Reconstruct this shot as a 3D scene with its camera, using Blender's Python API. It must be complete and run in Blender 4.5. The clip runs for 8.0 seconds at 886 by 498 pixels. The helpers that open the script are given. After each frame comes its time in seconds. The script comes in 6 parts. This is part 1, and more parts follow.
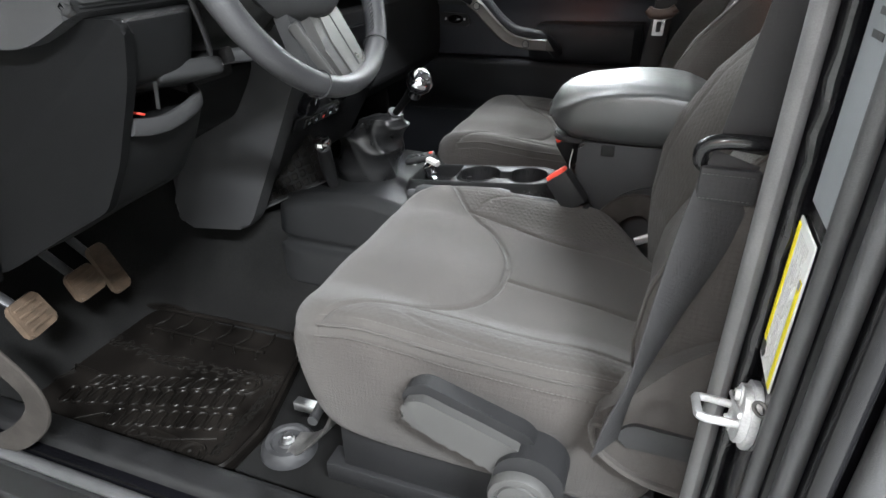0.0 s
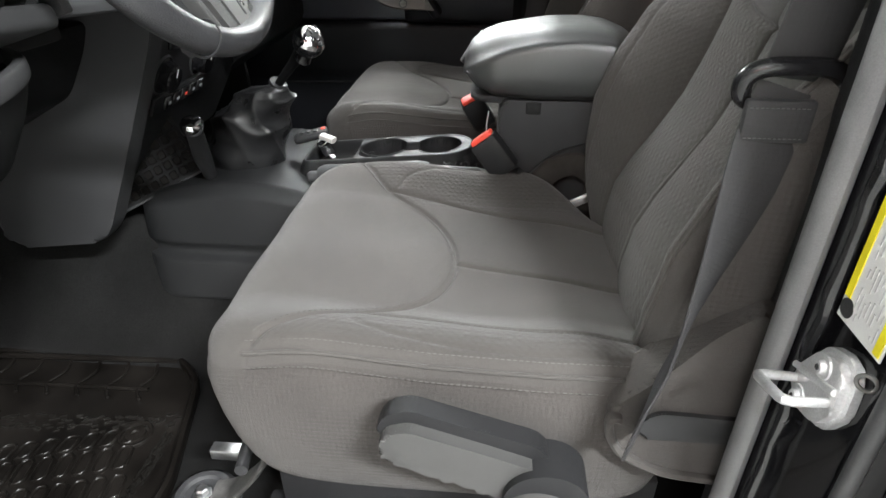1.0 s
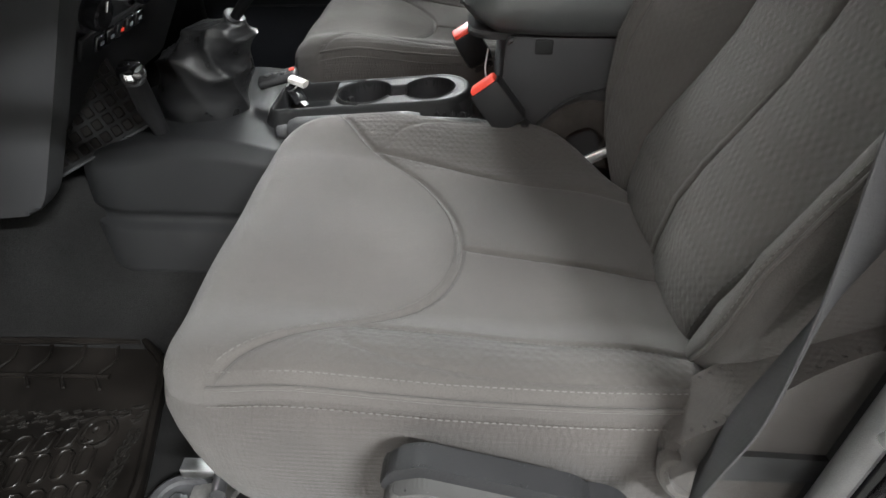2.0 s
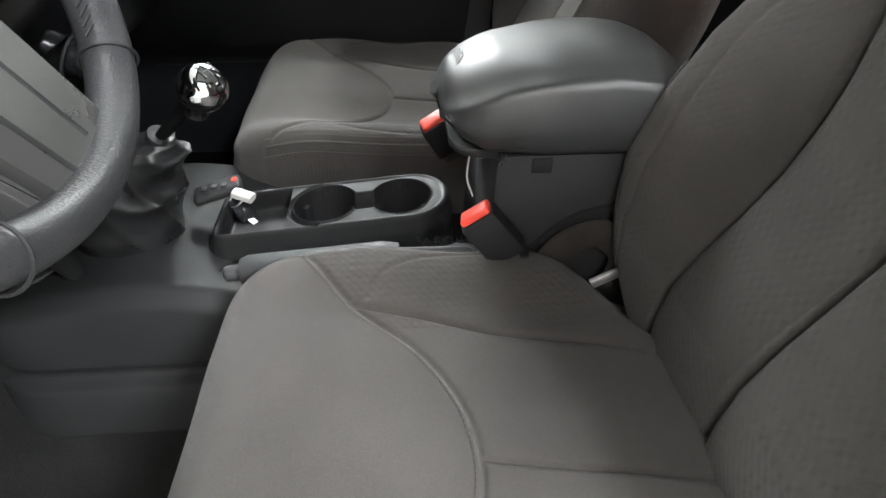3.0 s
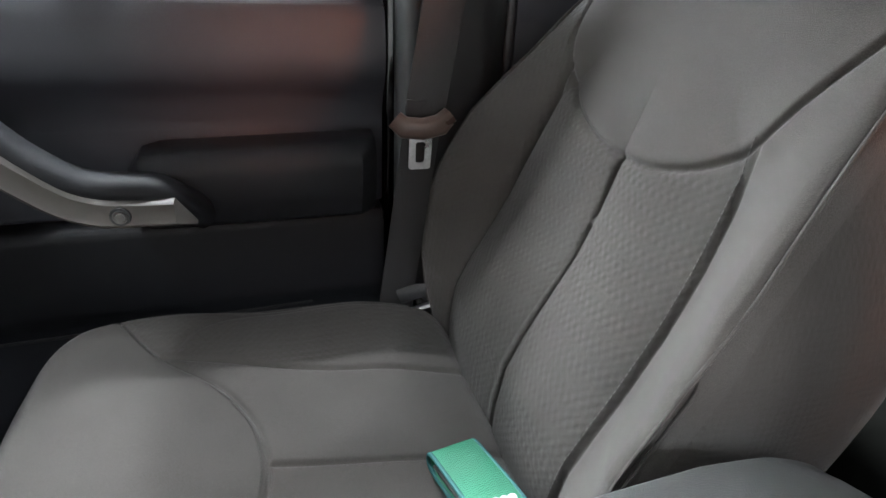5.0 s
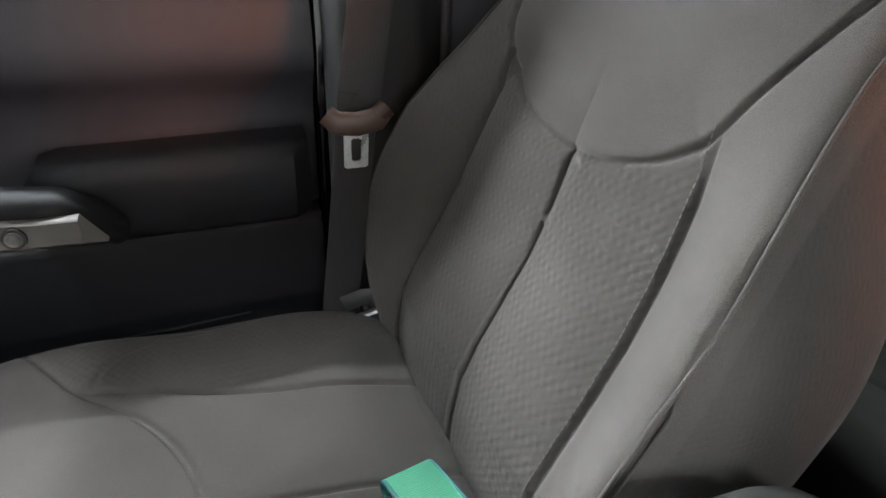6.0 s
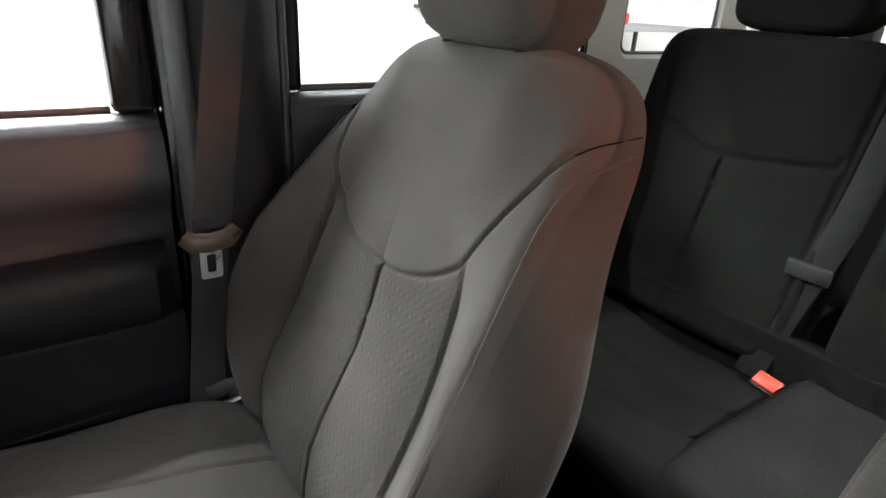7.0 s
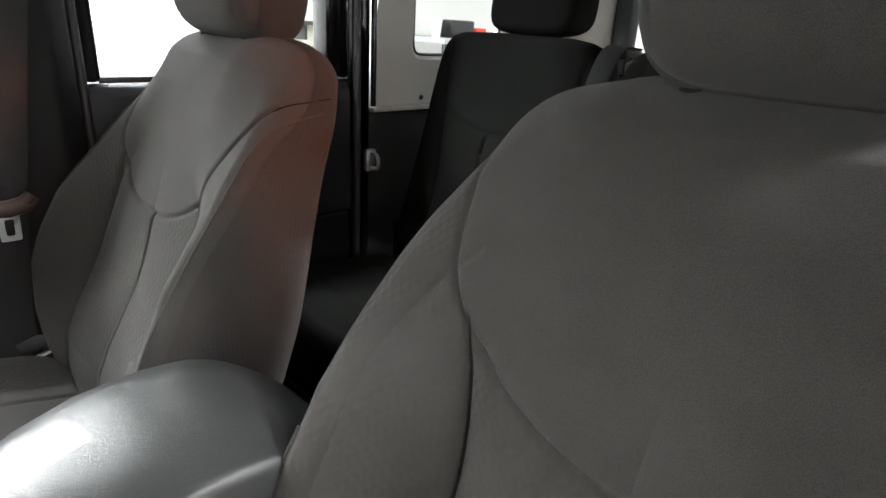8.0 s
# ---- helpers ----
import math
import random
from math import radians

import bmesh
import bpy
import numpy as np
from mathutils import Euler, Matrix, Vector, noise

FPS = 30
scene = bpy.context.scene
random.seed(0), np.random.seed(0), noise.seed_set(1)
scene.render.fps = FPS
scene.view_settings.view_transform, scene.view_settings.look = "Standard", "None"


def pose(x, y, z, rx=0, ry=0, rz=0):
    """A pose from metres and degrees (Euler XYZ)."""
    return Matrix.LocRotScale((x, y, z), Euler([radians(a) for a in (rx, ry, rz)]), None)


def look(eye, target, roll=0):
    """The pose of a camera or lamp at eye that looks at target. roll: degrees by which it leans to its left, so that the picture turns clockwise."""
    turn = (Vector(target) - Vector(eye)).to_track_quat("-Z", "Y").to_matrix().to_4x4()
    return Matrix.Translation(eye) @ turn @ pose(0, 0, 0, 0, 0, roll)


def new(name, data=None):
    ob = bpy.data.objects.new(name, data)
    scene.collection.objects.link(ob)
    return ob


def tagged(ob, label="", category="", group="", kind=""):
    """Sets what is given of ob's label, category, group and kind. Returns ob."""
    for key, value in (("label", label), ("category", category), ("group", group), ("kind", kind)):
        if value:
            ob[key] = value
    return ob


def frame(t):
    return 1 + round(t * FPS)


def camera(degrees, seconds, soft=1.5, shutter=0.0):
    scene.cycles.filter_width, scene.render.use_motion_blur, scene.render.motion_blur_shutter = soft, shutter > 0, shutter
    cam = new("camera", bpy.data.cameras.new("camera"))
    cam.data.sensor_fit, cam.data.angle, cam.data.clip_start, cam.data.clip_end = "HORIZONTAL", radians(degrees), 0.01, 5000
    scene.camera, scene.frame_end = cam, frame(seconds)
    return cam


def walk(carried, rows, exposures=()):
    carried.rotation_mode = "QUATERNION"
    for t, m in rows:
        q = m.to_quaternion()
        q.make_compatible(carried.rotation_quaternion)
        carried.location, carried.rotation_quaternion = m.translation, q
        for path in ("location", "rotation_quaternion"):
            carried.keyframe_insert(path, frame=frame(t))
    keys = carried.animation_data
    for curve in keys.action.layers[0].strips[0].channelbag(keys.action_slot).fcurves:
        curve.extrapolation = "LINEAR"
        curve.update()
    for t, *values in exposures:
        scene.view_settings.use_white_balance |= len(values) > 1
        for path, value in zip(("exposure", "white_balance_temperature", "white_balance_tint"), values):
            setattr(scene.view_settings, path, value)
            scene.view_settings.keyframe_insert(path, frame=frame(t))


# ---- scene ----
cam = camera(74.3, 8.0)
PATH = [
    (0, (0.063, -1.104, 0.79), (-0.555, 0.544, -0.161), -0.9),
    (0.5, (-0.012, -1.061, 0.761), (-0.366, 0.645, -0.221), -0.8),
    (1, (-0.065, -1.012, 0.733), (-0.222, 0.704, -0.283), -0.3),
    (1.2, (-0.072, -0.983, 0.705), (-0.193, 0.708, -0.356), -0.2),
    (2.3, (-0.126, -0.835, 0.741), (-0.141, 0.725, -0.512), 0.4),
    (2.5, (-0.145, -0.803, 0.759), (-0.096, 0.761, -0.486), 0.8),
    (3, (-0.163, -0.67, 0.789), (-0.025, 0.89, -0.455), 0.7),
    (3.5, (-0.175, -0.411, 0.768), (-0.008, 1.151, -0.47), 0.6),
    (4, (-0.193, -0.199, 0.788), (0.049, 1.429, -0.347), 1.8),
    (4.5, (-0.153, -0.135, 0.816), (0.202, 1.57, -0.167), 1.6),
    (4.7, (-0.147, -0.128, 0.812), (0.3, 1.594, -0.102), 2.1),
    (5.8, (-0.122, -0.057, 0.749), (0.514, 1.582, -0.203), 2.3),
    (6, (-0.119, -0.061, 0.791), (0.569, 1.556, -0.164), 2.2),
    (6.5, (-0.102, -0.1, 0.871), (0.754, 1.464, -0.037), 2.9),
    (7, (-0.116, -0.189, 0.909), (0.936, 1.319, 0.122), 3.2),
    (7.5, (-0.101, -0.348, 0.917), (1.097, 1.074, 0.179), 3.6),
    (8, (-0.077, -0.49, 0.896), (1.232, 0.841, 0.179), 3.4),
]
walk(cam, [(t, look(eye, target, roll)) for t, eye, target, roll in PATH],
     [(0, 0.30, 6250), (1, 0.27, 6450), (2.5, 0.16, 6450), (3.0, 0.14, 6420), (3.5, 0.0, 6350), (4.5, 0.6, 6150), (6, 0.75, 6300), (6.5, 0.75, 6350), (7, 0.48, 6450), (8, 0.32, 6400)])

# ---------------------------------------------------------------- light
world = bpy.data.worlds.new("garage_air")
scene.world = world
world.use_nodes = True
world.node_tree.nodes["Background"].inputs[0].default_value = (0.9, 0.95, 1.0, 1)
world.node_tree.nodes["Background"].inputs[1].default_value = 0.03


def area_lamp(name, eye, target, sx, sy, watts, colour):
    data = bpy.data.lights.new(name, "AREA")
    data.shape, data.size, data.size_y, data.energy, data.color = "RECTANGLE", sx, sy, watts, colour
    ob = new(name, data)
    ob.matrix_world = look(eye, target)
    return ob


GROUND, CEIL = -0.62, 2.45
COOL = (0.97, 1.0, 1.0)
area_lamp("tube_light_a", (1.2, -2.3, 2.36), (1.2, -2.3, 0), 0.9, 0.12, 330, COOL)
area_lamp("tube_light_b", (-1.0, 3.1, 2.36), (-1.0, 3.1, 0), 3.2, 1.5, 620, COOL)
area_lamp("tube_light_c", (3.6, -0.6, 2.36), (3.6, -0.6, 0), 0.16, 2.6, 30, COOL)
area_lamp("tube_light_d", (-0.45, 1.58, 2.36), (-0.45, 1.58, 0), 0.7, 0.05, 42, COOL)
area_lamp("tube_light_e", (-0.35, -2.5, 2.36), (-0.35, -2.5, 0), 0.6, 0.20, 40, COOL)
area_lamp("tube_light_f", (-0.72, 0.4, 2.36), (-0.72, 0.4, 0), 0.05, 1.2, 22, COOL)
spot = bpy.data.lights.new("warm_work_lamp", "SPOT")
spot.energy, spot.color, spot.spot_size, spot.spot_blend, spot.shadow_soft_size = 160, (1.0, 0.30, 0.13), radians(15), 1.0, 0.16
new("warm_work_lamp", spot).matrix_world = look((1.5, -1.8, 1.45), (0.27, 0.14, 0.86))
area_lamp("warm_wall_lamp", (-0.35, -2.55, 1.55), (0.1, 0.1, 0.6), 1.2, 0.4, 3.2, (1.0, 0.36, 0.18))

# ---------------------------------------------------------------- materials
def material(name, colour, rough=0.6, metal=0.0, grain=900, bump=0.0, patch=6, patch_amount=0.15, fine=0.1,
             spec=0.5, weave=0.0, weave_size=0.006, rough_var=0.08, ribs=0.0, rib_scale=200, coat=0.0, random_tint=0.0, sheen=0.0):
    m = bpy.data.materials.new(name)
    m.use_nodes = True
    nt = m.node_tree
    b = nt.nodes["Principled BSDF"]
    tc = nt.nodes.new("ShaderNodeTexCoord")
    big = nt.nodes.new("ShaderNodeTexNoise")
    big.inputs["Scale"].default_value, big.inputs["Detail"].default_value = patch, 5
    nt.links.new(tc.outputs["Object"], big.inputs["Vector"])
    small = nt.nodes.new("ShaderNodeTexNoise")
    small.inputs["Scale"].default_value, small.inputs["Detail"].default_value = grain, 3
    nt.links.new(tc.outputs["Object"], small.inputs["Vector"])

    def mul(sock, low, high):
        r = nt.nodes.new("ShaderNodeMapRange")
        r.inputs["From Min"].default_value, r.inputs["From Max"].default_value = 0.3, 0.7
        r.inputs["To Min"].default_value, r.inputs["To Max"].default_value = low, high
        nt.links.new(sock, r.inputs["Value"])
        return r.outputs["Result"]

    a = mul(big.outputs["Fac"], 1 - patch_amount, 1 + patch_amount)
    c = mul(small.outputs["Fac"], 1 - fine, 1 + fine)
    prod = nt.nodes.new("ShaderNodeMath")
    prod.operation = "MULTIPLY"
    nt.links.new(a, prod.inputs[0])
    nt.links.new(c, prod.inputs[1])
    value = prod.outputs[0]
    if random_tint:
        oi = nt.nodes.new("ShaderNodeObjectInfo")
        rr = nt.nodes.new("ShaderNodeMapRange")
        rr.inputs["To Min"].default_value, rr.inputs["To Max"].default_value = 1 - random_tint, 1 + random_tint
        nt.links.new(oi.outputs["Random"], rr.inputs["Value"])
        p2 = nt.nodes.new("ShaderNodeMath")
        p2.operation = "MULTIPLY"
        nt.links.new(value, p2.inputs[0])
        nt.links.new(rr.outputs["Result"], p2.inputs[1])
        value = p2.outputs[0]
    vm = nt.nodes.new("ShaderNodeVectorMath")
    vm.operation = "SCALE"
    vm.inputs[0].default_value = colour
    nt.links.new(value, vm.inputs["Scale"])
    nt.links.new(vm.outputs["Vector"], b.inputs["Base Color"])
    nt.links.new(mul(big.outputs["Fac"], max(0.02, rough - rough_var), min(1, rough + rough_var)), b.inputs["Roughness"])
    b.inputs["Metallic"].default_value = metal
    b.inputs["Specular IOR Level"].default_value = spec
    b.inputs["Coat Weight"].default_value = coat
    b.inputs["Sheen Weight"].default_value = sheen
    b.inputs["Sheen Roughness"].default_value = 0.5
    height = small.outputs["Fac"]
    if weave:
        sx = nt.nodes.new("ShaderNodeVectorMath")
        sx.operation = "SCALE"
        sx.inputs["Scale"].default_value = math.pi / weave_size
        nt.links.new(tc.outputs["Object"], sx.inputs[0])
        sep = nt.nodes.new("ShaderNodeSeparateXYZ")
        nt.links.new(sx.outputs["Vector"], sep.inputs[0])
        waves = []
        for k in range(3):
            s = nt.nodes.new("ShaderNodeMath")
            s.operation = "SINE"
            nt.links.new(sep.outputs[k], s.inputs[0])
            waves.append(s)
        add = nt.nodes.new("ShaderNodeMath")
        add.operation = "ADD"
        nt.links.new(waves[0].outputs[0], add.inputs[0])
        nt.links.new(waves[2].outputs[0], add.inputs[1])
        pr = nt.nodes.new("ShaderNodeMath")
        pr.operation = "MULTIPLY"
        nt.links.new(waves[1].outputs[0], pr.inputs[0])
        nt.links.new(add.outputs[0], pr.inputs[1])
        ma = nt.nodes.new("ShaderNodeMath")
        ma.operation = "MULTIPLY_ADD"
        ma.inputs[1].default_value = weave
        nt.links.new(pr.outputs[0], ma.inputs[0])
        nt.links.new(small.outputs["Fac"], ma.inputs[2])
        height = ma.outputs[0]
    if bump:
        bn = nt.nodes.new("ShaderNodeBump")
        bn.inputs["Strength"].default_value = bump
        bn.inputs["Distance"].default_value = 0.001
        nt.links.new(height, bn.inputs["Height"])
        nt.links.new(bn.outputs["Normal"], b.inputs["Normal"])
    return m


FABRIC = material("seat_fabric", (0.069, 0.0635, 0.0595), 0.92, grain=1400, bump=0.6, patch=7, patch_amount=0.15, fine=0.26, spec=0.15, sheen=0.12)
WEAVE = material("seat_weave", (0.063, 0.058, 0.054), 0.92, grain=1400, bump=0.75, patch=7, patch_amount=0.12, fine=0.16, spec=0.15, weave=0.28, weave_size=0.0050, sheen=0.12)
SIDE_FABRIC = material("seat_side_fabric", (0.056, 0.0505, 0.047), 0.9, grain=1800, bump=0.75, patch=9, patch_amount=0.18, fine=0.32, spec=0.18, weave=0.18, weave_size=0.0028, sheen=0.1)
THREAD = material("seat_thread", (0.078, 0.074, 0.069), 0.8, grain=2500, bump=0.3)
EDGE_THREAD = material("edge_seam_thread", (0.095, 0.091, 0.085), 0.8, grain=2500, bump=0.3)
BELT_THREAD = material("belt_thread", (0.10, 0.10, 0.10), 0.7)
# Rear cloth far darker than the front: the cabin's shade put into its colour.
SHADED_FABRIC = material("shaded_seat_fabric", (0.0080, 0.0083, 0.0074), 0.92, grain=1300, bump=0.6, patch=6, patch_amount=0.15, fine=0.2, spec=0.06)
BLACK_PLASTIC = material("black_textured_plastic", (0.016, 0.016, 0.017), 0.55, grain=1500, bump=0.35, patch=5, patch_amount=0.2, fine=0.12, spec=0.3)
# Dash plastic with shade put into its colour, for end cap and gear stalk.
SHADED_PLASTIC = material("shaded_black_plastic", (0.0050, 0.0051, 0.0053), 0.66, grain=1100, bump=0.4, patch=5, patch_amount=0.15, fine=0.14, spec=0.06)
DASH_PLASTIC = material("charcoal_dash_plastic", (0.029, 0.0292, 0.0300), 0.52, grain=1300, bump=0.35, patch=5, patch_amount=0.14, fine=0.12, spec=0.25)
GREY_PLASTIC = material("dark_grey_plastic", (0.036, 0.0365, 0.038), 0.54, grain=1600, bump=0.3, patch=6, patch_amount=0.12, fine=0.08, spec=0.3)
TUNNEL_PLASTIC = material("tunnel_cover_plastic", (0.016, 0.0162, 0.0168), 0.52, grain=1300, bump=0.35, patch=5, patch_amount=0.2, fine=0.12, spec=0.2)
TRAY_PLASTIC = material("console_tray_plastic", (0.0115, 0.0117, 0.0122), 0.58, grain=1700, bump=0.3, patch=7, patch_amount=0.15, fine=0.1, spec=0.2)
DOOR_PLASTIC = material("door_panel_plastic", (0.034, 0.036, 0.044), 0.46, grain=1200, bump=0.5, patch=4, patch_amount=0.16, fine=0.12, spec=0.45)
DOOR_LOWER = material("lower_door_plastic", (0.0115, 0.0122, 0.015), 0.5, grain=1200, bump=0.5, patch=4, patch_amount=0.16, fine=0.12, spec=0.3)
LEVER_PLASTIC = material("grey_lever_plastic", (0.054, 0.053, 0.052), 0.42, grain=2000, bump=0.2, patch=14, patch_amount=0.1, spec=0.5)
ARM_VINYL = material("armrest_vinyl", (0.036, 0.037, 0.037), 0.38, grain=950, bump=0.4, patch=8, patch_amount=0.12, fine=0.12, spec=0.8, coat=0.15, rough_var=0.03)
LEATHER = material("black_leather", (0.034, 0.034, 0.036), 0.38, grain=600, bump=0.5, patch=14, patch_amount=0.2, spec=0.5)
BOOT_LEATHER = material("gaiter_leather", (0.011, 0.011, 0.0115), 0.33, grain=700, bump=0.5, patch=30, patch_amount=0.3, spec=0.38)
HANDLE_TRIM = material("warm_grey_handle_plastic", (0.092, 0.084, 0.077), 0.45, grain=1500, bump=0.15, patch=12, patch_amount=0.08)
PILLAR_TRIM = material("pillar_trim_plastic", (0.10, 0.105, 0.11), 0.5, grain=1500, bump=0.3, patch=4, patch_amount=0.1)
CHROME = material("chrome", (0.85, 0.85, 0.86), 0.07, metal=1.0, patch=20, patch_amount=0.04, rough_var=0.03, fine=0.02)
STEEL = material("zinc_steel", (0.62, 0.62, 0.63), 0.34, metal=1.0, grain=500, bump=0.15, patch=40, patch_amount=0.2)
ZINC = material("matt_zinc_plate", (0.74, 0.74, 0.75), 0.48, metal=0.75, grain=500, bump=0.15, patch=40, patch_amount=0.12)
DARK_STEEL = material("dark_painted_steel", (0.045, 0.045, 0.047), 0.45, metal=0.3, grain=400, bump=0.3, patch=25, patch_amount=0.3)
WORN_STEEL = material("worn_rail_steel", (0.16, 0.155, 0.15), 0.5, metal=0.6, grain=300, bump=0.3, patch=40, patch_amount=0.4)
RAIL_COVER = material("rail_cover_plastic", (0.034, 0.034, 0.036), 0.6, grain=600, bump=0.4, patch=50, patch_amount=0.35)
PAINT = material("black_car_paint", (0.004, 0.004, 0.005), 0.12, patch=5, patch_amount=0.2, spec=0.3, coat=0.2, rough_var=0.04)
SILL_PAINT = material("scuffed_sill_plastic", (0.008, 0.008, 0.0085), 0.5, grain=300, bump=0.3, patch=20, patch_amount=0.4)
SEAL = material("rubber_seal", (0.055, 0.055, 0.057), 0.42, grain=900, bump=0.2, patch=20, patch_amount=0.15)
LIGHT_SEAL = material("pale_rubber_seal", (0.16, 0.159, 0.162), 0.45, grain=900, bump=0.2, patch=20, patch_amount=0.15)
SEALANT = material("brushed_seam_sealer", (0.012, 0.012, 0.013), 0.2, grain=120, bump=0.9, patch=40, patch_amount=0.3, coat=0.6)
CARPET = material("black_carpet", (0.0130, 0.0128, 0.0127), 0.97, grain=700, bump=1.0, patch=8, patch_amount=0.3, fine=0.5, spec=0.05)
MAT_RUBBER = material("black_rubber_mat", (0.0088, 0.0076, 0.0067), 0.33, grain=500, bump=0.15, patch=9, patch_amount=0.6, spec=0.24, rough_var=0.06)
SPLASH = material("polished_splash_marks", (0.012, 0.011, 0.010), 0.14, spec=0.7)
# Knee and column panels: dash plastic darkened to stand for shade.
SHADED_DASH_PLASTIC = material("shaded_dash_plastic", (0.0090, 0.0092, 0.0095), 0.58, grain=1200, bump=0.35, patch=5, patch_amount=0.15, fine=0.12, spec=0.14)
STACK_PLASTIC = material("grey_stack_side_plastic", (0.039, 0.0388, 0.0402), 0.55, grain=1300, bump=0.35, patch=5, patch_amount=0.12, fine=0.1, spec=0.25)
SATIN_SILVER = material("satin_silver_plastic", (0.26, 0.26, 0.255), 0.30, metal=0.85, grain=1500, bump=0.1, patch=20, patch_amount=0.08, fine=0.05)
PEDAL_RUBBER = material("dusty_pedal_rubber", (0.085, 0.058, 0.038), 0.8, grain=400, bump=0.4, patch=45, patch_amount=0.3)
CHECK_STRAP = material("dusty_strap_fabric", (0.036, 0.032, 0.029), 0.9, grain=900, bump=0.6, patch=30, patch_amount=0.3, spec=0.15)
WEBBING = material("belt_webbing", (0.030, 0.0294, 0.0304), 0.66, grain=1500, bump=0.5, patch=6, patch_amount=0.1, weave=0.12, weave_size=0.0022, spec=0.3)
# Copy of the front webbing, darkened to carry the shade at the rear.
SHADED_WEBBING = material("shaded_belt_webbing", (0.0058, 0.0058, 0.0060), 0.75, grain=1500, bump=0.5, patch=6, patch_amount=0.1, weave=0.12, weave_size=0.0022, spec=0.2)
BUCKLE_RED = material("red_button", (0.85, 0.075, 0.045), 0.4, patch=30, patch_amount=0.08, fine=0.03)
TONGUE_PLASTIC = material("brown_grey_tongue_plastic", (0.075, 0.048, 0.039), 0.35, patch=30, patch_amount=0.1)
WHITE_TRIM = material("off_white_hardtop_liner", (0.60, 0.585, 0.55), 0.7, grain=500, bump=0.25, patch=5, patch_amount=0.05, fine=0.03)
WHITE_PAPER = material("label_paper", (0.80, 0.80, 0.79), 0.5, patch=30, patch_amount=0.05, fine=0.03)
GREY_PAPER = material("grey_label_paper", (0.24, 0.255, 0.27), 0.45, patch=30, patch_amount=0.08, fine=0.03)
YELLOW = material("label_yellow", (0.85, 0.74, 0.02), 0.5, patch=30, patch_amount=0.05, fine=0.03)
INK = material("faded_ink", (0.32, 0.33, 0.34), 0.6)
FAINT_INK = material("fine_label_print", (0.60, 0.59, 0.60), 0.6)
GREEN_CLOTH = material("green_nylon_cloth", (0.03, 0.20, 0.115), 0.7, grain=1500, bump=0.5, patch=25, patch_amount=0.12, weave=0.5, weave_size=0.0012)
GREEN_TRIM = material("teal_binding", (0.02, 0.13, 0.13), 0.7, grain=1500, bump=0.3)
TAG_PLASTIC = material("pale_tag_plastic", (0.50, 0.48, 0.46), 0.45, patch=60, patch_amount=0.2)
LOGO_WHITE = material("silver_print", (0.75, 0.75, 0.73), 0.4)
GLOSS_BLACK = material("gloss_black_plastic", (0.010, 0.010, 0.011), 0.16, patch=20, patch_amount=0.2, spec=0.55)
# Near-black for shade inside recesses; also on the mat sheet and tray hinge.
VOID_BLACK = material("matt_black_recess_shade", (0.006, 0.006, 0.006), 0.9, patch=10)
WALL_PAINT = material("white_wall_paint", (0.82, 0.82, 0.80), 0.75, grain=300, bump=0.15, patch=1.5, patch_amount=0.03, fine=0.02)
CONCRETE = material("grey_concrete_floor", (0.30, 0.295, 0.285), 0.45, grain=150, bump=0.2, patch=2, patch_amount=0.15)
BLIND = material("white_blind_slat", (0.82, 0.82, 0.79), 0.5, patch=4, patch_amount=0.03, fine=0.02)
BENCH_TOP = material("grey_bench_laminate", (0.35, 0.35, 0.36), 0.5, patch=8, patch_amount=0.1)
BLUE = material("blue_plastic", (0.02, 0.10, 0.42), 0.4)
BRIGHT_YELLOW = material("yellow_plastic", (0.8, 0.6, 0.02), 0.4)
LIME = material("lime_plastic", (0.25, 0.65, 0.05), 0.4)
HEADLINER = material("grey_headliner", (0.35, 0.35, 0.34), 0.9, grain=700, bump=0.4, patch=4, patch_amount=0.06)


def glass_material(name):
    m = bpy.data.materials.new(name)
    m.use_nodes = True
    b = m.node_tree.nodes["Principled BSDF"]
    b.inputs["Base Color"].default_value = (0.97, 0.98, 0.98, 1)
    b.inputs["Roughness"].default_value = 0.0
    b.inputs["Transmission Weight"].default_value = 1.0
    b.inputs["IOR"].default_value = 1.01
    return m


GLASS = glass_material("window_glass")


# ---------------------------------------------------------------- mesh helpers
def finish(bm, name, mat, sharp=38):
    me = bpy.data.meshes.new(name)
    bmesh.ops.recalc_face_normals(bm, faces=bm.faces)
    bm.to_mesh(me)
    bm.free()
    mats = mat if isinstance(mat, (list, tuple)) else [mat]
    for x in mats:
        me.materials.append(x)
    me.shade_smooth()
    me.set_sharp_from_angle(angle=radians(sharp))
    return me


def part(name, bm, mat, parent=None, label="", sharp=38):
    ob = new(name, finish(bm, name, mat, sharp))
    if parent is not None:
        ob.parent = parent
    if label:
        tagged(ob, label)
    return ob


def thing(name, label, category, group="", kind="", at=None):
    ob = new(name)
    ob.empty_display_size = 0.05
    if at is not None:
        ob.matrix_world = at
    return tagged(ob, label, category, group, kind)


def solid(name, bm, mat, label="", category="", group="", kind="", sharp=38):
    ob = part(name, bm, mat, None, "", sharp)
    return tagged(ob, label, category, group, kind)


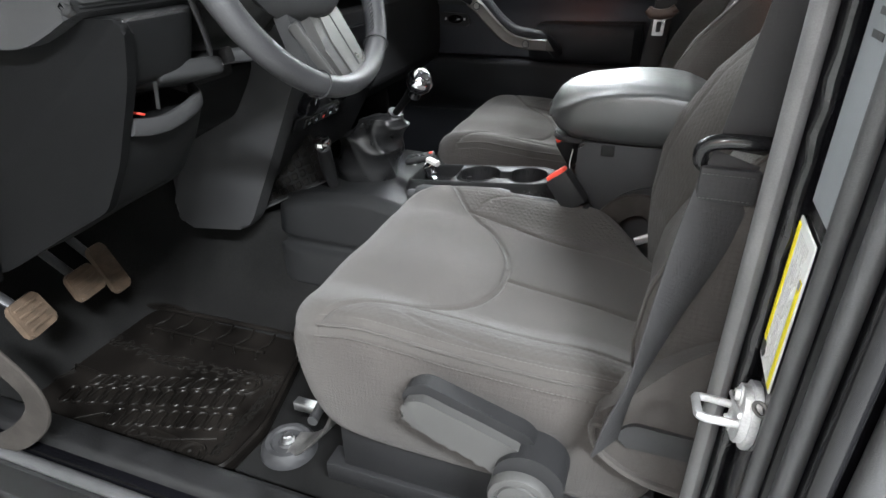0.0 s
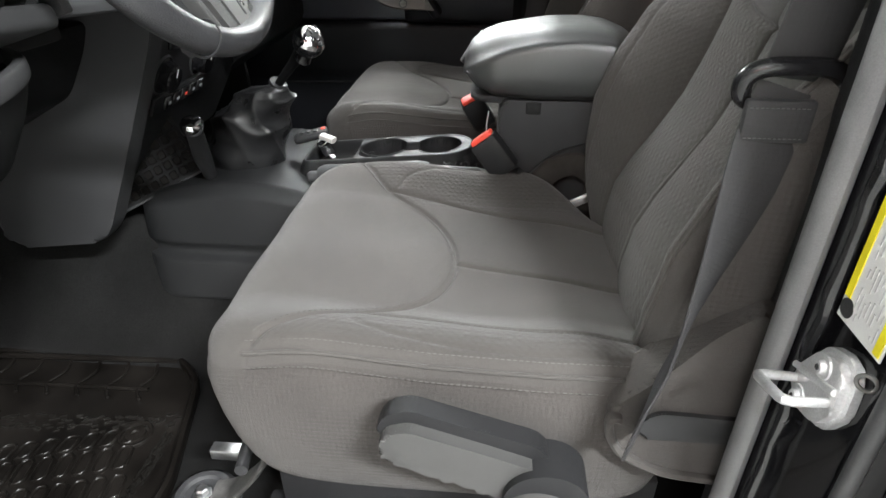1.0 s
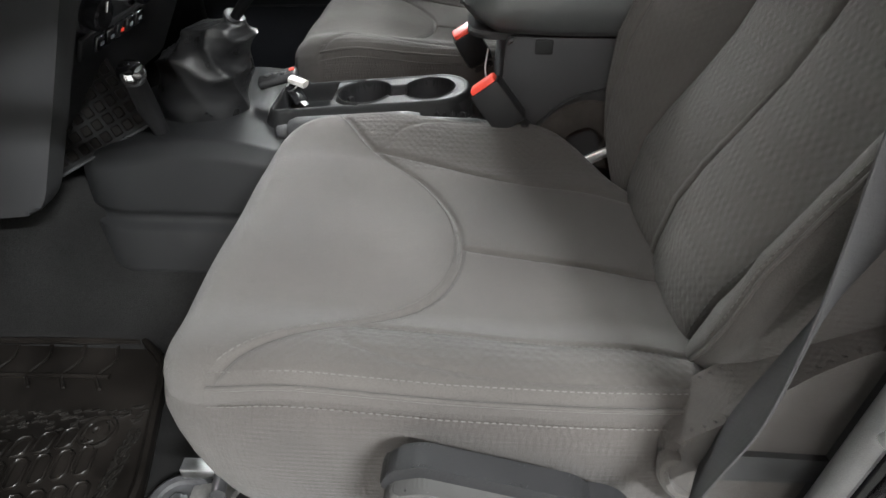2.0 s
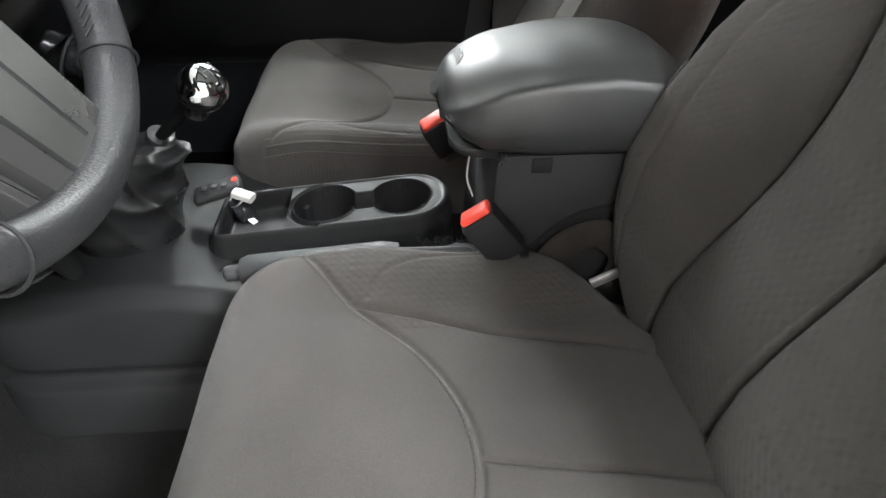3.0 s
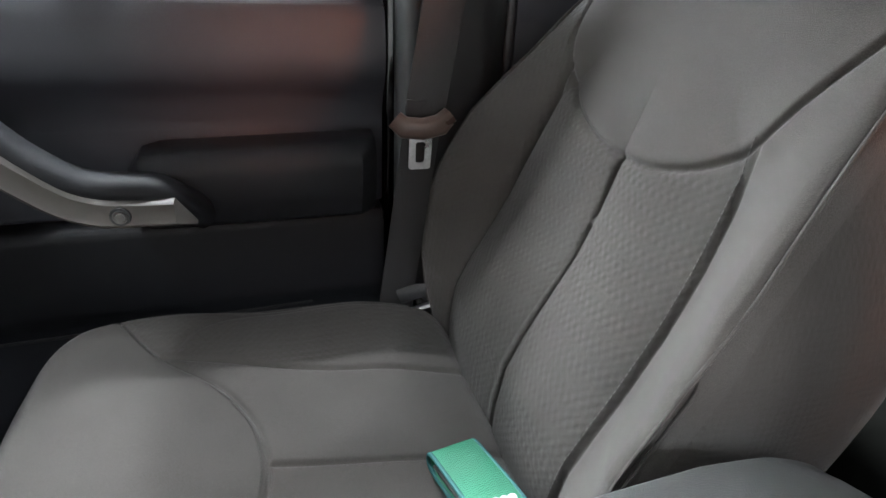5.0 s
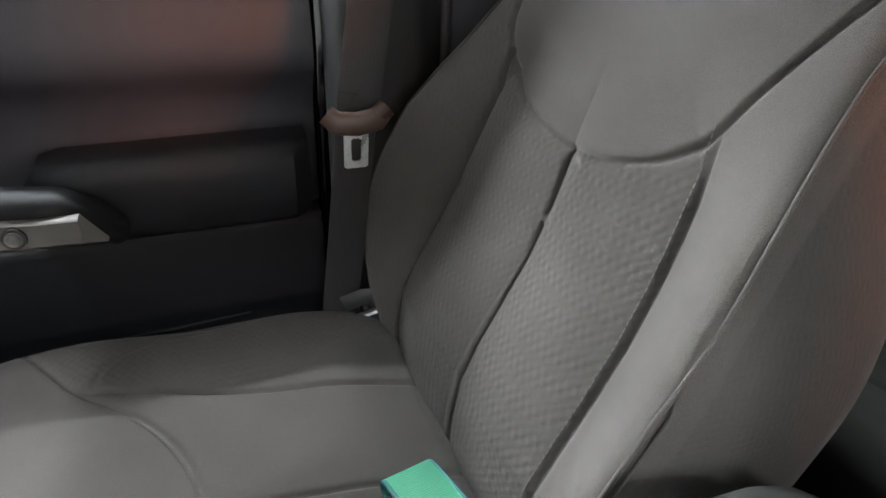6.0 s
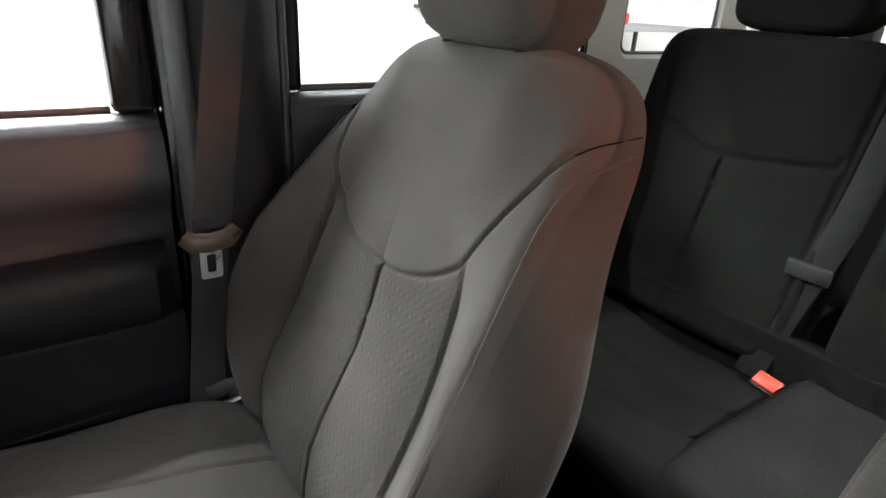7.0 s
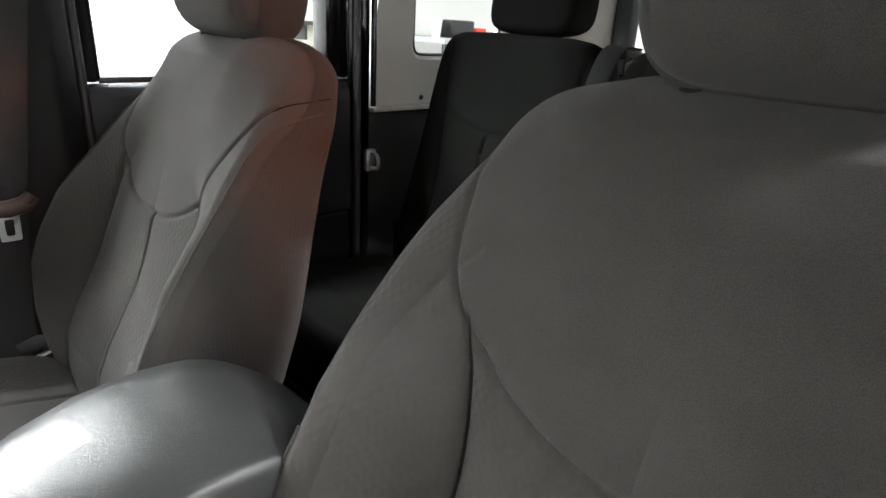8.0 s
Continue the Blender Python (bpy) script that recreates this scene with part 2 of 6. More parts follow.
def box(lo, hi, bevel=0.0, seg=2, bm=None, m=None):
    bm = bm or bmesh.new()
    r = bmesh.ops.create_cube(bm, size=1)
    vs = r["verts"]
    for v in vs:
        v.co = Vector([lo[k] + (v.co[k] + 0.5) * (hi[k] - lo[k]) for k in range(3)])
    if bevel:
        es = list({e for v in vs for e in v.link_edges})
        g = bmesh.ops.bevel(bm, geom=es, offset=bevel, segments=seg, profile=0.5, affect="EDGES")
        vs = list({v for f in g["faces"] for v in f.verts} | {v for v in vs if v.is_valid})
    if m is not None:
        bmesh.ops.transform(bm, matrix=m, verts=vs)
    return bm


def ring_loft(rings, closed_ring=True, cap=True, bm=None):
    """Skin over a list of rings of points."""
    bm = bm or bmesh.new()
    vs = [[bm.verts.new(p) for p in r] for r in rings]
    n = len(vs[0])
    for a, b in zip(vs, vs[1:]):
        for i in range(n if closed_ring else n - 1):
            j = (i + 1) % n
            bm.faces.new((a[i], a[j], b[j], b[i]))
    if cap and closed_ring:
        bm.faces.new(vs[0][::-1])
        bm.faces.new(vs[-1])
    return bm


def lathe(profile, m, n=32, bm=None):
    """Profile of (radius, height) turned about local z, placed by m."""
    rings = []
    for r, h in profile:
        r = max(r, 0.0002)
        rings.append([m @ Vector((r * math.cos(2 * math.pi * i / n), r * math.sin(2 * math.pi * i / n), h)) for i in range(n)])
    return ring_loft(rings, bm=bm)


def axis_to(p, d):
    """A pose at p whose z points along d."""
    return Matrix.Translation(p) @ Vector(d).to_track_quat("Z", "Y").to_matrix().to_4x4()


def smooth_path(pts, sub=6):
    """Catmull-Rom through the points."""
    p = [Vector(q) for q in pts]
    p = [2 * p[0] - p[1]] + p + [2 * p[-1] - p[-2]]
    out = []
    for i in range(1, len(p) - 2):
        for k in range(sub):
            t = k / sub
            a, b, c, d = p[i - 1], p[i], p[i + 1], p[i + 2]
            out.append(0.5 * (2 * b + (c - a) * t + (2 * a - 5 * b + 4 * c - d) * t * t + (3 * b - a - 3 * c + d) * t ** 3))
    out.append(p[-2])
    return out


def sweep(pts, rx, ry=None, n=12, up=(0, 0, 1), power=2.0, bm=None, closed=False):
    """A rounded section of half sizes rx (across) and ry (along up) swept along points; rx, ry may be lists."""
    pts = [Vector(p) for p in pts]
    k = len(pts)
    rx = rx if isinstance(rx, (list, tuple)) else [rx] * k
    ry = rx if ry is None else (ry if isinstance(ry, (list, tuple)) else [ry] * k)
    rings = []
    for i, p in enumerate(pts):
        if closed:
            d = pts[(i + 1) % k] - pts[i - 1]
        else:
            d = pts[min(i + 1, k - 1)] - pts[max(i - 1, 0)]
        d.normalize()
        s = d.cross(Vector(up))
        s = s.normalized() if s.length > 1e-4 else Vector((1, 0, 0))
        u = s.cross(d)
        ring = []
        for j in range(n):
            a = 2 * math.pi * j / n
            c, q = math.cos(a), math.sin(a)
            c = math.copysign(abs(c) ** (2 / power), c)
            q = math.copysign(abs(q) ** (2 / power), q)
            ring.append(p + s * (rx[i] * c) + u * (ry[i] * q))
        rings.append(ring)
    if closed:
        rings.append(rings[0])
        bm = ring_loft(rings, cap=False, bm=bm)
        bmesh.ops.remove_doubles(bm, verts=bm.verts, dist=1e-5)
        return bm
    return ring_loft(rings, bm=bm)


def prism(poly, axis, lo, hi, bevel=0.0, seg=2, bm=None):
    """A polygon in the plane across axis ('y': x, z pairs; 'x': y, z pairs; 'z': x, y pairs), stretched from lo to hi."""
    bm = bm or bmesh.new()

    def at(p, v):
        return {"y": (p[0], v, p[1]), "x": (v, p[0], p[1]), "z": (p[0], p[1], v)}[axis]

    a = [bm.verts.new(at(p, lo)) for p in poly]
    b = [bm.verts.new(at(p, hi)) for p in poly]
    n = len(poly)
    fs = [bm.faces.new(a[::-1]), bm.faces.new(b)]
    for i in range(n):
        fs.append(bm.faces.new((a[i], a[(i + 1) % n], b[(i + 1) % n], b[i])))
    if bevel:
        es = list({e for f in fs for e in f.edges})
        bmesh.ops.bevel(bm, geom=es, offset=bevel, segments=seg, profile=0.5, affect="EDGES")
    return bm


def round_poly(poly, r, n=5):
    """The polygon with its corners rounded off."""
    out = []
    k = len(poly)
    for i in range(k):
        p, a, b = Vector(poly[i]), Vector(poly[i - 1]), Vector(poly[(i + 1) % k])
        da, db = (a - p), (b - p)
        q = min(r, 0.45 * da.length, 0.45 * db.length)
        s, e = p + da.normalized() * q, p + db.normalized() * q
        for j in range(n + 1):
            t = j / n
            out.append(tuple((1 - t) ** 2 * s + 2 * t * (1 - t) * p + t * t * e))
    return out


def strap(pts, width, across, thick=0.0016, bm=None, sub=8):
    """A flat band along points; across: its width direction, one vector or one for each point."""
    path = smooth_path(pts, sub)
    ac = across if isinstance(across[0], (list, tuple, Vector)) else [across] * len(pts)
    acs = smooth_path(ac, sub)
    rings = []
    for i, p in enumerate(path):
        d = (path[min(i + 1, len(path) - 1)] - path[max(i - 1, 0)]).normalized()
        s = (acs[i] - d * acs[i].dot(d)).normalized()
        u = s.cross(d).normalized()
        h = width / 2
        rings.append([p - s * h + u * thick * 0.4, p - s * (h - 0.002) + u * thick, p + s * (h - 0.002) + u * thick, p + s * h + u * thick * 0.4,
                      p + s * h - u * thick * 0.4, p + s * (h - 0.002) - u * thick, p - s * (h - 0.002) - u * thick, p - s * h - u * thick * 0.4])
    return ring_loft(rings, bm=bm)


# upholstery -----------------------------------------------------------
def poly_distance(A, B, line):
    """Distance of the points (A, B) from a polyline."""
    best = np.full(A.shape, 9.0)
    for (x0, y0), (x1, y1) in zip(line, line[1:]):
        dx, dy = x1 - x0, y1 - y0
        t = np.clip(((A - x0) * dx + (B - y0) * dy) / (dx * dx + dy * dy + 1e-12), 0, 1)
        best = np.minimum(best, np.hypot(A - x0 - t * dx, B - y0 - t * dy))
    return best


def sstep(x, a, b):
    t = np.clip((x - a) / (b - a), 0, 1)
    return t * t * (3 - 2 * t)


def curve2(pts, sub=8):
    return [(p.x, p.y) for p in smooth_path([(a, b, 0) for a, b in pts], sub)]


def pillow(name, outline, centre, top, radius, side, seams, to_world, mats, panel=None, n_ring=140, n_round=520, groove=0.0034, groove_w=0.003, parent=None, label=""):
    """An upholstered block. outline: closed list of (a, b); top(A, B): height of its face; radius(A, B): rounding at the edge;
    side: list of (outward, drop, share) rows below the edge; to_world(a, b, c); panel(A, B): material index of the face."""
    o = [Vector((*p, 0)) for p in outline] + [Vector((*outline[0], 0))]
    ls = [0.0]
    for p, q in zip(o, o[1:]):
        ls.append(ls[-1] + (q - p).length)
    s = np.linspace(0, ls[-1], n_round, endpoint=False)
    oa = np.interp(s, ls, [p.x for p in o])
    ob_ = np.interp(s, ls, [p.y for p in o])
    r = 1 - (1 - np.linspace(0.02, 1, n_ring)) ** 1.15
    A = centre[0] + r[:, None] * (oa - centre[0])[None, :]
    B = centre[1] + r[:, None] * (ob_ - centre[1])[None, :]
    C = top(A, B)
    reach = np.hypot(oa - centre[0], ob_ - centre[1])[None, :]
    d = (1 - r)[:, None] * reach
    R = radius(A, B)
    x = np.clip(R - d, 0, R)
    C = C - (R - np.sqrt(np.maximum(R * R - x * x, 0)))
    tuck = np.zeros_like(C)
    for line, depth in seams:
        q = poly_distance(A, B, line)
        tuck = np.maximum(tuck, groove * depth * (0.85 * np.exp(-(q / groove_w) ** 2) + 0.15 * np.exp(-(q / (3 * groove_w)) ** 2)))
    C = C - tuck
    rows = [np.stack([A, B, C], -1)]
    na, nb = np.roll(ob_, -1) - np.roll(ob_, 1), -(np.roll(oa, -1) - np.roll(oa, 1))
    ln = np.hypot(na, nb)
    na, nb = na / ln, nb / ln
    if np.sum(na * (oa - centre[0]) + nb * (ob_ - centre[1])) < 0:
        na, nb = -na, -nb
    edge = C[-1]
    for out, drop in side:
        rows.append(np.stack([oa + na * out, ob_ + nb * out, edge * 0 + edge - drop if np.isscalar(drop) else drop(oa, ob_, edge)], -1)[None])
    P = np.concatenate(rows, 0)
    nr = P.shape[0]
    flat = P.reshape(-1, 3)
    world = to_world(flat[:, 0], flat[:, 1], flat[:, 2])
    cen = to_world(np.array([centre[0]]), np.array([centre[1]]), np.array([top(np.array([centre[0]]), np.array([centre[1]]))[0]]))
    endc = to_world(np.array([centre[0]]), np.array([centre[1]]), np.array([P[-1, :, 2].mean()]))
    verts = np.concatenate([world, cen, endc], 0)
    idx = np.arange(nr * n_round).reshape(nr, n_round)
    faces, fm = [], []
    ip = None if panel is None else panel(A, B)
    for i in range(nr - 1):
        a, b = idx[i], idx[i + 1]
        a2, b2 = np.roll(a, -1), np.roll(b, -1)
        faces += list(zip(a.tolist(), b.tolist(), b2.tolist(), a2.tolist()))
        if i < n_ring - 1 and ip is not None:
            fm += ip[i].tolist()
        else:
            fm += [0 if i < n_ring - 1 else len(mats) - 1] * n_round
    ce, ee = nr * n_round, nr * n_round + 1
    for k in range(n_round):
        faces.append((int(idx[0, k]), int(idx[0, (k + 1) % n_round]), ce))
        faces.append((int(idx[-1, (k + 1) % n_round]), int(idx[-1, k]), ee))
        fm += [0 if ip is None else int(ip[0, 0]), len(mats) - 1]
    me = bpy.data.meshes.new(name)
    me.from_pydata(verts.tolist(), [], faces)
    for x in mats:
        me.materials.append(x)
    me.polygons.foreach_set("material_index", fm)
    me.shade_smooth()
    me.update()
    ob = new(name, me)
    ob.parent = parent
    if label:
        tagged(ob, label)
    return ob


def edge_drop(outline, centre, radius):
    """How far the rounded rim of a pillow lies below its face at (a, b)."""
    ang = np.array([math.atan2(b - centre[1], a - centre[0]) for a, b in outline])
    far = np.array([math.hypot(a - centre[0], b - centre[1]) for a, b in outline])
    order = np.argsort(ang)
    ang, far = ang[order], far[order]

    def drop(a, b):
        t = math.atan2(b - centre[1], a - centre[0])
        m = float(np.interp(t, ang, far, period=2 * math.pi))
        d = m - math.hypot(a - centre[0], b - centre[1])
        R = float(radius(np.array(a), np.array(b)))
        if d < 0.001:
            return None
        x = min(max(R - d, 0), R)
        return R - math.sqrt(max(R * R - x * x, 0))

    return drop


def super_outline(ca, cb, ha, hb, power=4.5, n=160):
    out = []
    for i in range(n):
        t = 2 * math.pi * i / n
        c, s = math.cos(t), math.sin(t)
        out.append((ca + ha * math.copysign(abs(c) ** (2 / power), c), cb + hb * math.copysign(abs(s) ** (2 / power), s)))
    return out


def stitches(points, length=0.0035, gap=0.0022, rad=0.0006, bm=None):
    """Short thread dashes along points in space."""
    bm = bm or bmesh.new()
    pts = [Vector(p) for p in points]
    acc, draw, start = 0.0, True, pts[0]
    last = pts[0]
    for p in pts[1:]:
        seg = (p - last).length
        d = (p - last).normalized() if seg > 1e-7 else Vector((1, 0, 0))
        pos = 0.0
        while pos < seg:
            need = (length if draw else gap) - acc
            step = min(need, seg - pos)
            pos += step
            acc += step
            if acc >= (length if draw else gap) - 1e-9:
                e = last + d * pos
                if draw:
                    q = (e - start).normalized()
                    u = q.orthogonal().normalized()
                    w = q.cross(u)
                    ra = [bm.verts.new(start + (u * math.cos(k * 2.094) + w * math.sin(k * 2.094)) * rad) for k in range(3)]
                    rb = [bm.verts.new(e + (u * math.cos(k * 2.094) + w * math.sin(k * 2.094)) * rad) for k in range(3)]
                    for k in range(3):
                        bm.faces.new((ra[k], ra[(k + 1) % 3], rb[(k + 1) % 3], rb[k]))
                draw, acc, start = not draw, 0.0, e
        last = p
    return bm

# ---------------------------------------------------------------- the garage
def slab(name, lo, hi, mat, label, category="wall"):
    return solid(name, box(lo, hi), mat, label, category, kind="structure")


slab("ground", (-5.2, -4.8, GROUND - 0.1), (5.6, 3.6, GROUND), CONCRETE, "smooth grey concrete garage floor", "floor")
slab("ceiling", (-5.2, -4.8, CEIL), (5.6, 3.6, CEIL + 0.1), WALL_PAINT, "plain white painted garage ceiling", "ceiling")
slab("wall_east", (-5.2, 3.5, GROUND), (5.6, 3.6, CEIL), WALL_PAINT, "plain white painted garage wall")
slab("wall_west", (-5.2, -4.8, GROUND), (5.6, -4.7, CEIL), WALL_PAINT, "plain white painted garage wall")
slab("wall_south", (5.5, -4.7, GROUND), (5.6, 3.5, CEIL), WALL_PAINT, "plain white painted garage wall")
slab("wall_north", (-5.2, -4.7, GROUND), (-5.1, 3.5, CEIL), WALL_PAINT, "plain white painted garage wall")


def blind(width, height, count, m):
    """A closed venetian blind with headrail, tilted slats, two cords and a wand."""
    ob = thing("window_blind", "closed white venetian blind hanging on the wall", "blind", "blinds", at=m)
    part("headrail", box((0, -0.02, height), (width, 0.025, height + 0.045), 0.004), BLIND, ob)
    pitch = height / count
    mesh = finish(box((0, -0.0015, 0), (width, 0.0015, pitch * 1.12), 0.001, 1), "slat", BLIND)
    for i in range(count):
        s = new("slat", mesh)
        s.parent = ob
        s.matrix_basis = pose(0, 0, i * pitch, -14, 0, 0)
    for x in (0.18 * width, 0.82 * width):
        part("cord", box((x, -0.012, 0), (x + 0.003, -0.009, height)), INK, ob)
    part("wand", sweep([(0.62 * width, -0.03, height), (0.63 * width, -0.035, height - 0.75)], 0.006, n=8), INK, ob, "thin tilt wand of the blind")
    return ob


blind(1.15, 1.6, 52, pose(0.5, 3.46, 0.0))
blind(1.2, 1.5, 40, pose(5.46, 2.3, 0.35, 0, 0, -90))

bench = thing("work_bench", "grey topped work bench with thin black steel legs", "bench")
part("benchtop", box((3.0, 2.75, 0.76), (4.3, 3.4, 0.80), 0.006), BENCH_TOP, bench)
for x in (3.04, 4.24):
    for y in (2.79, 3.34):
        part("leg", box((x, y, GROUND), (x + 0.03, y + 0.03, 0.76), 0.003), DARK_STEEL, bench)
part("brace", sweep([(3.06, 2.80, 0.74), (4.2, 2.80, -0.4)], 0.012, n=8), DARK_STEEL, bench)
solid("cup", lathe([(0.03, 0), (0.045, 0.13), (0.041, 0.13), (0.028, 0.006)], pose(3.1, 2.95, 0.80), 20), WHITE_PAPER, "white paper cup on the work bench", "cup")
solid("tool_case", box((3.2, 2.9, 0.80), (3.46, 3.1, 0.93), 0.015), GLOSS_BLACK, "black tool case on the work bench", "tool case")
solid("battery_pack", box((3.5, 2.92, 0.80), (3.62, 3.02, 0.88), 0.01), BUCKLE_RED, "small red battery pack on the bench", "battery")
shelf = thing("wall_shelf", "narrow dark wall shelf with a lime bottle on it", "shelf")
part("board", box((2.1, 3.3, 0.84), (2.75, 3.5, 0.865), 0.003), DARK_STEEL, shelf)
part("bracket", box((2.2, 3.32, 0.74), (2.22, 3.5, 0.84), 0.002), DARK_STEEL, shelf)
solid("bottle", lathe([(0.035, 0), (0.035, 0.12), (0.012, 0.16), (0.012, 0.19)], pose(2.45, 3.4, 0.865), 20), LIME, "lime green plastic bottle on a shelf", "bottle")
crate = thing("storage_crate", "blue and yellow plastic storage crate by the wall", "crate")
part("body", box((2.30, 3.1, GROUND), (2.46, 3.4, 0.50), 0.02), BLUE, crate, "blue plastic crate body")
part("lid", box((2.28, 3.08, 0.502), (2.48, 3.42, 0.55), 0.012), BRIGHT_YELLOW, crate, "yellow plastic lid")

# ---------------------------------------------------------------- the car's shell
def floor_z(x, y):
    z = 0.0
    a = abs(y)
    z += 0.125 * float(sstep(np.array(-a), -0.27, -0.185))
    z += 0.12 * float(sstep(np.array(-a), -0.20, -0.12))
    if x < -0.98:
        z += (-0.98 - x) * 1.1
    z += 0.06 * float(sstep(np.array(a), 0.64, 0.70))
    if x > 0.40:
        z += 0.13 * float(sstep(np.array(x), 0.40, 0.46))
    return z


bm = bmesh.new()
nx, ny = 120, 70
gv = [[bm.verts.new((-1.25 + 3.05 * i / nx, -0.70 + 1.40 * j / ny, floor_z(-1.25 + 3.05 * i / nx, -0.70 + 1.40 * j / ny))) for j in range(ny + 1)] for i in range(nx + 1)]
for i in range(nx):
    for j in range(ny):
        bm.faces.new((gv[i][j], gv[i + 1][j], gv[i + 1][j + 1], gv[i][j + 1]))
solid("floor", bm, CARPET, "black loop carpet on the car floor", "carpet", kind="structure", sharp=80)
solid("underbody", box((-1.3, -0.72, -0.30), (1.85, 0.72, -0.02), 0.01), DARK_STEEL, "dark steel underbody of the car", "car body", kind="structure")

# sill at the open doorway: painted step, scuff plate, rubber seal
sill = thing("sill", "black painted door sill with a scuffed plastic tread plate", "sill", kind="structure")
part("sill_body", prism(round_poly([(-0.67, -0.18), (-0.80, -0.18), (-0.79, -0.04), (-0.745, -0.01), (-0.72, 0.05), (-0.67, 0.06)], 0.012), "x", -1.12, 0.24), PAINT, sill)
part("tread_plate", prism(round_poly([(-0.615, 0.004), (-0.615, 0.045), (-0.63, 0.068), (-0.675, 0.068), (-0.69, 0.04), (-0.69, 0.004)], 0.012), "x", -1.05, 0.16), SILL_PAINT, sill, "black plastic tread plate with scuffs")
part("door_seal", sweep([(x, -0.715, 0.058) for x in np.linspace(-1.1, 0.15, 12)], 0.010, n=10), SEAL, sill)
solid("sill_passenger", prism([(0.65, -0.18), (0.79, -0.18), (0.79, -0.02), (0.70, 0.06), (0.65, 0.06)], "x", -1.12, 1.2), PAINT, "black painted door sill", "sill", kind="structure")
for n_, sgn in (("side_rear_left", -1), ("side_rear_right", 1)):
    lo, hi = sorted((sgn * 0.70, sgn * 0.76))
    solid(n_, box((0.80 if sgn > 0 else 0.95, lo, -0.1), (1.80, hi, 0.69), 0.01), PAINT if sgn < 0 else BLACK_PLASTIC, "black inner side panel of the rear cabin", "car body", kind="structure")

# the driver's doorway post, with its seals, sealer bead and labels
post = thing("door_pillar", "glossy black painted door pillar with rubber seals", "car pillar", kind="structure")
jamb = [(0.158, -0.645), (0.158, -0.664), (0.170, -0.672), (0.170, -0.738), (0.186, -0.748), (0.192, -0.775), (0.30, -0.775), (0.30, -0.615), (0.20, -0.605)]
part("jamb", prism(round_poly(jamb, 0.008, 3), "z", -0.12, 1.27), PAINT, post, "gloss black jamb face")
part("inner_trim", prism(round_poly([(0.16, -0.60), (0.16, -0.645), (0.30, -0.645), (0.30, -0.585), (0.19, -0.585)], 0.012, 3), "z", 0.0, 1.25), BLACK_PLASTIC, post)
part("door_seal", sweep([(0.150, -0.655, z) for z in (1.26, 0.8, 0.5, 0.33, 0.27)] + [(0.143, -0.660, 0.2), (0.13, -0.675, 0.08)], 0.0085, 0.011, n=12, up=(0, 1, 0)), LIGHT_SEAL, post, "pale grey rubber door seal")
for x, y, r in ((0.172, -0.742, 0.0062), (0.184, -0.766, 0.0070)):
    part("body_seal", sweep([(x, y, z) for z in (1.26, 0.7, 0.3, 0.0)], r, n=12, up=(0, 1, 0)), SEAL, post)
pts = [(0.1635 + 0.0008 * math.sin(9 * k), -0.6705 + 0.0015 * math.sin(4.1 * k), 0.22 + 0.018 * k) for k in range(50)]
part("sealer_bead", sweep(pts, [0.0035 + 0.0022 * abs(math.sin(1.7 * k) * math.cos(0.6 * k)) for k in range(50)], n=8, up=(0, 1, 0)), SEALANT, post, "brushed black seam sealer")
for k, (x, y, r) in enumerate(((0.196, -0.784, 0.008), (0.217, -0.792, 0.010))):
    part("rear_door_seal", sweep([(x, y, z) for z in (1.26, 0.7, 0.3, 0.05, -0.12)], r, n=12, up=(0, 1, 0)), SEAL if k else GLOSS_BLACK, post)

# tyre label and grey specification label on the jamb
tag = thing("certification_label", "white paper label with yellow side bands on the jamb", "label", "jamb labels")
part("paper", box((0.1672, -0.727, 0.497), (0.1688, -0.676, 0.616), 0.0006, 1), WHITE_PAPER, tag)
part("yellow_band", box((0.1664, -0.6835, 0.514), (0.1671, -0.6775, 0.612)), YELLOW, tag)
part("yellow_band", box((0.1664, -0.7255, 0.500), (0.1671, -0.7195, 0.588)), YELLOW, tag)
part("band_mark", box((0.1662, -0.7250, 0.582), (0.1665, -0.7200, 0.588)), INK, tag)
for i in range(8):
    z = 0.608
    while z > 0.506:
        run = 0.006 + 0.011 * ((i * 7 + int(z * 1900)) % 5) / 4
        part("text_bar", box((0.1668, -0.7165 + 0.0037 * i, max(z - run, 0.504)), (0.1671, -0.7152 + 0.0037 * i, z)), FAINT_INK, tag)
        z -= run + 0.0035 + 0.004 * ((i + int(z * 700)) % 3)
part("seal_mark", lathe([(0.0058, 0.0006), (0.0068, 0.0006), (0.0068, 0)], axis_to((0.1672, -0.684, 0.507), (-1, 0, 0)), 20), DARK_STEEL, tag)
tag2 = thing("specification_label", "grey paper specification label on the jamb", "label", "jamb labels")
part("paper", box((0.1672, -0.736, 0.632), (0.1688, -0.690, 0.80), 0.0006, 1), GREY_PAPER, tag2)
for i in range(5):
    z = 0.785 - 0.012 * i
    part("text_bar", box((0.1667, -0.728, z), (0.1671, -0.706 - 0.003 * (i % 2), z + 0.004)), DARK_STEEL, tag2)

# door striker
strike = thing("door_striker", "bright zinc door striker loop bolted to the jamb", "striker", "strikers")
OCT = [(-0.692, 0.484), (-0.722, 0.494), (-0.738, 0.484), (-0.741, 0.450), (-0.723, 0.423), (-0.690, 0.416), (-0.671, 0.420), (-0.666, 0.446)]
part("plate", prism(round_poly(OCT, 0.008, 4), "x", 0.1640, 0.1697, 0.0012, 1), ZINC, strike)
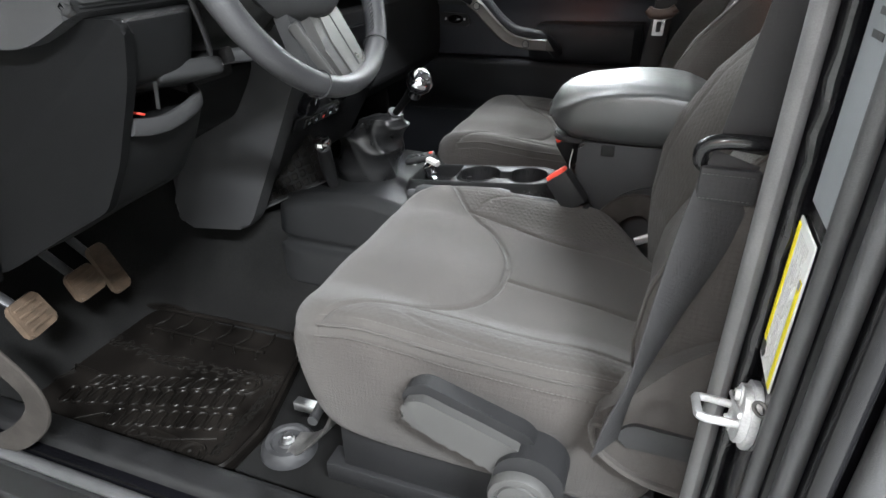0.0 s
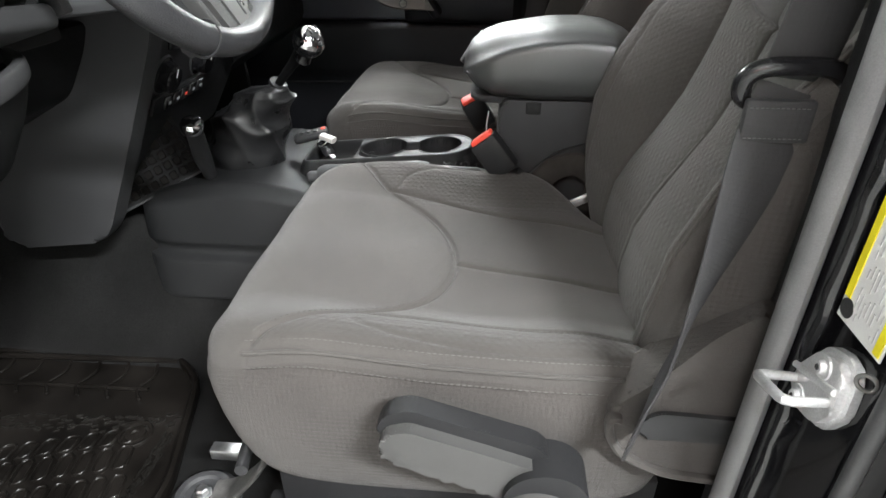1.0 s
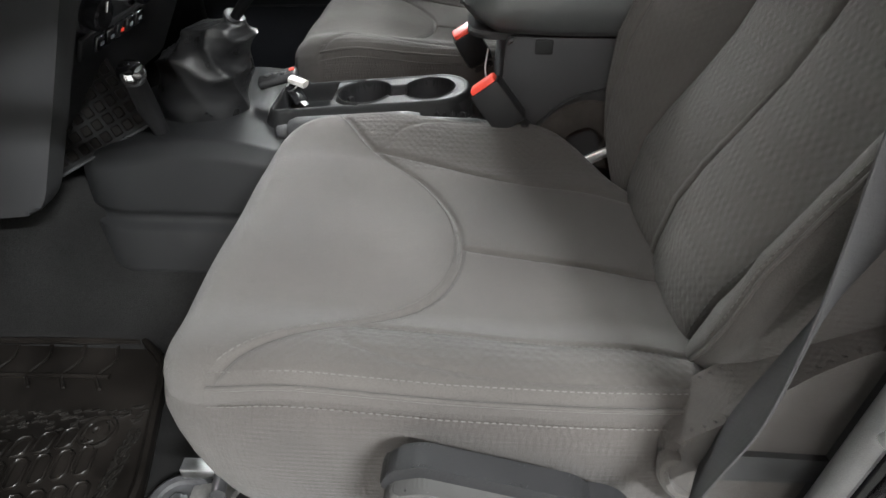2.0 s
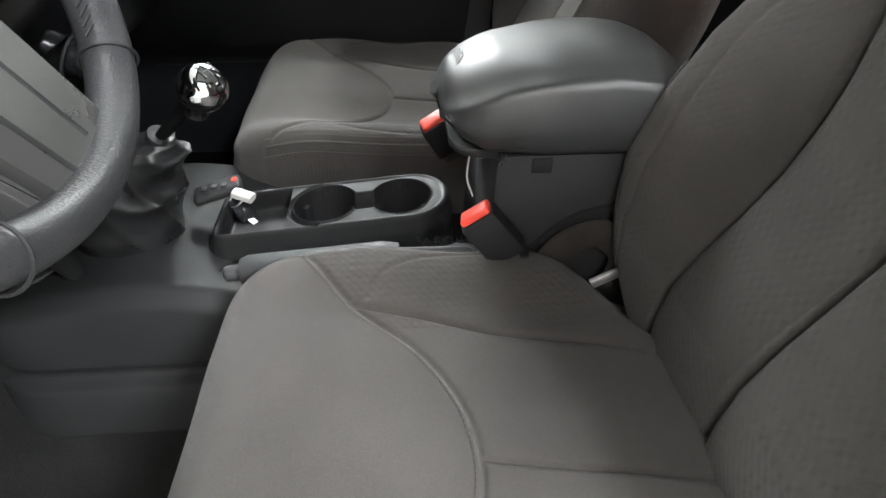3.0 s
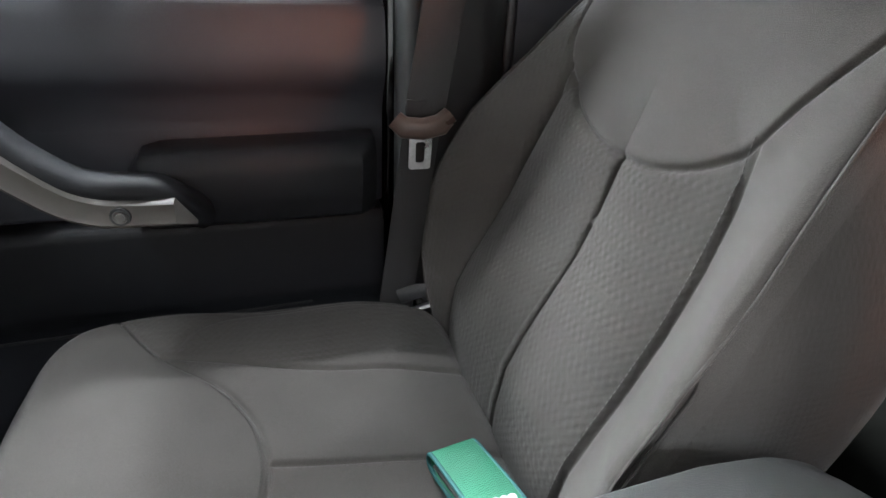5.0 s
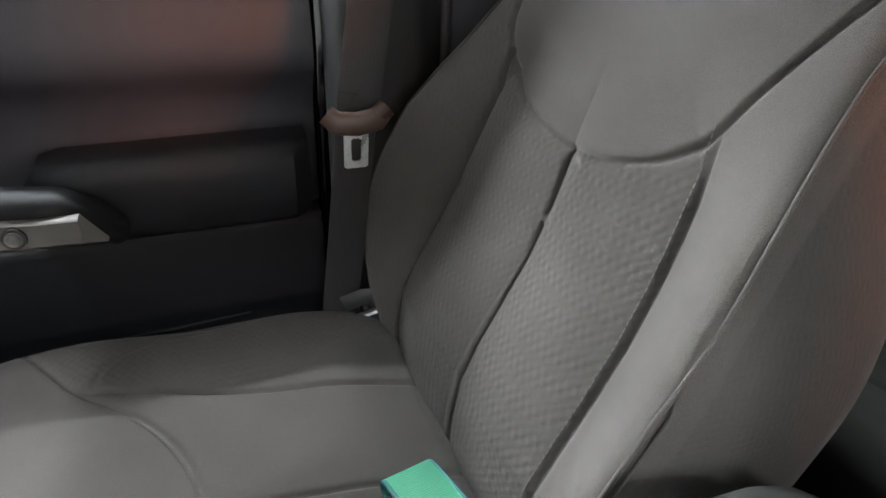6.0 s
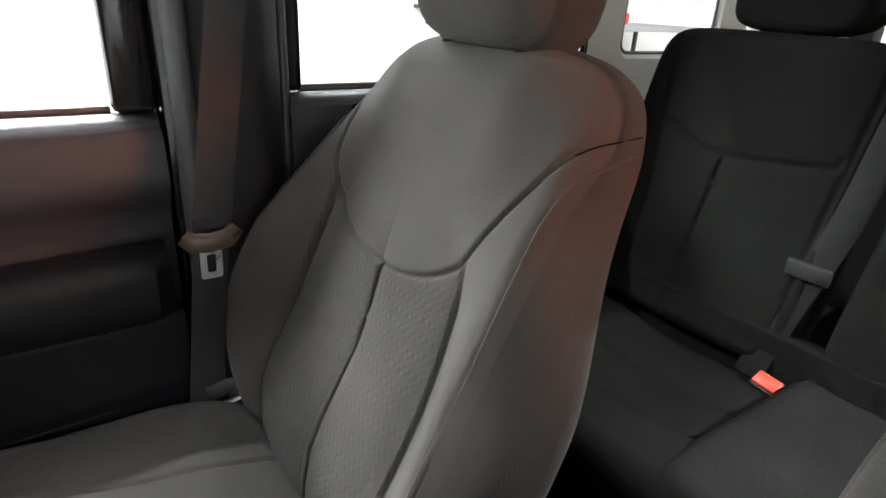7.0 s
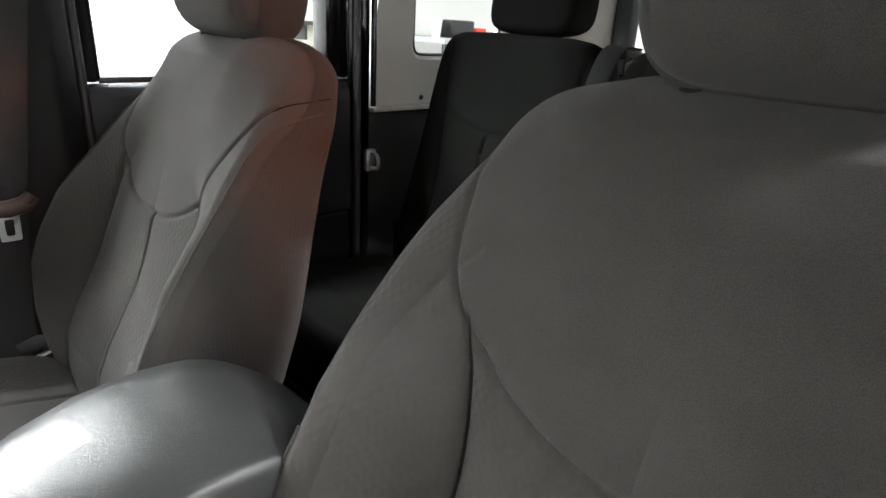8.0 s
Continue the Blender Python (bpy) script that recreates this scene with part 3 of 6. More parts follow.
part("raised_plate", prism(round_poly([(-0.704 + 0.86 * (y + 0.704), 0.455 + 0.86 * (z - 0.455)) for y, z in OCT], 0.007, 4), "x", 0.1580, 0.1645, 0.0018, 2), ZINC, strike)
part("rib", sweep([(0.1572, -0.672, 0.4505), (0.1568, -0.700, 0.459), (0.1572, -0.731, 0.468)], 0.0024, 0.003, n=10), ZINC, strike)
part("loop", sweep([(0.160, -0.677, 0.4400), (0.150, -0.677, 0.4410), (0.1345, -0.6775, 0.4420), (0.1305, -0.680, 0.4432), (0.1292, -0.685, 0.4450), (0.1292, -0.723, 0.4552), (0.1305, -0.728, 0.4570), (0.1345, -0.7305, 0.4575), (0.150, -0.728, 0.4560), (0.160, -0.726, 0.4550)], 0.0036, 0.0042, n=12, up=(0, 0.25, 1)), ZINC, strike, "squared bright wire loop")
for y, z in ((-0.707, 0.474), (-0.690, 0.431)):
    bolt = part("bolt", lathe([(0.0, 0.0050), (0.0052, 0.0048), (0.0062, 0.0015), (0.0098, 0.0012), (0.0104, 0)], axis_to((0.158, y, z), (-1, 0, 0)), 24), ZINC, strike)
    part("bolt_socket", lathe([(0.0, 0.0058), (0.0022, 0.0056), (0.0030, 0.0048)], axis_to((0.158, y, z), (-1, 0, 0)), 6), DARK_STEEL, bolt)
part("clip_ring", sweep([(0.1665 - 0.004 * math.cos(t), -0.7420 + 0.0050 * math.cos(t), 0.487 + 0.0062 * math.sin(t)) for t in np.linspace(0, 2 * math.pi, 24, endpoint=False)], 0.0016, n=8, closed=True, up=(1, 0, 0)), WORN_STEEL, strike, "small dull metal ring")
strike.matrix_world = Matrix.Translation((0.16, -0.672, 0.450)) @ Matrix.Diagonal((1, 0.78, 0.90, 1)) @ Matrix.Translation((-0.16, 0.672, -0.452))

# rear driver-side door seen edge on
rdoor = thing("rear_car_door", "closed glossy black rear car door", "car door", "car doors")
part("skin", prism(round_poly([(0.235, -0.79), (0.25, -0.805), (0.94, -0.805), (0.94, -0.70), (0.30, -0.70), (0.235, -0.77)], 0.012), "z", -0.12, 0.76, 0.004), PAINT, rdoor)
part("window_frame", box((0.24, -0.76, 0.76), (0.31, -0.69, 1.25), 0.012), GLOSS_BLACK, rdoor)
part("window_frame", box((0.31, -0.75, 1.24), (0.94, -0.69, 1.29), 0.01), GLOSS_BLACK, rdoor)

# roof, windscreen frame and pillars
solid("roof", box((-0.42, -0.72, 1.29), (1.80, 0.72, 1.33), 0.015), HEADLINER, "plain grey underside of the hard top roof", "roof", kind="structure")
for sgn in (-1, 1):
    solid("roof_rail", box((-0.40, min(sgn * 0.60, sgn * 0.70), 1.23), (1.75, max(sgn * 0.60, sgn * 0.70), 1.295), 0.015), BLACK_PLASTIC, "black padded roof rail above the doors", "roof rail", kind="structure")
    solid("windscreen_pillar", sweep([(-0.40, sgn * 0.64, 1.27), (-0.62, sgn * 0.66, 0.95), (-0.84, sgn * 0.68, 0.72)], 0.035, 0.045, n=14, power=3), BLACK_PLASTIC, "black windscreen pillar trim", "car pillar", kind="structure")
solid("windscreen_header", box((-0.47, -0.66, 1.23), (-0.39, 0.66, 1.3), 0.015), BLACK_PLASTIC, "black windscreen header trim", "trim", kind="structure")
solid("cowl", box((-1.28, -0.76, -0.2), (-1.2, 0.76, 0.72), 0.02), BLACK_PLASTIC, "black bulkhead ahead of the dashboard", "bulkhead", kind="structure")
solid("footwell_side", box((-1.22, -0.72, 0.0), (-0.93, -0.68, 0.72), 0.03, 4), SILL_PAINT, "black plastic side of the footwell", "trim", kind="structure")
solid("footwell_side_passenger", box((-1.22, 0.68, 0.0), (-0.80, 0.72, 0.72), 0.01), BLACK_PLASTIC, "black plastic side of the footwell", "trim", kind="structure")
screen = part("windscreen", ring_loft([[(-0.43, -0.62, 1.25), (-0.43, 0.62, 1.25), (-0.435, 0.62, 1.125), (-0.435, -0.62, 1.125)], [(-0.86, -0.66, 0.72), (-0.86, 0.66, 0.72), (-0.865, 0.66, 0.725), (-0.865, -0.66, 0.725)]]), GLASS)
tagged(screen, "clear laminated windscreen glass", "windscreen", kind="structure").visible_shadow = False

# passenger-side pillars
pil = thing("pillar_passenger", "dark plastic door pillar with a lighter rounded edge", "car pillar", kind="structure")
part("post_flange", box((-0.02, 0.792, -0.05), (0.05, 0.806, 1.26), 0.003, 1), PAINT, pil)
part("body_post", box((0.02, 0.705, -0.05), (0.182, 0.785, 1.26), 0.005), PAINT, pil)
part("light_edge", sweep([(0.042, 0.672, z) for z in (1.25, 0.9, 0.7, 0.4, 0.1)], 0.016, 0.022, n=14, up=(0, 1, 0)), PILLAR_TRIM, pil, "lighter grey rounded pillar edge")
part("cover", prism(round_poly([(0.05, 0.70), (0.05, 0.665), (0.085, 0.645), (0.145, 0.642), (0.180, 0.67), (0.185, 0.72), (0.05, 0.72)], 0.014, 4), "z", 0.02, 1.25), BLACK_PLASTIC, pil)
part("seal", sweep([(0.190, 0.690, z) for z in (1.25, 0.7, 0.3)], 0.008, n=10, up=(0, 1, 0)), SEAL, pil)
cp = thing("pillar_rear_passenger", "glossy black rear door pillar with a latch striker", "car pillar", kind="structure")
part("jamb", prism(round_poly([(0.735, 0.70), (0.735, 0.685), (0.765, 0.675), (0.80, 0.685), (0.81, 0.74), (0.735, 0.74)], 0.008, 3), "z", 0.0, 1.26), PAINT, cp)
part("seal", sweep([(0.752, 0.672, z) for z in (1.26, 0.7, 0.3)], 0.009, n=10, up=(0, 1, 0)), SEAL, cp)
part("seal", sweep([(0.805, 0.679, z) for z in (1.26, 0.9, 0.7)], 0.007, n=10, up=(0, 1, 0)), GLOSS_BLACK, cp)
st2 = thing("door_striker", "bright zinc door striker on the rear pillar", "striker", "strikers")
part("plate", box((0.77, 0.655, 0.545), (0.80, 0.672, 0.60), 0.005), STEEL, st2)
part("loop", sweep(smooth_path([(0.785, 0.66, 0.59), (0.785, 0.635, 0.588), (0.785, 0.628, 0.572), (0.785, 0.635, 0.556), (0.785, 0.66, 0.554)], 5), 0.005, n=10, up=(1, 0, 0)), STEEL, st2)

# white hard-top liner with the quarter window, tailgate
def wall_with_hole(lo, hi, hole_lo, hole_hi, y0, y1, r=0.03):
    """Panel in the x-z plane from y0 to y1 with a rounded window opening."""
    inner = round_poly([hole_lo, (hole_hi[0], hole_lo[1]), hole_hi, (hole_lo[0], hole_hi[1])], r, 6)
    cx, cz = (hole_lo[0] + hole_hi[0]) / 2, (hole_lo[1] + hole_hi[1]) / 2
    outer = []
    for x, z in inner:
        dx, dz = x - cx, z - cz
        k = min((((hi[0] if dx > 0 else lo[0]) - cx) / dx) if abs(dx) > 1e-6 else 99, (((hi[1] if dz > 0 else lo[1]) - cz) / dz) if abs(dz) > 1e-6 else 99)
        outer.append((cx + dx * k, cz + dz * k))
    mid = [(0.93 * a + 0.07 * b, 0.93 * c + 0.07 * d) for (a, c), (b, d) in zip(inner, outer)]
    lip = 0.010 if y1 > y0 else -0.010
    rings = [[(x, y1, z) for x, z in outer], [(x, y0, z) for x, z in outer], [(x, y0, z) for x, z in mid], [(x, y0 + lip, z) for x, z in inner], [(x, y1, z) for x, z in inner]]
    b = ring_loft(rings + [rings[0]], cap=False)
    bmesh.ops.remove_doubles(b, verts=b.verts, dist=1e-5)
    return b


quarter = thing("hardtop_side", "off-white hard top side liner round a quarter window", "liner", kind="structure")
part("liner", wall_with_hole((0.812, 0.69), (1.46, 1.29), (0.965, 0.815), (1.30, 1.23), 0.715, 0.755), WHITE_TRIM, quarter)
part("flange", box((0.812, 0.685, 0.683), (1.46, 0.72, 0.694), 0.003), WHITE_TRIM, quarter)
part("grommet", lathe([(0, 0.003), (0.006, 0.002), (0.007, 0)], axis_to((0.99, 0.713, 0.71), (0, -1, 0)), 14), BLACK_PLASTIC, quarter)
seal_pts = [(x, 0.728, z) for x, z in round_poly([(0.968, 0.818), (1.297, 0.818), (1.297, 1.227), (0.968, 1.227)], 0.03, 5)]
part("seal", sweep(seal_pts, 0.004, n=8, up=(0, 1, 0), closed=True), SEAL, quarter)
g = part("pane", box((0.96, 0.742, 0.81), (1.31, 0.746, 1.24)), GLASS, quarter)
g.visible_shadow = False
solid("hardtop_corner", prism(round_poly([(1.46, 0.755), (1.46, 0.70), (1.60, 0.56), (1.70, 0.56), (1.70, 0.755)], 0.03, 4), "z", 0.69, 1.29), WHITE_TRIM, "off-white rear corner of the hard top", "liner", kind="structure")
tail = thing("tailgate", "black tailgate below a framed rear window", "tailgate")
part("panel", box((1.66, -0.70, 0.0), (1.72, 0.70, 0.78), 0.015), BLACK_PLASTIC, tail)
for lo, hi in (((1.63, 0.50, 0.78), (1.69, 0.56, 1.29)), ((1.63, -0.56, 0.78), (1.69, -0.50, 1.29)), ((1.63, -0.50, 0.78), (1.69, 0.50, 0.82)), ((1.63, -0.50, 1.25), (1.69, 0.50, 1.29))):
    part("window_frame", box(lo, hi, 0.012), BLACK_PLASTIC, tail)
g = part("pane", box((1.655, -0.5, 0.82), (1.659, 0.5, 1.25)), GLASS, tail)
g.visible_shadow = False
solid("tail_corner_left", box((1.46, -0.755, 0.69), (1.70, -0.58, 1.29), 0.03), WHITE_TRIM, "off-white rear corner of the hard top", "liner", kind="structure")
wq = thing("hardtop_side", "off-white hard top side liner round a quarter window", "liner", kind="structure")
part("liner", wall_with_hole((0.95, 0.69), (1.46, 1.29), (1.02, 0.815), (1.40, 1.23), -0.715, -0.755), WHITE_TRIM, wq)
solid("load_floor", box((1.15, -0.69, 0.12), (1.66, 0.69, 0.16), 0.01), CARPET, "black carpeted load floor", "floor", kind="structure")

# ---------------------------------------------------------------- passenger doors
def window_door(x0, x1, z_sill, name, label):
    d = thing(name, label, "car door", "car doors")
    part("outer_skin", box((x0, 0.735, -0.1), (x1, 0.79, z_sill - 0.01), 0.012), PAINT, d)
    part("window_frame", box((x1 - 0.055, 0.70, z_sill), (x1, 0.76, 1.25), 0.010), GLOSS_BLACK, d)
    part("window_frame", box((x0, 0.70, z_sill), (x0 + 0.04, 0.76, 1.25), 0.010), GLOSS_BLACK, d)
    part("window_frame", box((x0 + 0.04, 0.70, 1.21), (x1 - 0.055, 0.76, 1.25), 0.010), GLOSS_BLACK, d)
    g = part("pane", box((x0 + 0.035, 0.735, z_sill - 0.02), (x1 - 0.05, 0.739, 1.09)), GLASS, d)
    g.visible_shadow = False
    part("window_seal", box((x0 + 0.04, 0.722, z_sill - 0.004), (x1 - 0.055, 0.733, z_sill + 0.008), 0.003), SEAL, d)
    return d


door = window_door(-0.80, 0.015, 0.745, "passenger_car_door", "closed passenger door with dark textured plastic trim panel")
upper = [(0.735, 0.742), (0.700, 0.745), (0.676, 0.735), (0.666, 0.715), (0.660, 0.665), (0.664, 0.640), (0.682, 0.615), (0.690, 0.585), (0.690, 0.455), (0.735, 0.455)]
part("upper_panel", prism(round_poly(upper, 0.010, 3), "x", -0.79, 0.012, 0.003, 1), DOOR_PLASTIC, door)
lower = [(0.735, 0.452), (0.676, 0.452), (0.668, 0.440), (0.668, 0.325), (0.676, 0.300), (0.676, 0.02), (0.735, 0.02)]
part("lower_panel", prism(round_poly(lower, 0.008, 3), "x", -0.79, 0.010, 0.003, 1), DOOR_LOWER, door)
arm_sec = []
for i, x in enumerate(np.linspace(0, 1, 15)):
    xx = -0.318 + 0.312 * x
    lift = 0.0 if x > 0.12 else -0.035 * (1 - x / 0.12) ** 2
    t = 0.566 + lift - 0.006 * (1 - x)
    f = 0.612 + (0.03 * (1 - x / 0.12) ** 2 if x < 0.12 else 0) + (0.02 * ((x - 0.93) / 0.07) ** 2 if x > 0.93 else 0)
    arm_sec.append([(xx, y, z) for y, z in round_poly([(0.689, 0.459), (f + 0.018, 0.459), (f + 0.004, 0.50), (f, t - 0.02), (f + 0.012, t), (0.689, t + 0.004)], 0.014, 4)])
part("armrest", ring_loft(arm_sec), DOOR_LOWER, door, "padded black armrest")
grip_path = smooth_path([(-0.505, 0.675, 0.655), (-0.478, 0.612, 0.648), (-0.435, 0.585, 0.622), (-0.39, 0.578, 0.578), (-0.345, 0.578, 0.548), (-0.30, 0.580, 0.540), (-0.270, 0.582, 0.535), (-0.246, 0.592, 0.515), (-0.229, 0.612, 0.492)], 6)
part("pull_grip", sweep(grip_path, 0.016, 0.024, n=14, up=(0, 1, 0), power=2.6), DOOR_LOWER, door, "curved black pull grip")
mid_line = smooth_path([(-0.492, 0.0, 0.637), (-0.447, 0.0, 0.612), (-0.405, 0.0, 0.572), (-0.365, 0.0, 0.538), (-0.335, 0.0, 0.524), (-0.305, 0.0, 0.519), (-0.250, 0.0, 0.517)], 6)
trim_rings = []
for i, p in enumerate(mid_line):
    d_ = (mid_line[min(i + 1, len(mid_line) - 1)] - mid_line[max(i - 1, 0)]).normalized()
    nrm = Vector((-d_.z, 0, d_.x))
    w_ = 0.0155
    if i > len(mid_line) - 6:
        w_ *= 0.95
    base = 0.548 + (0.05 * (1 - i / 5) ** 2 if i < 5 else 0)
    hi_p, lo_p = p + nrm * w_, p - nrm * w_
    if i == len(mid_line) - 1:
        lo_p = lo_p + Vector((0.022, 0, 0))
    trim_rings.append([(lo_p.x, base + 0.014, lo_p.z), (lo_p.x, base + 0.003, lo_p.z), (p.x - nrm.x * w_ * 0.75, base, p.z - nrm.z * w_ * 0.75), (p.x - nrm.x * w_ * 0.5, base + 0.002, p.z - nrm.z * w_ * 0.5),
                       (p.x + nrm.x * w_ * 0.8, base, p.z + nrm.z * w_ * 0.8), (hi_p.x, base + 0.004, hi_p.z), (hi_p.x, base + 0.014, hi_p.z)])
part("handle_trim", ring_loft(trim_rings), HANDLE_TRIM, door, "warm grey satin strip on the pull handle")
part("handle_core", sweep([(p.x, 0.575, p.z) for p in mid_line], 0.014, 0.024, n=12, up=(0, 1, 0), power=3), DOOR_LOWER, door)
for x, z in ((-0.447, 0.613), (-0.305, 0.519)):
    part("bolt", lathe([(0.0, 0.0035), (0.0045, 0.0035), (0.0052, 0.0025), (0.0075, 0.003), (0.0080, 0)], axis_to((x, 0.547, z), (0, -1, 0)), 20), WORN_STEEL, door)
    part("bolt_ring", lathe([(0.0085, 0.0022), (0.0105, 0.0022), (0.0110, 0), (0.0085, 0)], axis_to((x, 0.548, z), (0, -1, 0)), 24), DARK_STEEL, door)
part("switch_bezel", prism(round_poly([(-0.600, 0.545), (-0.515, 0.541), (-0.507, 0.552), (-0.518, 0.576), (-0.600, 0.580)], 0.008), "y", 0.676, 0.692, 0.002, 1), GREY_PLASTIC, door)
part("window_switch", lathe([(0, 0.008), (0.011, 0.007), (0.015, 0.003), (0.016, 0)], axis_to((-0.553, 0.676, 0.561), (0, -1, 0)) @ Matrix.Diagonal((1.5, 0.75, 1, 1)), 24), GLOSS_BLACK, door)
for x in (-0.583, -0.524):
    part("switch_mark", box((x - 0.003, 0.6745, 0.558), (x + 0.003, 0.6758, 0.565)), LOGO_WHITE, door)
bez = round_poly([(-0.640, 0.604), (-0.438, 0.604), (-0.438, 0.715), (-0.640, 0.715)], 0.02)
bez_in = round_poly([(-0.630, 0.614), (-0.450, 0.614), (-0.450, 0.705), (-0.630, 0.705)], 0.015)
rings = [[(x, 0.675, z) for x, z in bez], [(x, 0.651, z) for x, z in bez], [(x, 0.651, z) for x, z in bez_in], [(x, 0.672, z) for x, z in bez_in]]
b = ring_loft(rings, cap=False)
part("latch_bezel", b, GREY_PLASTIC, door)
part("latch_cup", box((-0.63, 0.664, 0.614), (-0.45, 0.674, 0.705), 0.003), BLACK_PLASTIC, door)
part("latch_lever", sweep(smooth_path([(-0.63, 0.658, 0.672), (-0.57, 0.648, 0.672), (-0.50, 0.646, 0.668), (-0.475, 0.652, 0.662)], 5), 0.004, 0.014, n=12, up=(0, 0, 1), power=3), STEEL, door, "silver latch lever")
part("lock_tab", box((-0.515, 0.645, 0.626), (-0.470, 0.662, 0.650), 0.004), GREY_PLASTIC, door)
part("lock_mark", box((-0.508, 0.6435, 0.645), (-0.478, 0.6445, 0.6505)), BUCKLE_RED, door)
part("map_pocket_seam", sweep([(-0.70, 0.674, 0.285), (-0.45, 0.674, 0.29), (-0.10, 0.674, 0.305)], 0.0025, n=8), BLACK_PLASTIC, door)

rd = window_door(0.185, 0.742, 0.765, "rear_passenger_car_door", "closed rear door with black plastic trim and window")
part("upper_panel", prism(round_poly([(0.735, 0.762), (0.700, 0.764), (0.682, 0.752), (0.675, 0.72), (0.675, 0.45), (0.735, 0.45)], 0.010, 3), "x", 0.195, 0.735, 0.003, 1), DOOR_PLASTIC, rd)
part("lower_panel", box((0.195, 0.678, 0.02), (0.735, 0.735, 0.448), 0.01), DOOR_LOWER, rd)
part("latch_cup", box((0.295, 0.672, 0.715), (0.40, 0.680, 0.748), 0.006), GLOSS_BLACK, rd)

# ---------------------------------------------------------------- front seats
BIB = curve2([(0.245, -0.335), (0.215, -0.298), (0.150, -0.248), (0.094, -0.184), (0.034, -0.147), (-0.027, -0.135), (-0.078, -0.143), (-0.12, -0.169), (-0.158, -0.226), (-0.197, -0.285), (-0.245, -0.345)])
SEAM_A = curve2([(0.150, -0.248), (0.136, -0.18), (0.112, -0.09), (0.080, 0.10)])
SEAM_B = curve2([(-0.027, -0.135), (-0.040, -0.05), (-0.055, 0.10)])
SEAM_C = curve2([(-0.160, -0.230), (-0.162, -0.15), (-0.172, -0.04), (-0.182, 0.10)])
ARC_D = curve2([(0.150, -0.235), (0.185, -0.215), (0.212, -0.15), (0.216, -0.05), (0.210, 0.08)])
ARC_E = curve2([(-0.165, -0.235), (-0.195, -0.215), (-0.214, -0.13), (-0.217, -0.04), (-0.212, 0.08)])

SHIELD_HALF = [(0.203, 0.800), (0.194, 0.775), (0.183, 0.745), (0.169, 0.712), (0.152, 0.685), (0.130, 0.664), (0.098, 0.645), (0.050, 0.630)]
SHIELD = curve2(SHIELD_HALF + [(0.0, 0.625)] + [(-a, b) for a, b in SHIELD_HALF[::-1]])
BACK_L2 = curve2([(0.0, 0.625), (-0.004, 0.545), (-0.009, 0.47), (-0.013, 0.40), (-0.016, 0.345), (-0.018, 0.27)])
LONG_DRIVER = (curve2([(0.148, 0.683), (0.128, 0.60), (0.122, 0.52), (0.120, 0.42), (0.121, 0.34), (0.121, 0.27)]),
               curve2([(-0.152, 0.683), (-0.162, 0.60), (-0.168, 0.52), (-0.166, 0.42), (-0.158, 0.34), (-0.150, 0.27)]))
LONG_PASSENGER = (curve2([(0.150, 0.683), (0.162, 0.60), (0.168, 0.52), (0.166, 0.42), (0.156, 0.34), (0.146, 0.27)]),
                  curve2([(-0.150, 0.683), (-0.150, 0.60), (-0.152, 0.52), (-0.156, 0.42), (-0.154, 0.34), (-0.146, 0.27)]))
BACK_P3 = curve2([(-0.206, 0.765), (-0.214, 0.73), (-0.222, 0.69), (-0.231, 0.65), (-0.239, 0.61), (-0.2435, 0.565), (-0.244, 0.52), (-0.238, 0.44), (-0.224, 0.39), (-0.196, 0.347)])
BACK_P1 = [(-a, b) for a, b in BACK_P3]
BACK_Q1 = curve2([(0.155, 0.733), (0.172, 0.71), (0.184, 0.687), (0.198, 0.66), (0.207, 0.626), (0.211, 0.59), (0.210, 0.50), (0.204, 0.40), (0.19, 0.34)])
# seams that climb the inner shoulder of the passenger's seat: along, up, depth
SHOULDER_PIPE = [(-0.221, 0.815, -0.106), (-0.2197, 0.810, -0.097), (-0.2200, 0.796, -0.070), (-0.2190, 0.782, -0.046), (-0.2190, 0.766, -0.027), (-0.2213, 0.747, -0.014), (-0.2240, 0.728, -0.004), (-0.2320, 0.690, 0.014), (-0.2400, 0.643, 0.038), (-0.2450, 0.601, 0.058), (-0.2445, 0.563, 0.071)]
SHOULDER_SEAM = [(-0.2020, 0.797, -0.039), (-0.2085, 0.808, -0.054), (-0.2110, 0.818, -0.079), (-0.2140, 0.826, -0.098), (-0.2145, 0.829, -0.106)]



BACK_HALF = [(0.0, 0.888), (0.10, 0.887), (0.148, 0.880), (0.180, 0.866), (0.199, 0.846), (0.212, 0.815), (0.220, 0.785), (0.226, 0.755), (0.232, 0.725), (0.238, 0.69), (0.244, 0.65), (0.249, 0.61), (0.2525, 0.565), (0.253, 0.52), (0.247, 0.44), (0.232, 0.385), (0.202, 0.34), (0.160, 0.305), (0.110, 0.280), (0.055, 0.268)]


def back_outline():
    h = curve2(BACK_HALF, 6)
    return h + [(0.0, 0.265)] + [(-a, b) for a, b in h[::-1]][:-1]


HALF_AT = ([0.69, 0.725, 0.755, 0.785, 0.815, 0.846], [0.238, 0.232, 0.226, 0.220, 0.212, 0.199])


def back_rows(rows):
    """(height, x) along a seat back, as rows of (b, c) for its slanted face."""
    out = []
    for z, x in rows:
        c = (0.09 + (z - 0.32) * 0.30 - x) / 1.044
        out.append((z - 0.287 * c, c))
    return [p[0] for p in out], [p[1] for p in out]


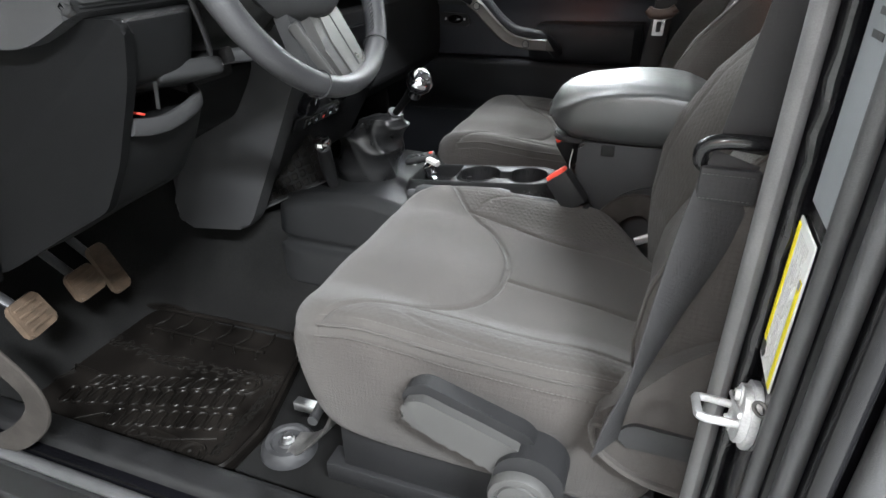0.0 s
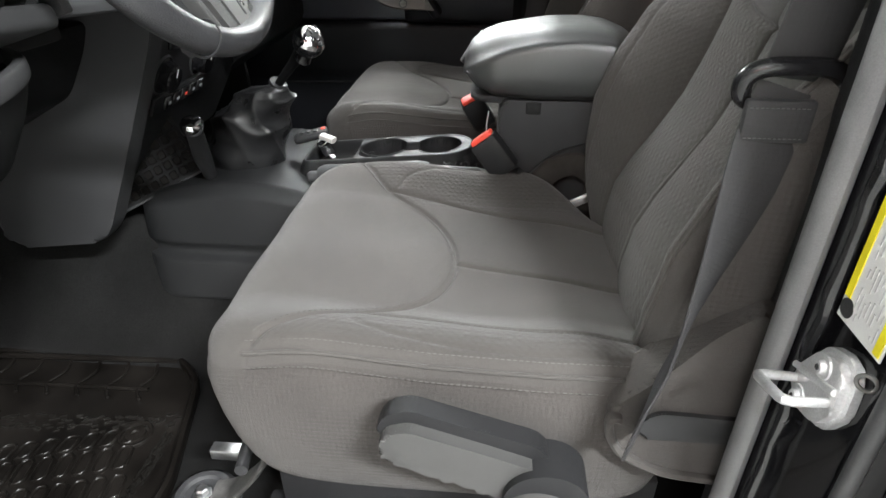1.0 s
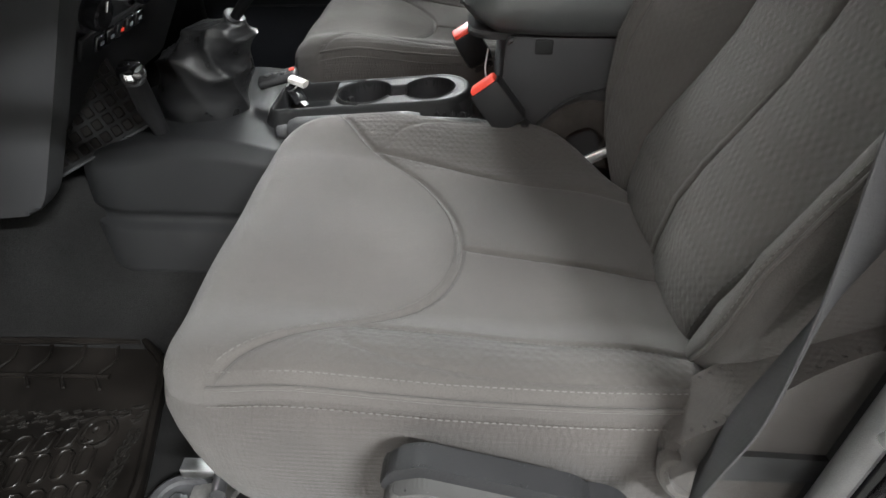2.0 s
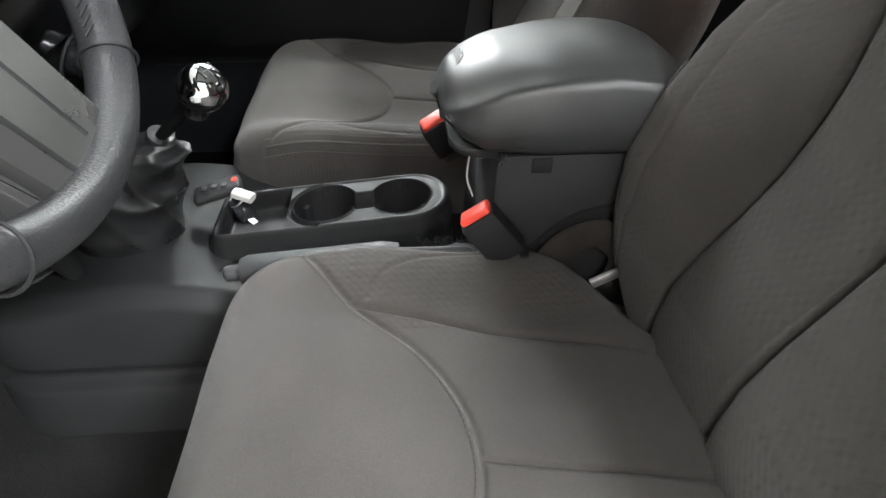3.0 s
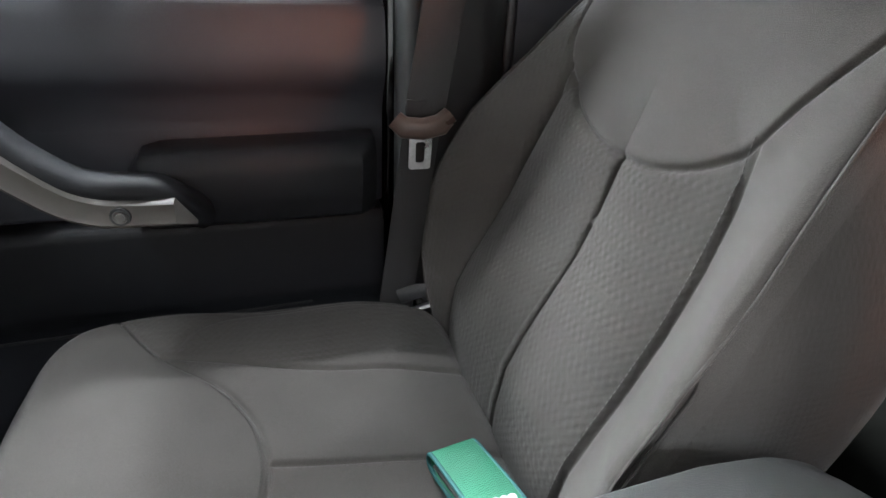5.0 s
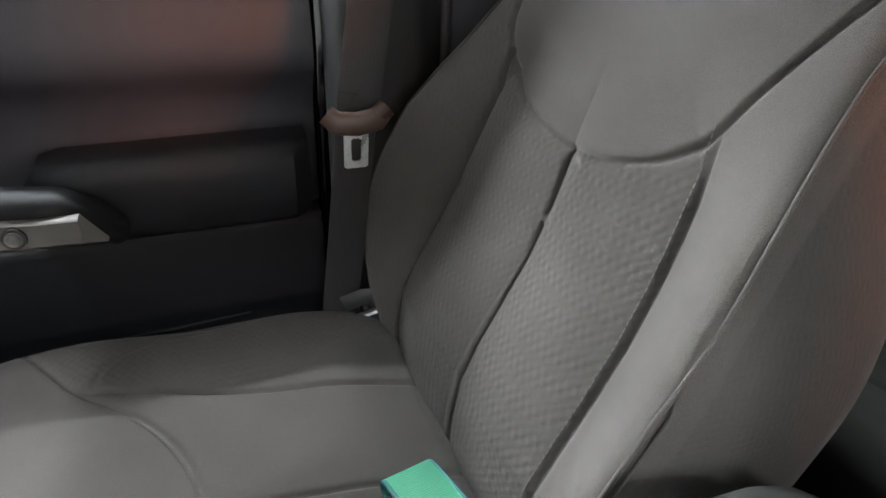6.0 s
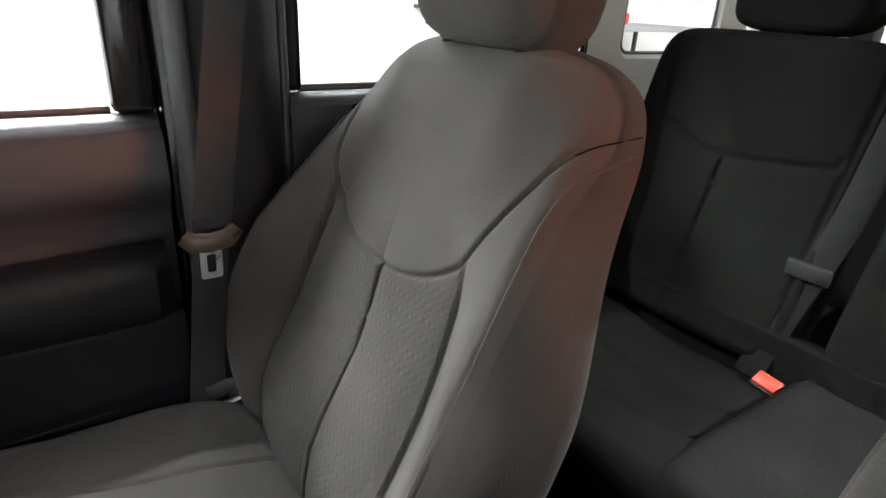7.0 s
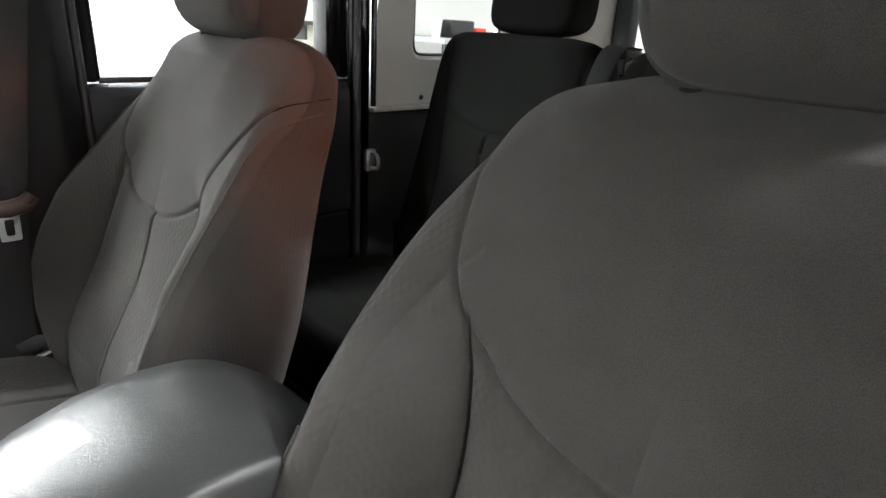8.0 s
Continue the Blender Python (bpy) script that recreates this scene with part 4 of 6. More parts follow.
BACK_MID = back_rows([(0.27, 0.062), (0.32, 0.064), (0.36, 0.066), (0.406, 0.074), (0.444, 0.092), (0.483, 0.115), (0.528, 0.140), (0.577, 0.160), (0.624, 0.177), (0.66, 0.189), (0.71, 0.204), (0.76, 0.223), (0.80, 0.240), (0.84, 0.262), (0.87, 0.285)])
BACK_RIM = back_rows([(0.27, 0.056), (0.32, 0.050), (0.36, 0.045), (0.42, 0.042), (0.49, 0.048), (0.54, 0.066), (0.565, 0.078), (0.612, 0.103), (0.65, 0.137), (0.687, 0.174), (0.728, 0.210), (0.764, 0.242), (0.80, 0.268), (0.84, 0.290), (0.87, 0.300)])


def front_seat(name, label, cx, slide, bx, back, long_seams, side_gear):
    """Bucket seat: cushion centred at y = cx and moved along x by slide, backrest centred at y = bx and moved by back."""
    st = thing(name, label, "car seat", "front seats")

    def cush_top(A, B):
        z = 0.352 + 0.018 * sstep(-B, 0.10, 0.33) - 0.012 * sstep(B, -0.02, 0.10)
        z = z + np.where(A < 0, 0.026, 0.024 if side_gear else 0.014) * sstep(np.abs(A), 0.125, 0.205) * (1 - 0.55 * sstep(-B, 0.20, 0.36))
        z = z - 0.006 * (1 - sstep(np.abs(A), 0.0, 0.14)) * sstep(B, -0.16, -0.02)
        z = z - 0.010 * sstep(-B, 0.325, 0.40)
        if side_gear:
            z = z - 0.070 * sstep(A + B, 0.160, 0.265)
        z = z + 0.0025 * np.sin(31 * A + 17 * B) * np.sin(23 * B - 9 * A)
        return z

    def cush_rad(A, B):
        return 0.024 + 0.016 * sstep(-B, 0.26, 0.38)

    def cush_panel(A, B):
        rear = B > np.interp(A, [p[0] for p in BIB[::-1]], [p[1] for p in BIB[::-1]])
        inner = np.abs(A) < 0.222
        return np.where(rear & inner & ((A > 0.118) | (A < -0.168)), 1, 0)

    def cw(a, b, c):
        tuck = 0.030 * sstep(-b, 0.24, 0.40) * np.clip((0.325 - c) / 0.13, 0, 1) ** 1.3
        return np.stack([b + slide + tuck, a + cx, c], -1)

    outline = super_outline(0.0, -0.144, 0.234, 0.249, 6.5)
    low = 0.190

    def wall(k, out_z):
        return lambda oa, ob_, edge: edge * (1 - k) + (low + 0.012 * sstep(-ob_, 0.2, 0.42)) * k

    pillow("cushion", outline, (0.0, -0.144), cush_top, cush_rad,
                  [(0.003, wall(0.06, 0)), (0.006, wall(0.14, 0)), (0.008, wall(0.3, 0)), (0.009, wall(0.5, 0)), (0.008, wall(0.7, 0)), (0.004, wall(0.88, 0)), (0.0, wall(0.97, 0)), (-0.006, wall(1.0, 0)), (-0.05, wall(0.98, 0))],
                  [(BIB, 1.5), (SEAM_A, 2.0), (SEAM_B, 1.6), (SEAM_C, 2.0), (ARC_D, 0.6), (ARC_E, 0.6)], cw, [FABRIC, WEAVE, SIDE_FABRIC], cush_panel, parent=st, label="padded grey cloth seat cushion with stitched panels")
    # piping and twin stitching along the cushion's upper edge
    edge = [p for p in outline if p[1] < 0.06]
    for inset, nm in ((0.004, "piping"),):
        for sgn in (-1, 1):
            line = sorted([p for p in edge if sgn * p[0] > 0.19 and p[1] > -0.325], key=lambda p: p[1])
            pts = []
            for a, b in line:
                aa = a - sgn * inset
                z = float(cush_top(np.array(aa), np.array(b)) - 0.012 - 0.55 * (cush_rad(np.array(aa), np.array(b)) - 0.024))
                pts.append((b + slide, aa + cx + sgn * 0.003, z))
            part(nm, sweep(smooth_path(pts, 2), 0.0022, n=8), FABRIC, st)
            pts2 = [(x, y - sgn * 0.009, z + 0.0085) for x, y, z in pts]
            pts3 = [(x, y + sgn * 0.0075, z - 0.012) for x, y, z in pts]
            tagged(part("stitching", stitches(pts3), EDGE_THREAD, st), kind="stuff")
            tagged(part("stitching", stitches(pts2), EDGE_THREAD, st), kind="stuff")

    c_drop = edge_drop(outline, (0.0, -0.144), cush_rad)

    def seam_thread(line, off):
        out = []
        for (a0, b0), (a1, b1) in zip(line, line[1:]):
            d = math.hypot(a1 - a0, b1 - b0)
            if d < 1e-6:
                continue
            a, b = a0 - (b1 - b0) / d * off, b0 + (a1 - a0) / d * off
            if abs(a) > 0.224 or b < -0.32:
                continue
            dz = c_drop(a, b)
            if dz is None:
                continue
            out.append((b + slide, a + cx, float(cush_top(np.array(a), np.array(b))) - dz + 0.0006))
        return out

    for line in (BIB, SEAM_C):
        tagged(part("stitching", stitches(seam_thread(line, 0.0065)), THREAD, st), kind="stuff")

    BACK_L1, BACK_L3 = long_seams

    def spread(a, b):
        # the shoulders are not quite even from seat to seat
        up = sstep(b, 0.55, 0.72)
        return np.where(a < 0, a * (0.92 if side_gear else 1 - 0.085 * up), a * (1 + 0.09 * up if side_gear else 1.0))

    def base(z):
        return 0.09 + back + (z - 0.32) * 0.30

    def back_top(A, B):
        mid = np.interp(B, *BACK_MID)
        rim = np.interp(B, *BACK_RIM)
        half = np.interp(B, [b for a, b in BACK_HALF[::-1]], [a for a, b in BACK_HALF[::-1]])
        valley = np.where(A > 0, np.interp(B, [b for a, b in BACK_L1[::-1]], [a for a, b in BACK_L1[::-1]]), np.interp(B, [b for a, b in BACK_L3[::-1]], [-a for a, b in BACK_L3[::-1]]))
        up = sstep(B, 0.63, 0.72)
        valley = valley * (1 - up) + 0.10 * up
        # bolsters rise from the long seams in a convex sweep; the centre panels are lightly stuffed
        u = np.clip((np.abs(A) - valley) / np.maximum(half - 0.010 - valley, 0.03), 0, 1)
        rise = (1 - up) * np.where((A < 0) & (not side_gear), 0.55 * u + 0.45 * u * u * (3 - 2 * u), 1 - (1 - u) ** 1.55) + up * u * u * (3 - 2 * u)
        w = np.clip(np.abs(A) / valley, 0, 1)
        puff = 0.0065 * (4 * w * (1 - w)) ** 0.8 * (1 - up) * sstep(B, 0.27, 0.36)
        return mid + (rim - mid) * rise + puff + 0.0016 * np.sin(27 * A + 13 * B) * np.sin(21 * B - 8 * A)

    def back_rad(A, B):
        return 0.024 + 0.020 * sstep(B, 0.74, 0.82)

    def back_panel(A, B):
        sh = np.interp(A, [p[0] for p in SHIELD[::-1]], [p[1] for p in SHIELD[::-1]])
        return np.where((B < sh) & (A > -0.155) & (A < 0.232), 1, 0)

    def bw(a, b, c):
        # c pushes along the face's normal, towards the front
        return np.stack([base(b) - 0.958 * c, spread(a, b) + bx, b + 0.287 * c], -1)

    part_sides = [(0.002, 0.003), (0.004, 0.012), (0.006, 0.030), (0.006, 0.055), (0.004, 0.085), (0.001, 0.099), (-0.008, 0.113), (-0.030, 0.120), (-0.07, 0.123)]

    def drop_fn(k):
        return lambda oa, ob_, edge: edge * (1 - min(1, k / 0.06)) - k if k > 0 else edge - k

    def back_drop(k):
        return lambda oa, ob_, edge: edge + (-0.135 - edge) * min(1.0, k / 0.135)

    pillow("backrest", back_outline(), (0.0, 0.56), back_top, back_rad, [(o, back_drop(d)) for o, d in part_sides],
           [(SHIELD, 1.6), (BACK_L1, 2.2 if side_gear else 3.0), (BACK_L2, 2.1), (BACK_L3, 1.8 if side_gear else 1.0), (BACK_P1, 0.4)] + ([(BACK_P3, 0.4), (BACK_Q1, 0.7)] if side_gear else []), bw, [FABRIC, WEAVE, SIDE_FABRIC], back_panel, n_ring=160, n_round=600, groove_w=0.0032, parent=st, label="padded grey cloth backrest with bolsters and shoulder panel")

    b_drop = edge_drop(back_outline(), (0.0, 0.56), back_rad)

    def back_point(a, b, lift=0.0006):
        c = float(back_top(np.array(a), np.array(b))) - b_drop(a, b) + lift
        return (base(b) - 0.958 * c, float(spread(np.array(a), np.array(b))) + bx, b + 0.287 * c)

    for line, off in ((BACK_P1, 0.005), (BACK_P1, -0.004), (BACK_P3, 0.004), (BACK_P3, -0.005), (BACK_L3, 0.007)):
        if line is BACK_P3 and not side_gear:
            continue
        pts = []
        for (a0, b0), (a1, b1) in zip(line, line[1:]):
            d = math.hypot(a1 - a0, b1 - b0)
            a, b = a0 - (b1 - b0) / d * off, b0 + (a1 - a0) / d * off
            if b_drop(a, b) is not None and b_drop(a, b) < 0.006 and not (side_gear and a > 0.2 and b > 0.56):
                pts.append(back_point(a, b))
        if len(pts) > 2:
            tagged(part("stitching", stitches(pts), THREAD, st), kind="stuff")
    for line in (BACK_P1, BACK_P3) if side_gear else (BACK_P1,):
        pts = [back_point(a, b, 0.0004) for a, b in line[2:] if b_drop(a, b) is not None and b_drop(a, b) < 0.009 and not (side_gear and a > 0 and b > 0.56)]
        part("piping", sweep(smooth_path(pts, 2), 0.0017, n=8), FABRIC, st)
    # seams that run on round the shoulder onto the sides
    if side_gear:
        for nm, row in (("shoulder_seam", [(0.784, -0.028), (0.790, -0.045), (0.799, -0.068), (0.808, -0.092), (0.814, -0.112)]),
                        ("shoulder_piping", [(0.735, -0.010), (0.757, -0.036), (0.775, -0.065), (0.788, -0.090), (0.796, -0.112)]),
                        ("shoulder_piping", [(0.724, -0.010), (0.748, -0.038), (0.767, -0.067), (0.780, -0.092), (0.788, -0.112)])):
            pts = []
            for bb, cc in row:
                hw_b = float(np.interp(bb, *HALF_AT))
                aa = -hw_b - float(np.interp(-cc, [0.01, 0.03, 0.055, 0.085, 0.105, 0.122], [0.0025, 0.0058, 0.0062, 0.0046, 0.0014, -0.007]))
                pts.append(tuple(bw(np.array(aa), np.array(bb), np.array(cc))))
            part(nm, sweep(smooth_path(pts, 4), 0.0008 if nm == "shoulder_seam" else 0.0019, n=6), SIDE_FABRIC if nm == "shoulder_seam" else FABRIC, st)
    else:
        for shift, rad in ((0.0, 0.0016), (-0.0065, 0.0014)):
            pts = [tuple(bw(np.array(a), np.array(b + shift), np.array(c + 0.25 * shift + 0.0016))) for a, b, c in SHOULDER_PIPE]
            low = [back_point(a + 0.6 * shift, b, 0.0014) for a, b in BACK_P3 if b < 0.545 and b_drop(a, b) is not None]
            part("piping", sweep(smooth_path(pts + low[::3], 4), rad, n=8), FABRIC, st)
        part("shoulder_seam", sweep(smooth_path([tuple(bw(np.array(a - 0.0012), np.array(b + 0.0006), np.array(c + 0.0012))) for a, b, c in SHOULDER_SEAM], 4), 0.0008, n=6), SHADED_FABRIC, st)
    # head restraint with its two posts
    hw = super_outline(0.0, 0.972, 0.113, 0.104, 4.2)

    def head_top(A, B):
        return 0.030 - 0.9 * A ** 2 - 1.6 * (B - 0.985) ** 2

    def hbase(z):
        return 0.270 + back + (z - 0.86) * 0.16

    def hw_(a, b, c):
        return np.stack([hbase(b) - 0.985 * c, a + bx, b + 0.16 * c], -1)

    h1 = curve2([(0.090, 0.882), (0.098, 0.978), (0.090, 1.072)])
    h3 = [(-a, b) for a, b in h1]
    pillow("head_restraint", hw, (0.0, 0.978), head_top, lambda A, B: 0.03 + 0 * A, [(0.004, drop_fn(0.004)), (0.006, drop_fn(0.02)), (0.006, drop_fn(0.045)), (0.004, drop_fn(0.075)), (-0.006, drop_fn(0.090)), (-0.035, drop_fn(0.098))],
           [(h1, 0.9), (h3, 0.9)], hw_, [FABRIC, SIDE_FABRIC], None, n_ring=50, n_round=160, parent=st)
    for s in (-0.066, 0.066):
        part("post", sweep([(0.300 + back, bx + s, 0.84), (0.312 + back, bx + s, 0.92)], 0.0055, n=12, up=(0, 1, 0)), CHROME, st, "polished steel post")
        part("post_guide", lathe([(0.0105, 0.0), (0.0125, 0.003), (0.011, 0.007), (0.0, 0.008)], pose(0.304 + back, bx + s, 0.858), 18), BLACK_PLASTIC, st)
    # base: rails, front feet, cross tube
    for s in (-0.185, 0.185):
        part("rail", box((-0.36 + slide, cx + s - 0.02, 0.05), (0.12 + slide, cx + s + 0.02, 0.085), 0.004), BLACK_PLASTIC, st)
        part("upper_rail", box((-0.33 + slide, cx + s - 0.014, 0.086), (0.10 + slide, cx + s + 0.014, 0.189), 0.004), BLACK_PLASTIC, st)
        part("rear_foot", box((0.06 + slide, cx + s - 0.025, 0.0), (0.13 + slide, cx + s + 0.025, 0.05), 0.006), DARK_STEEL, st)
        fx = -0.455 + slide * 0.3
        yy = cx + s * 0.77
        foot = part("front_foot", lathe([(0.0, 0.022), (0.014, 0.022), (0.017, 0.019), (0.027, 0.019), (0.030, 0.023), (0.038, 0.023), (0.046, 0.015), (0.049, 0.002)], pose(fx, yy, 0.008), 36), RAIL_COVER, st, "dusty round foot cover")
        part("foot_bolt", lathe([(0.0, 0.012), (0.006, 0.012), (0.0085, 0.010), (0.0085, 0.002), (0.013, 0.0)], pose(fx, yy, 0.030), 6), STEEL, foot)
        part("foot_arm", sweep(smooth_path([(fx + 0.012, yy, 0.026), (fx + 0.045, yy, 0.040), (-0.372 + slide, yy + s * 0.06, 0.115), (-0.335 + slide, yy + s * 0.10, 0.19)], 4), 0.027, 0.004, n=12, power=3.5), WORN_STEEL, st, "worn grey steel arm")
    part("cross_tube", sweep([(-0.375 + slide, cx - 0.2, 0.16), (-0.395 + slide, cx - 0.1, 0.15), (-0.395 + slide, cx + 0.1, 0.15), (-0.375 + slide, cx + 0.2, 0.16)], 0.008, n=10), DARK_STEEL, st)
    part("release_tab", box((-0.428 + slide, cx - 0.172, 0.140), (-0.39 + slide, cx - 0.156, 0.156), 0.002), STEEL, st)
    # recliner cover at the outer hinge
    for sgn in ((-1,) if side_gear else (1,)):
        y0 = cx + sgn * 0.205
        y1 = cx + sgn * 0.252
        prof = round_poly([(0.045, 0.345), (0.055, 0.300), (0.10, 0.272), (0.20, 0.262), (0.235, 0.30), (0.215, 0.42), (0.17, 0.47), (0.125, 0.44), (0.085, 0.385)], 0.03, 6)
        part("recliner_cover", prism(prof, "y", min(y0, y1), max(y0, y1), 0.010, 3), SIDE_FABRIC, st, "gathered grey cloth cover over the hinge")
        lip = [(x, y1, z) for x, z in round_poly([(0.045, 0.345), (0.055, 0.300), (0.10, 0.272), (0.20, 0.262)], 0.03, 6)[1:-3]]
        part("cover_hem", sweep(lip, 0.0045, 0.007, n=8, up=(0, 1, 0)), FABRIC, st)
        pill = round_poly([(0.075, 0.318), (0.19, 0.318), (0.19, 0.346), (0.088, 0.350), (0.075, 0.338)], 0.012, 5)
        part("hinge_cap", prism(pill, "y", min(y1 - sgn * 0.004, y1 + sgn * 0.005), max(y1 - sgn * 0.004, y1 + sgn * 0.005), 0.004, 2), DASH_PLASTIC, st, "dark plastic hinge cap")
    if side_gear:
        y = cx - 0.272
        arm = round_poly([(-0.156, 0.322), (-0.149, 0.341), (-0.128, 0.348), (-0.06, 0.326), (-0.02, 0.312), (0.0, 0.300), (-0.025, 0.258), (-0.045, 0.266), (-0.062, 0.281), (-0.078, 0.281), (-0.094, 0.293), (-0.110, 0.292), (-0.128, 0.303), (-0.148, 0.307)], 0.007, 4)
        lev = part("recliner_lever", prism(arm, "y", y - 0.022, y + 0.004, 0.005, 3), LEVER_PLASTIC, st, "long grey plastic recliner lever")
        rim = [(x, z + 0.008) for x, z in [(-0.160, 0.322), (-0.150, 0.345), (-0.128, 0.353), (-0.06, 0.332), (-0.015, 0.318), (0.0, 0.300), (-0.03, 0.290), (-0.13, 0.312)]]
        part("lever_back", prism(round_poly(rim, 0.008, 4), "y", y - 0.010, y + 0.010, 0.003, 2), BLACK_PLASTIC, lev)
        part("lever_boss", sweep([(-0.006, y + 0.012, 0.277), (-0.006, y - 0.03, 0.277)], 0.038, 0.037, n=32, up=(0, 0, 1)), BLACK_PLASTIC, st, "round dark lever boss")
        kn = part("recliner_knob", lathe([(0.035, 0.0), (0.0365, 0.004), (0.0365, 0.018), (0.034, 0.023), (0.0275, 0.024), (0.0262, 0.021), (0.025, 0.021), (0.0238, 0.0238), (0.0, 0.0245)], axis_to((-0.012, y - 0.018, 0.256), (0, -1, 0)), 48), LEVER_PLASTIC, st, "round grey height adjuster knob")
    return st


front_seat("front_seat", "charcoal cloth bucket seat with recliner lever beside the sill", -0.375, 0.03, -0.375, 0.030, LONG_DRIVER, True)
front_seat("front_seat", "charcoal cloth passenger bucket seat with a green pouch on it", 0.345, -0.035, 0.353, 0.0, LONG_PASSENGER, False)

# ---------------------------------------------------------------- rear bench
bench_seat = thing("rear_bench_seat", "charcoal cloth split rear bench seat with shade in its colour", "car seat")


def rear_block(c0, c1, nm):
    ca, ha = (c0 + c1) / 2, (c1 - c0) / 2
    out = super_outline(ca, 0.617, ha, 0.268, 10.0)
    u = curve2([(c1 - 0.10, 0.705), (c1 - 0.15, 0.682), (ca, 0.668), (c0 + 0.06, 0.685), (c0 + 0.035, 0.70)])
    e1 = curve2([(c1 - 0.05, 0.87), (c1 - 0.075, 0.70), (c1 - 0.10, 0.50), (c1 - 0.10, 0.36)])
    e2 = curve2([(c0 + 0.02, 0.87), (c0 + 0.025, 0.65), (c0 + 0.03, 0.36)])
    mid = curve2([(ca + 0.0, 0.668), (ca + 0.005, 0.50), (ca + 0.01, 0.36)])

    def topf(A, B):
        return 0.012 * np.cos((A - ca) / ha * 1.3) + 0.010 * np.sin(9 * B) * (1 - sstep(np.abs(A - ca), ha * 0.6, ha)) + 0.002 * np.sin(25 * A) * np.sin(19 * B)

    def tw(a, b, c):
        return np.stack([0.98 + (b - 0.87) * 0.30 - 0.958 * c, a, b + 0.287 * c], -1)

    def dr(k):
        return lambda oa, ob_, edge: edge * 0 - k

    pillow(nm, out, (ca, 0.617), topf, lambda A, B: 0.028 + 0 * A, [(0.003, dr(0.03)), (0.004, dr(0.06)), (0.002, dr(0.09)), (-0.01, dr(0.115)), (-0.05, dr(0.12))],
           [(u, 1.4), (e1, 1.3), (e2, 1.0), (mid, 1.3)], tw, [SHADED_FABRIC, SHADED_FABRIC], None, n_ring=80, n_round=260, groove=0.005, groove_w=0.006, parent=bench_seat)


rear_block(0.175, 0.625, "backrest")
rear_block(-0.61, 0.125, "backrest")
for y in (0.385, -0.385):
    hs = super_outline(y, 0.956, 0.125, 0.072, 4.0)

    def hr_w(a, b, c):
        return np.stack([1.03 + (b - 0.965) * 0.1 - c, a, b], -1)

    def hd(k):
        return lambda oa, ob_, edge: edge * 0 - k

    pillow("head_restraint", hs, (y, 0.956), lambda A, B: 0.035 - 0.8 * (A - y) ** 2 + 0 * B, lambda A, B: 0.025 + 0 * A, [(0.003, hd(0.02)), (0.0, hd(0.05)), (-0.03, hd(0.065))], [], hr_w, [SHADED_FABRIC, SHADED_FABRIC], None, n_ring=30, n_round=120, parent=bench_seat)
    for s in (-0.05, 0.05):
        part("post", sweep([(1.035, y + s, 0.85), (1.035, y + s, 0.93)], 0.006, n=10, up=(0, 1, 0)), CHROME, bench_seat)


def rear_cushion():
    out = super_outline(0.0, 0.635, 0.62, 0.215, 7.0)
    seam = curve2([(0.52, 0.72), (0.40, 0.66), (0.30, 0.655), (0.15, 0.68), (0.05, 0.70)])
    seam2 = curve2([(0.08, 0.86), (0.09, 0.72), (0.12, 0.60), (0.22, 0.55), (0.4, 0.545), (0.56, 0.56)])

    def topf(A, B):
        return 0.348 + 0.022 * sstep(-B, -0.62, -0.47) - 0.02 * sstep(B, 0.74, 0.85) + 0.008 * np.cos(A * 10) + 0.004 * np.sin(23 * A + 3) * np.sin(17 * B)

    def tw(a, b, c):
        return np.stack([b, a, c], -1)

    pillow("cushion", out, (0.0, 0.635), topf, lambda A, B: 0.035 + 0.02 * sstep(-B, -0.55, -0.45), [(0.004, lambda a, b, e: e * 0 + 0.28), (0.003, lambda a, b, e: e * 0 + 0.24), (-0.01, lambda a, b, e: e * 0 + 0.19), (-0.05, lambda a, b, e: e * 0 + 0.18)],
           [(seam, 1.3), (seam2, 1.2)], tw, [SHADED_FABRIC, SHADED_FABRIC], None, n_ring=90, n_round=360, groove=0.006, groove_w=0.007, parent=bench_seat)


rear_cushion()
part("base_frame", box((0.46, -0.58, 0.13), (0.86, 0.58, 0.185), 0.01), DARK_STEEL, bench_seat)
part("rear_valance", box((0.835, -0.61, 0.15), (0.875, 0.63, 0.42), 0.008), SHADED_FABRIC, bench_seat)
rb = thing("rear_seat_belt", "shade-darkened rear seat belt over the backrest with plastic guide", "seat belt", "seat belts")
part("webbing", strap([(1.05, 0.150, 0.872), (0.985, 0.150, 0.868), (0.945, 0.155, 0.80), (0.90, 0.165, 0.62), (0.868, 0.19, 0.48), (0.82, 0.21, 0.335)], 0.047, (0, 1, 0.05)), SHADED_WEBBING, rb)
part("guide", box((0.985, 0.122, 0.850), (1.050, 0.178, 0.870), 0.006), BLACK_PLASTIC, rb, "black plastic belt guide")
part("tongue", box((0.866, 0.150, 0.515), (0.878, 0.222, 0.545), 0.005), BLACK_PLASTIC, rb)


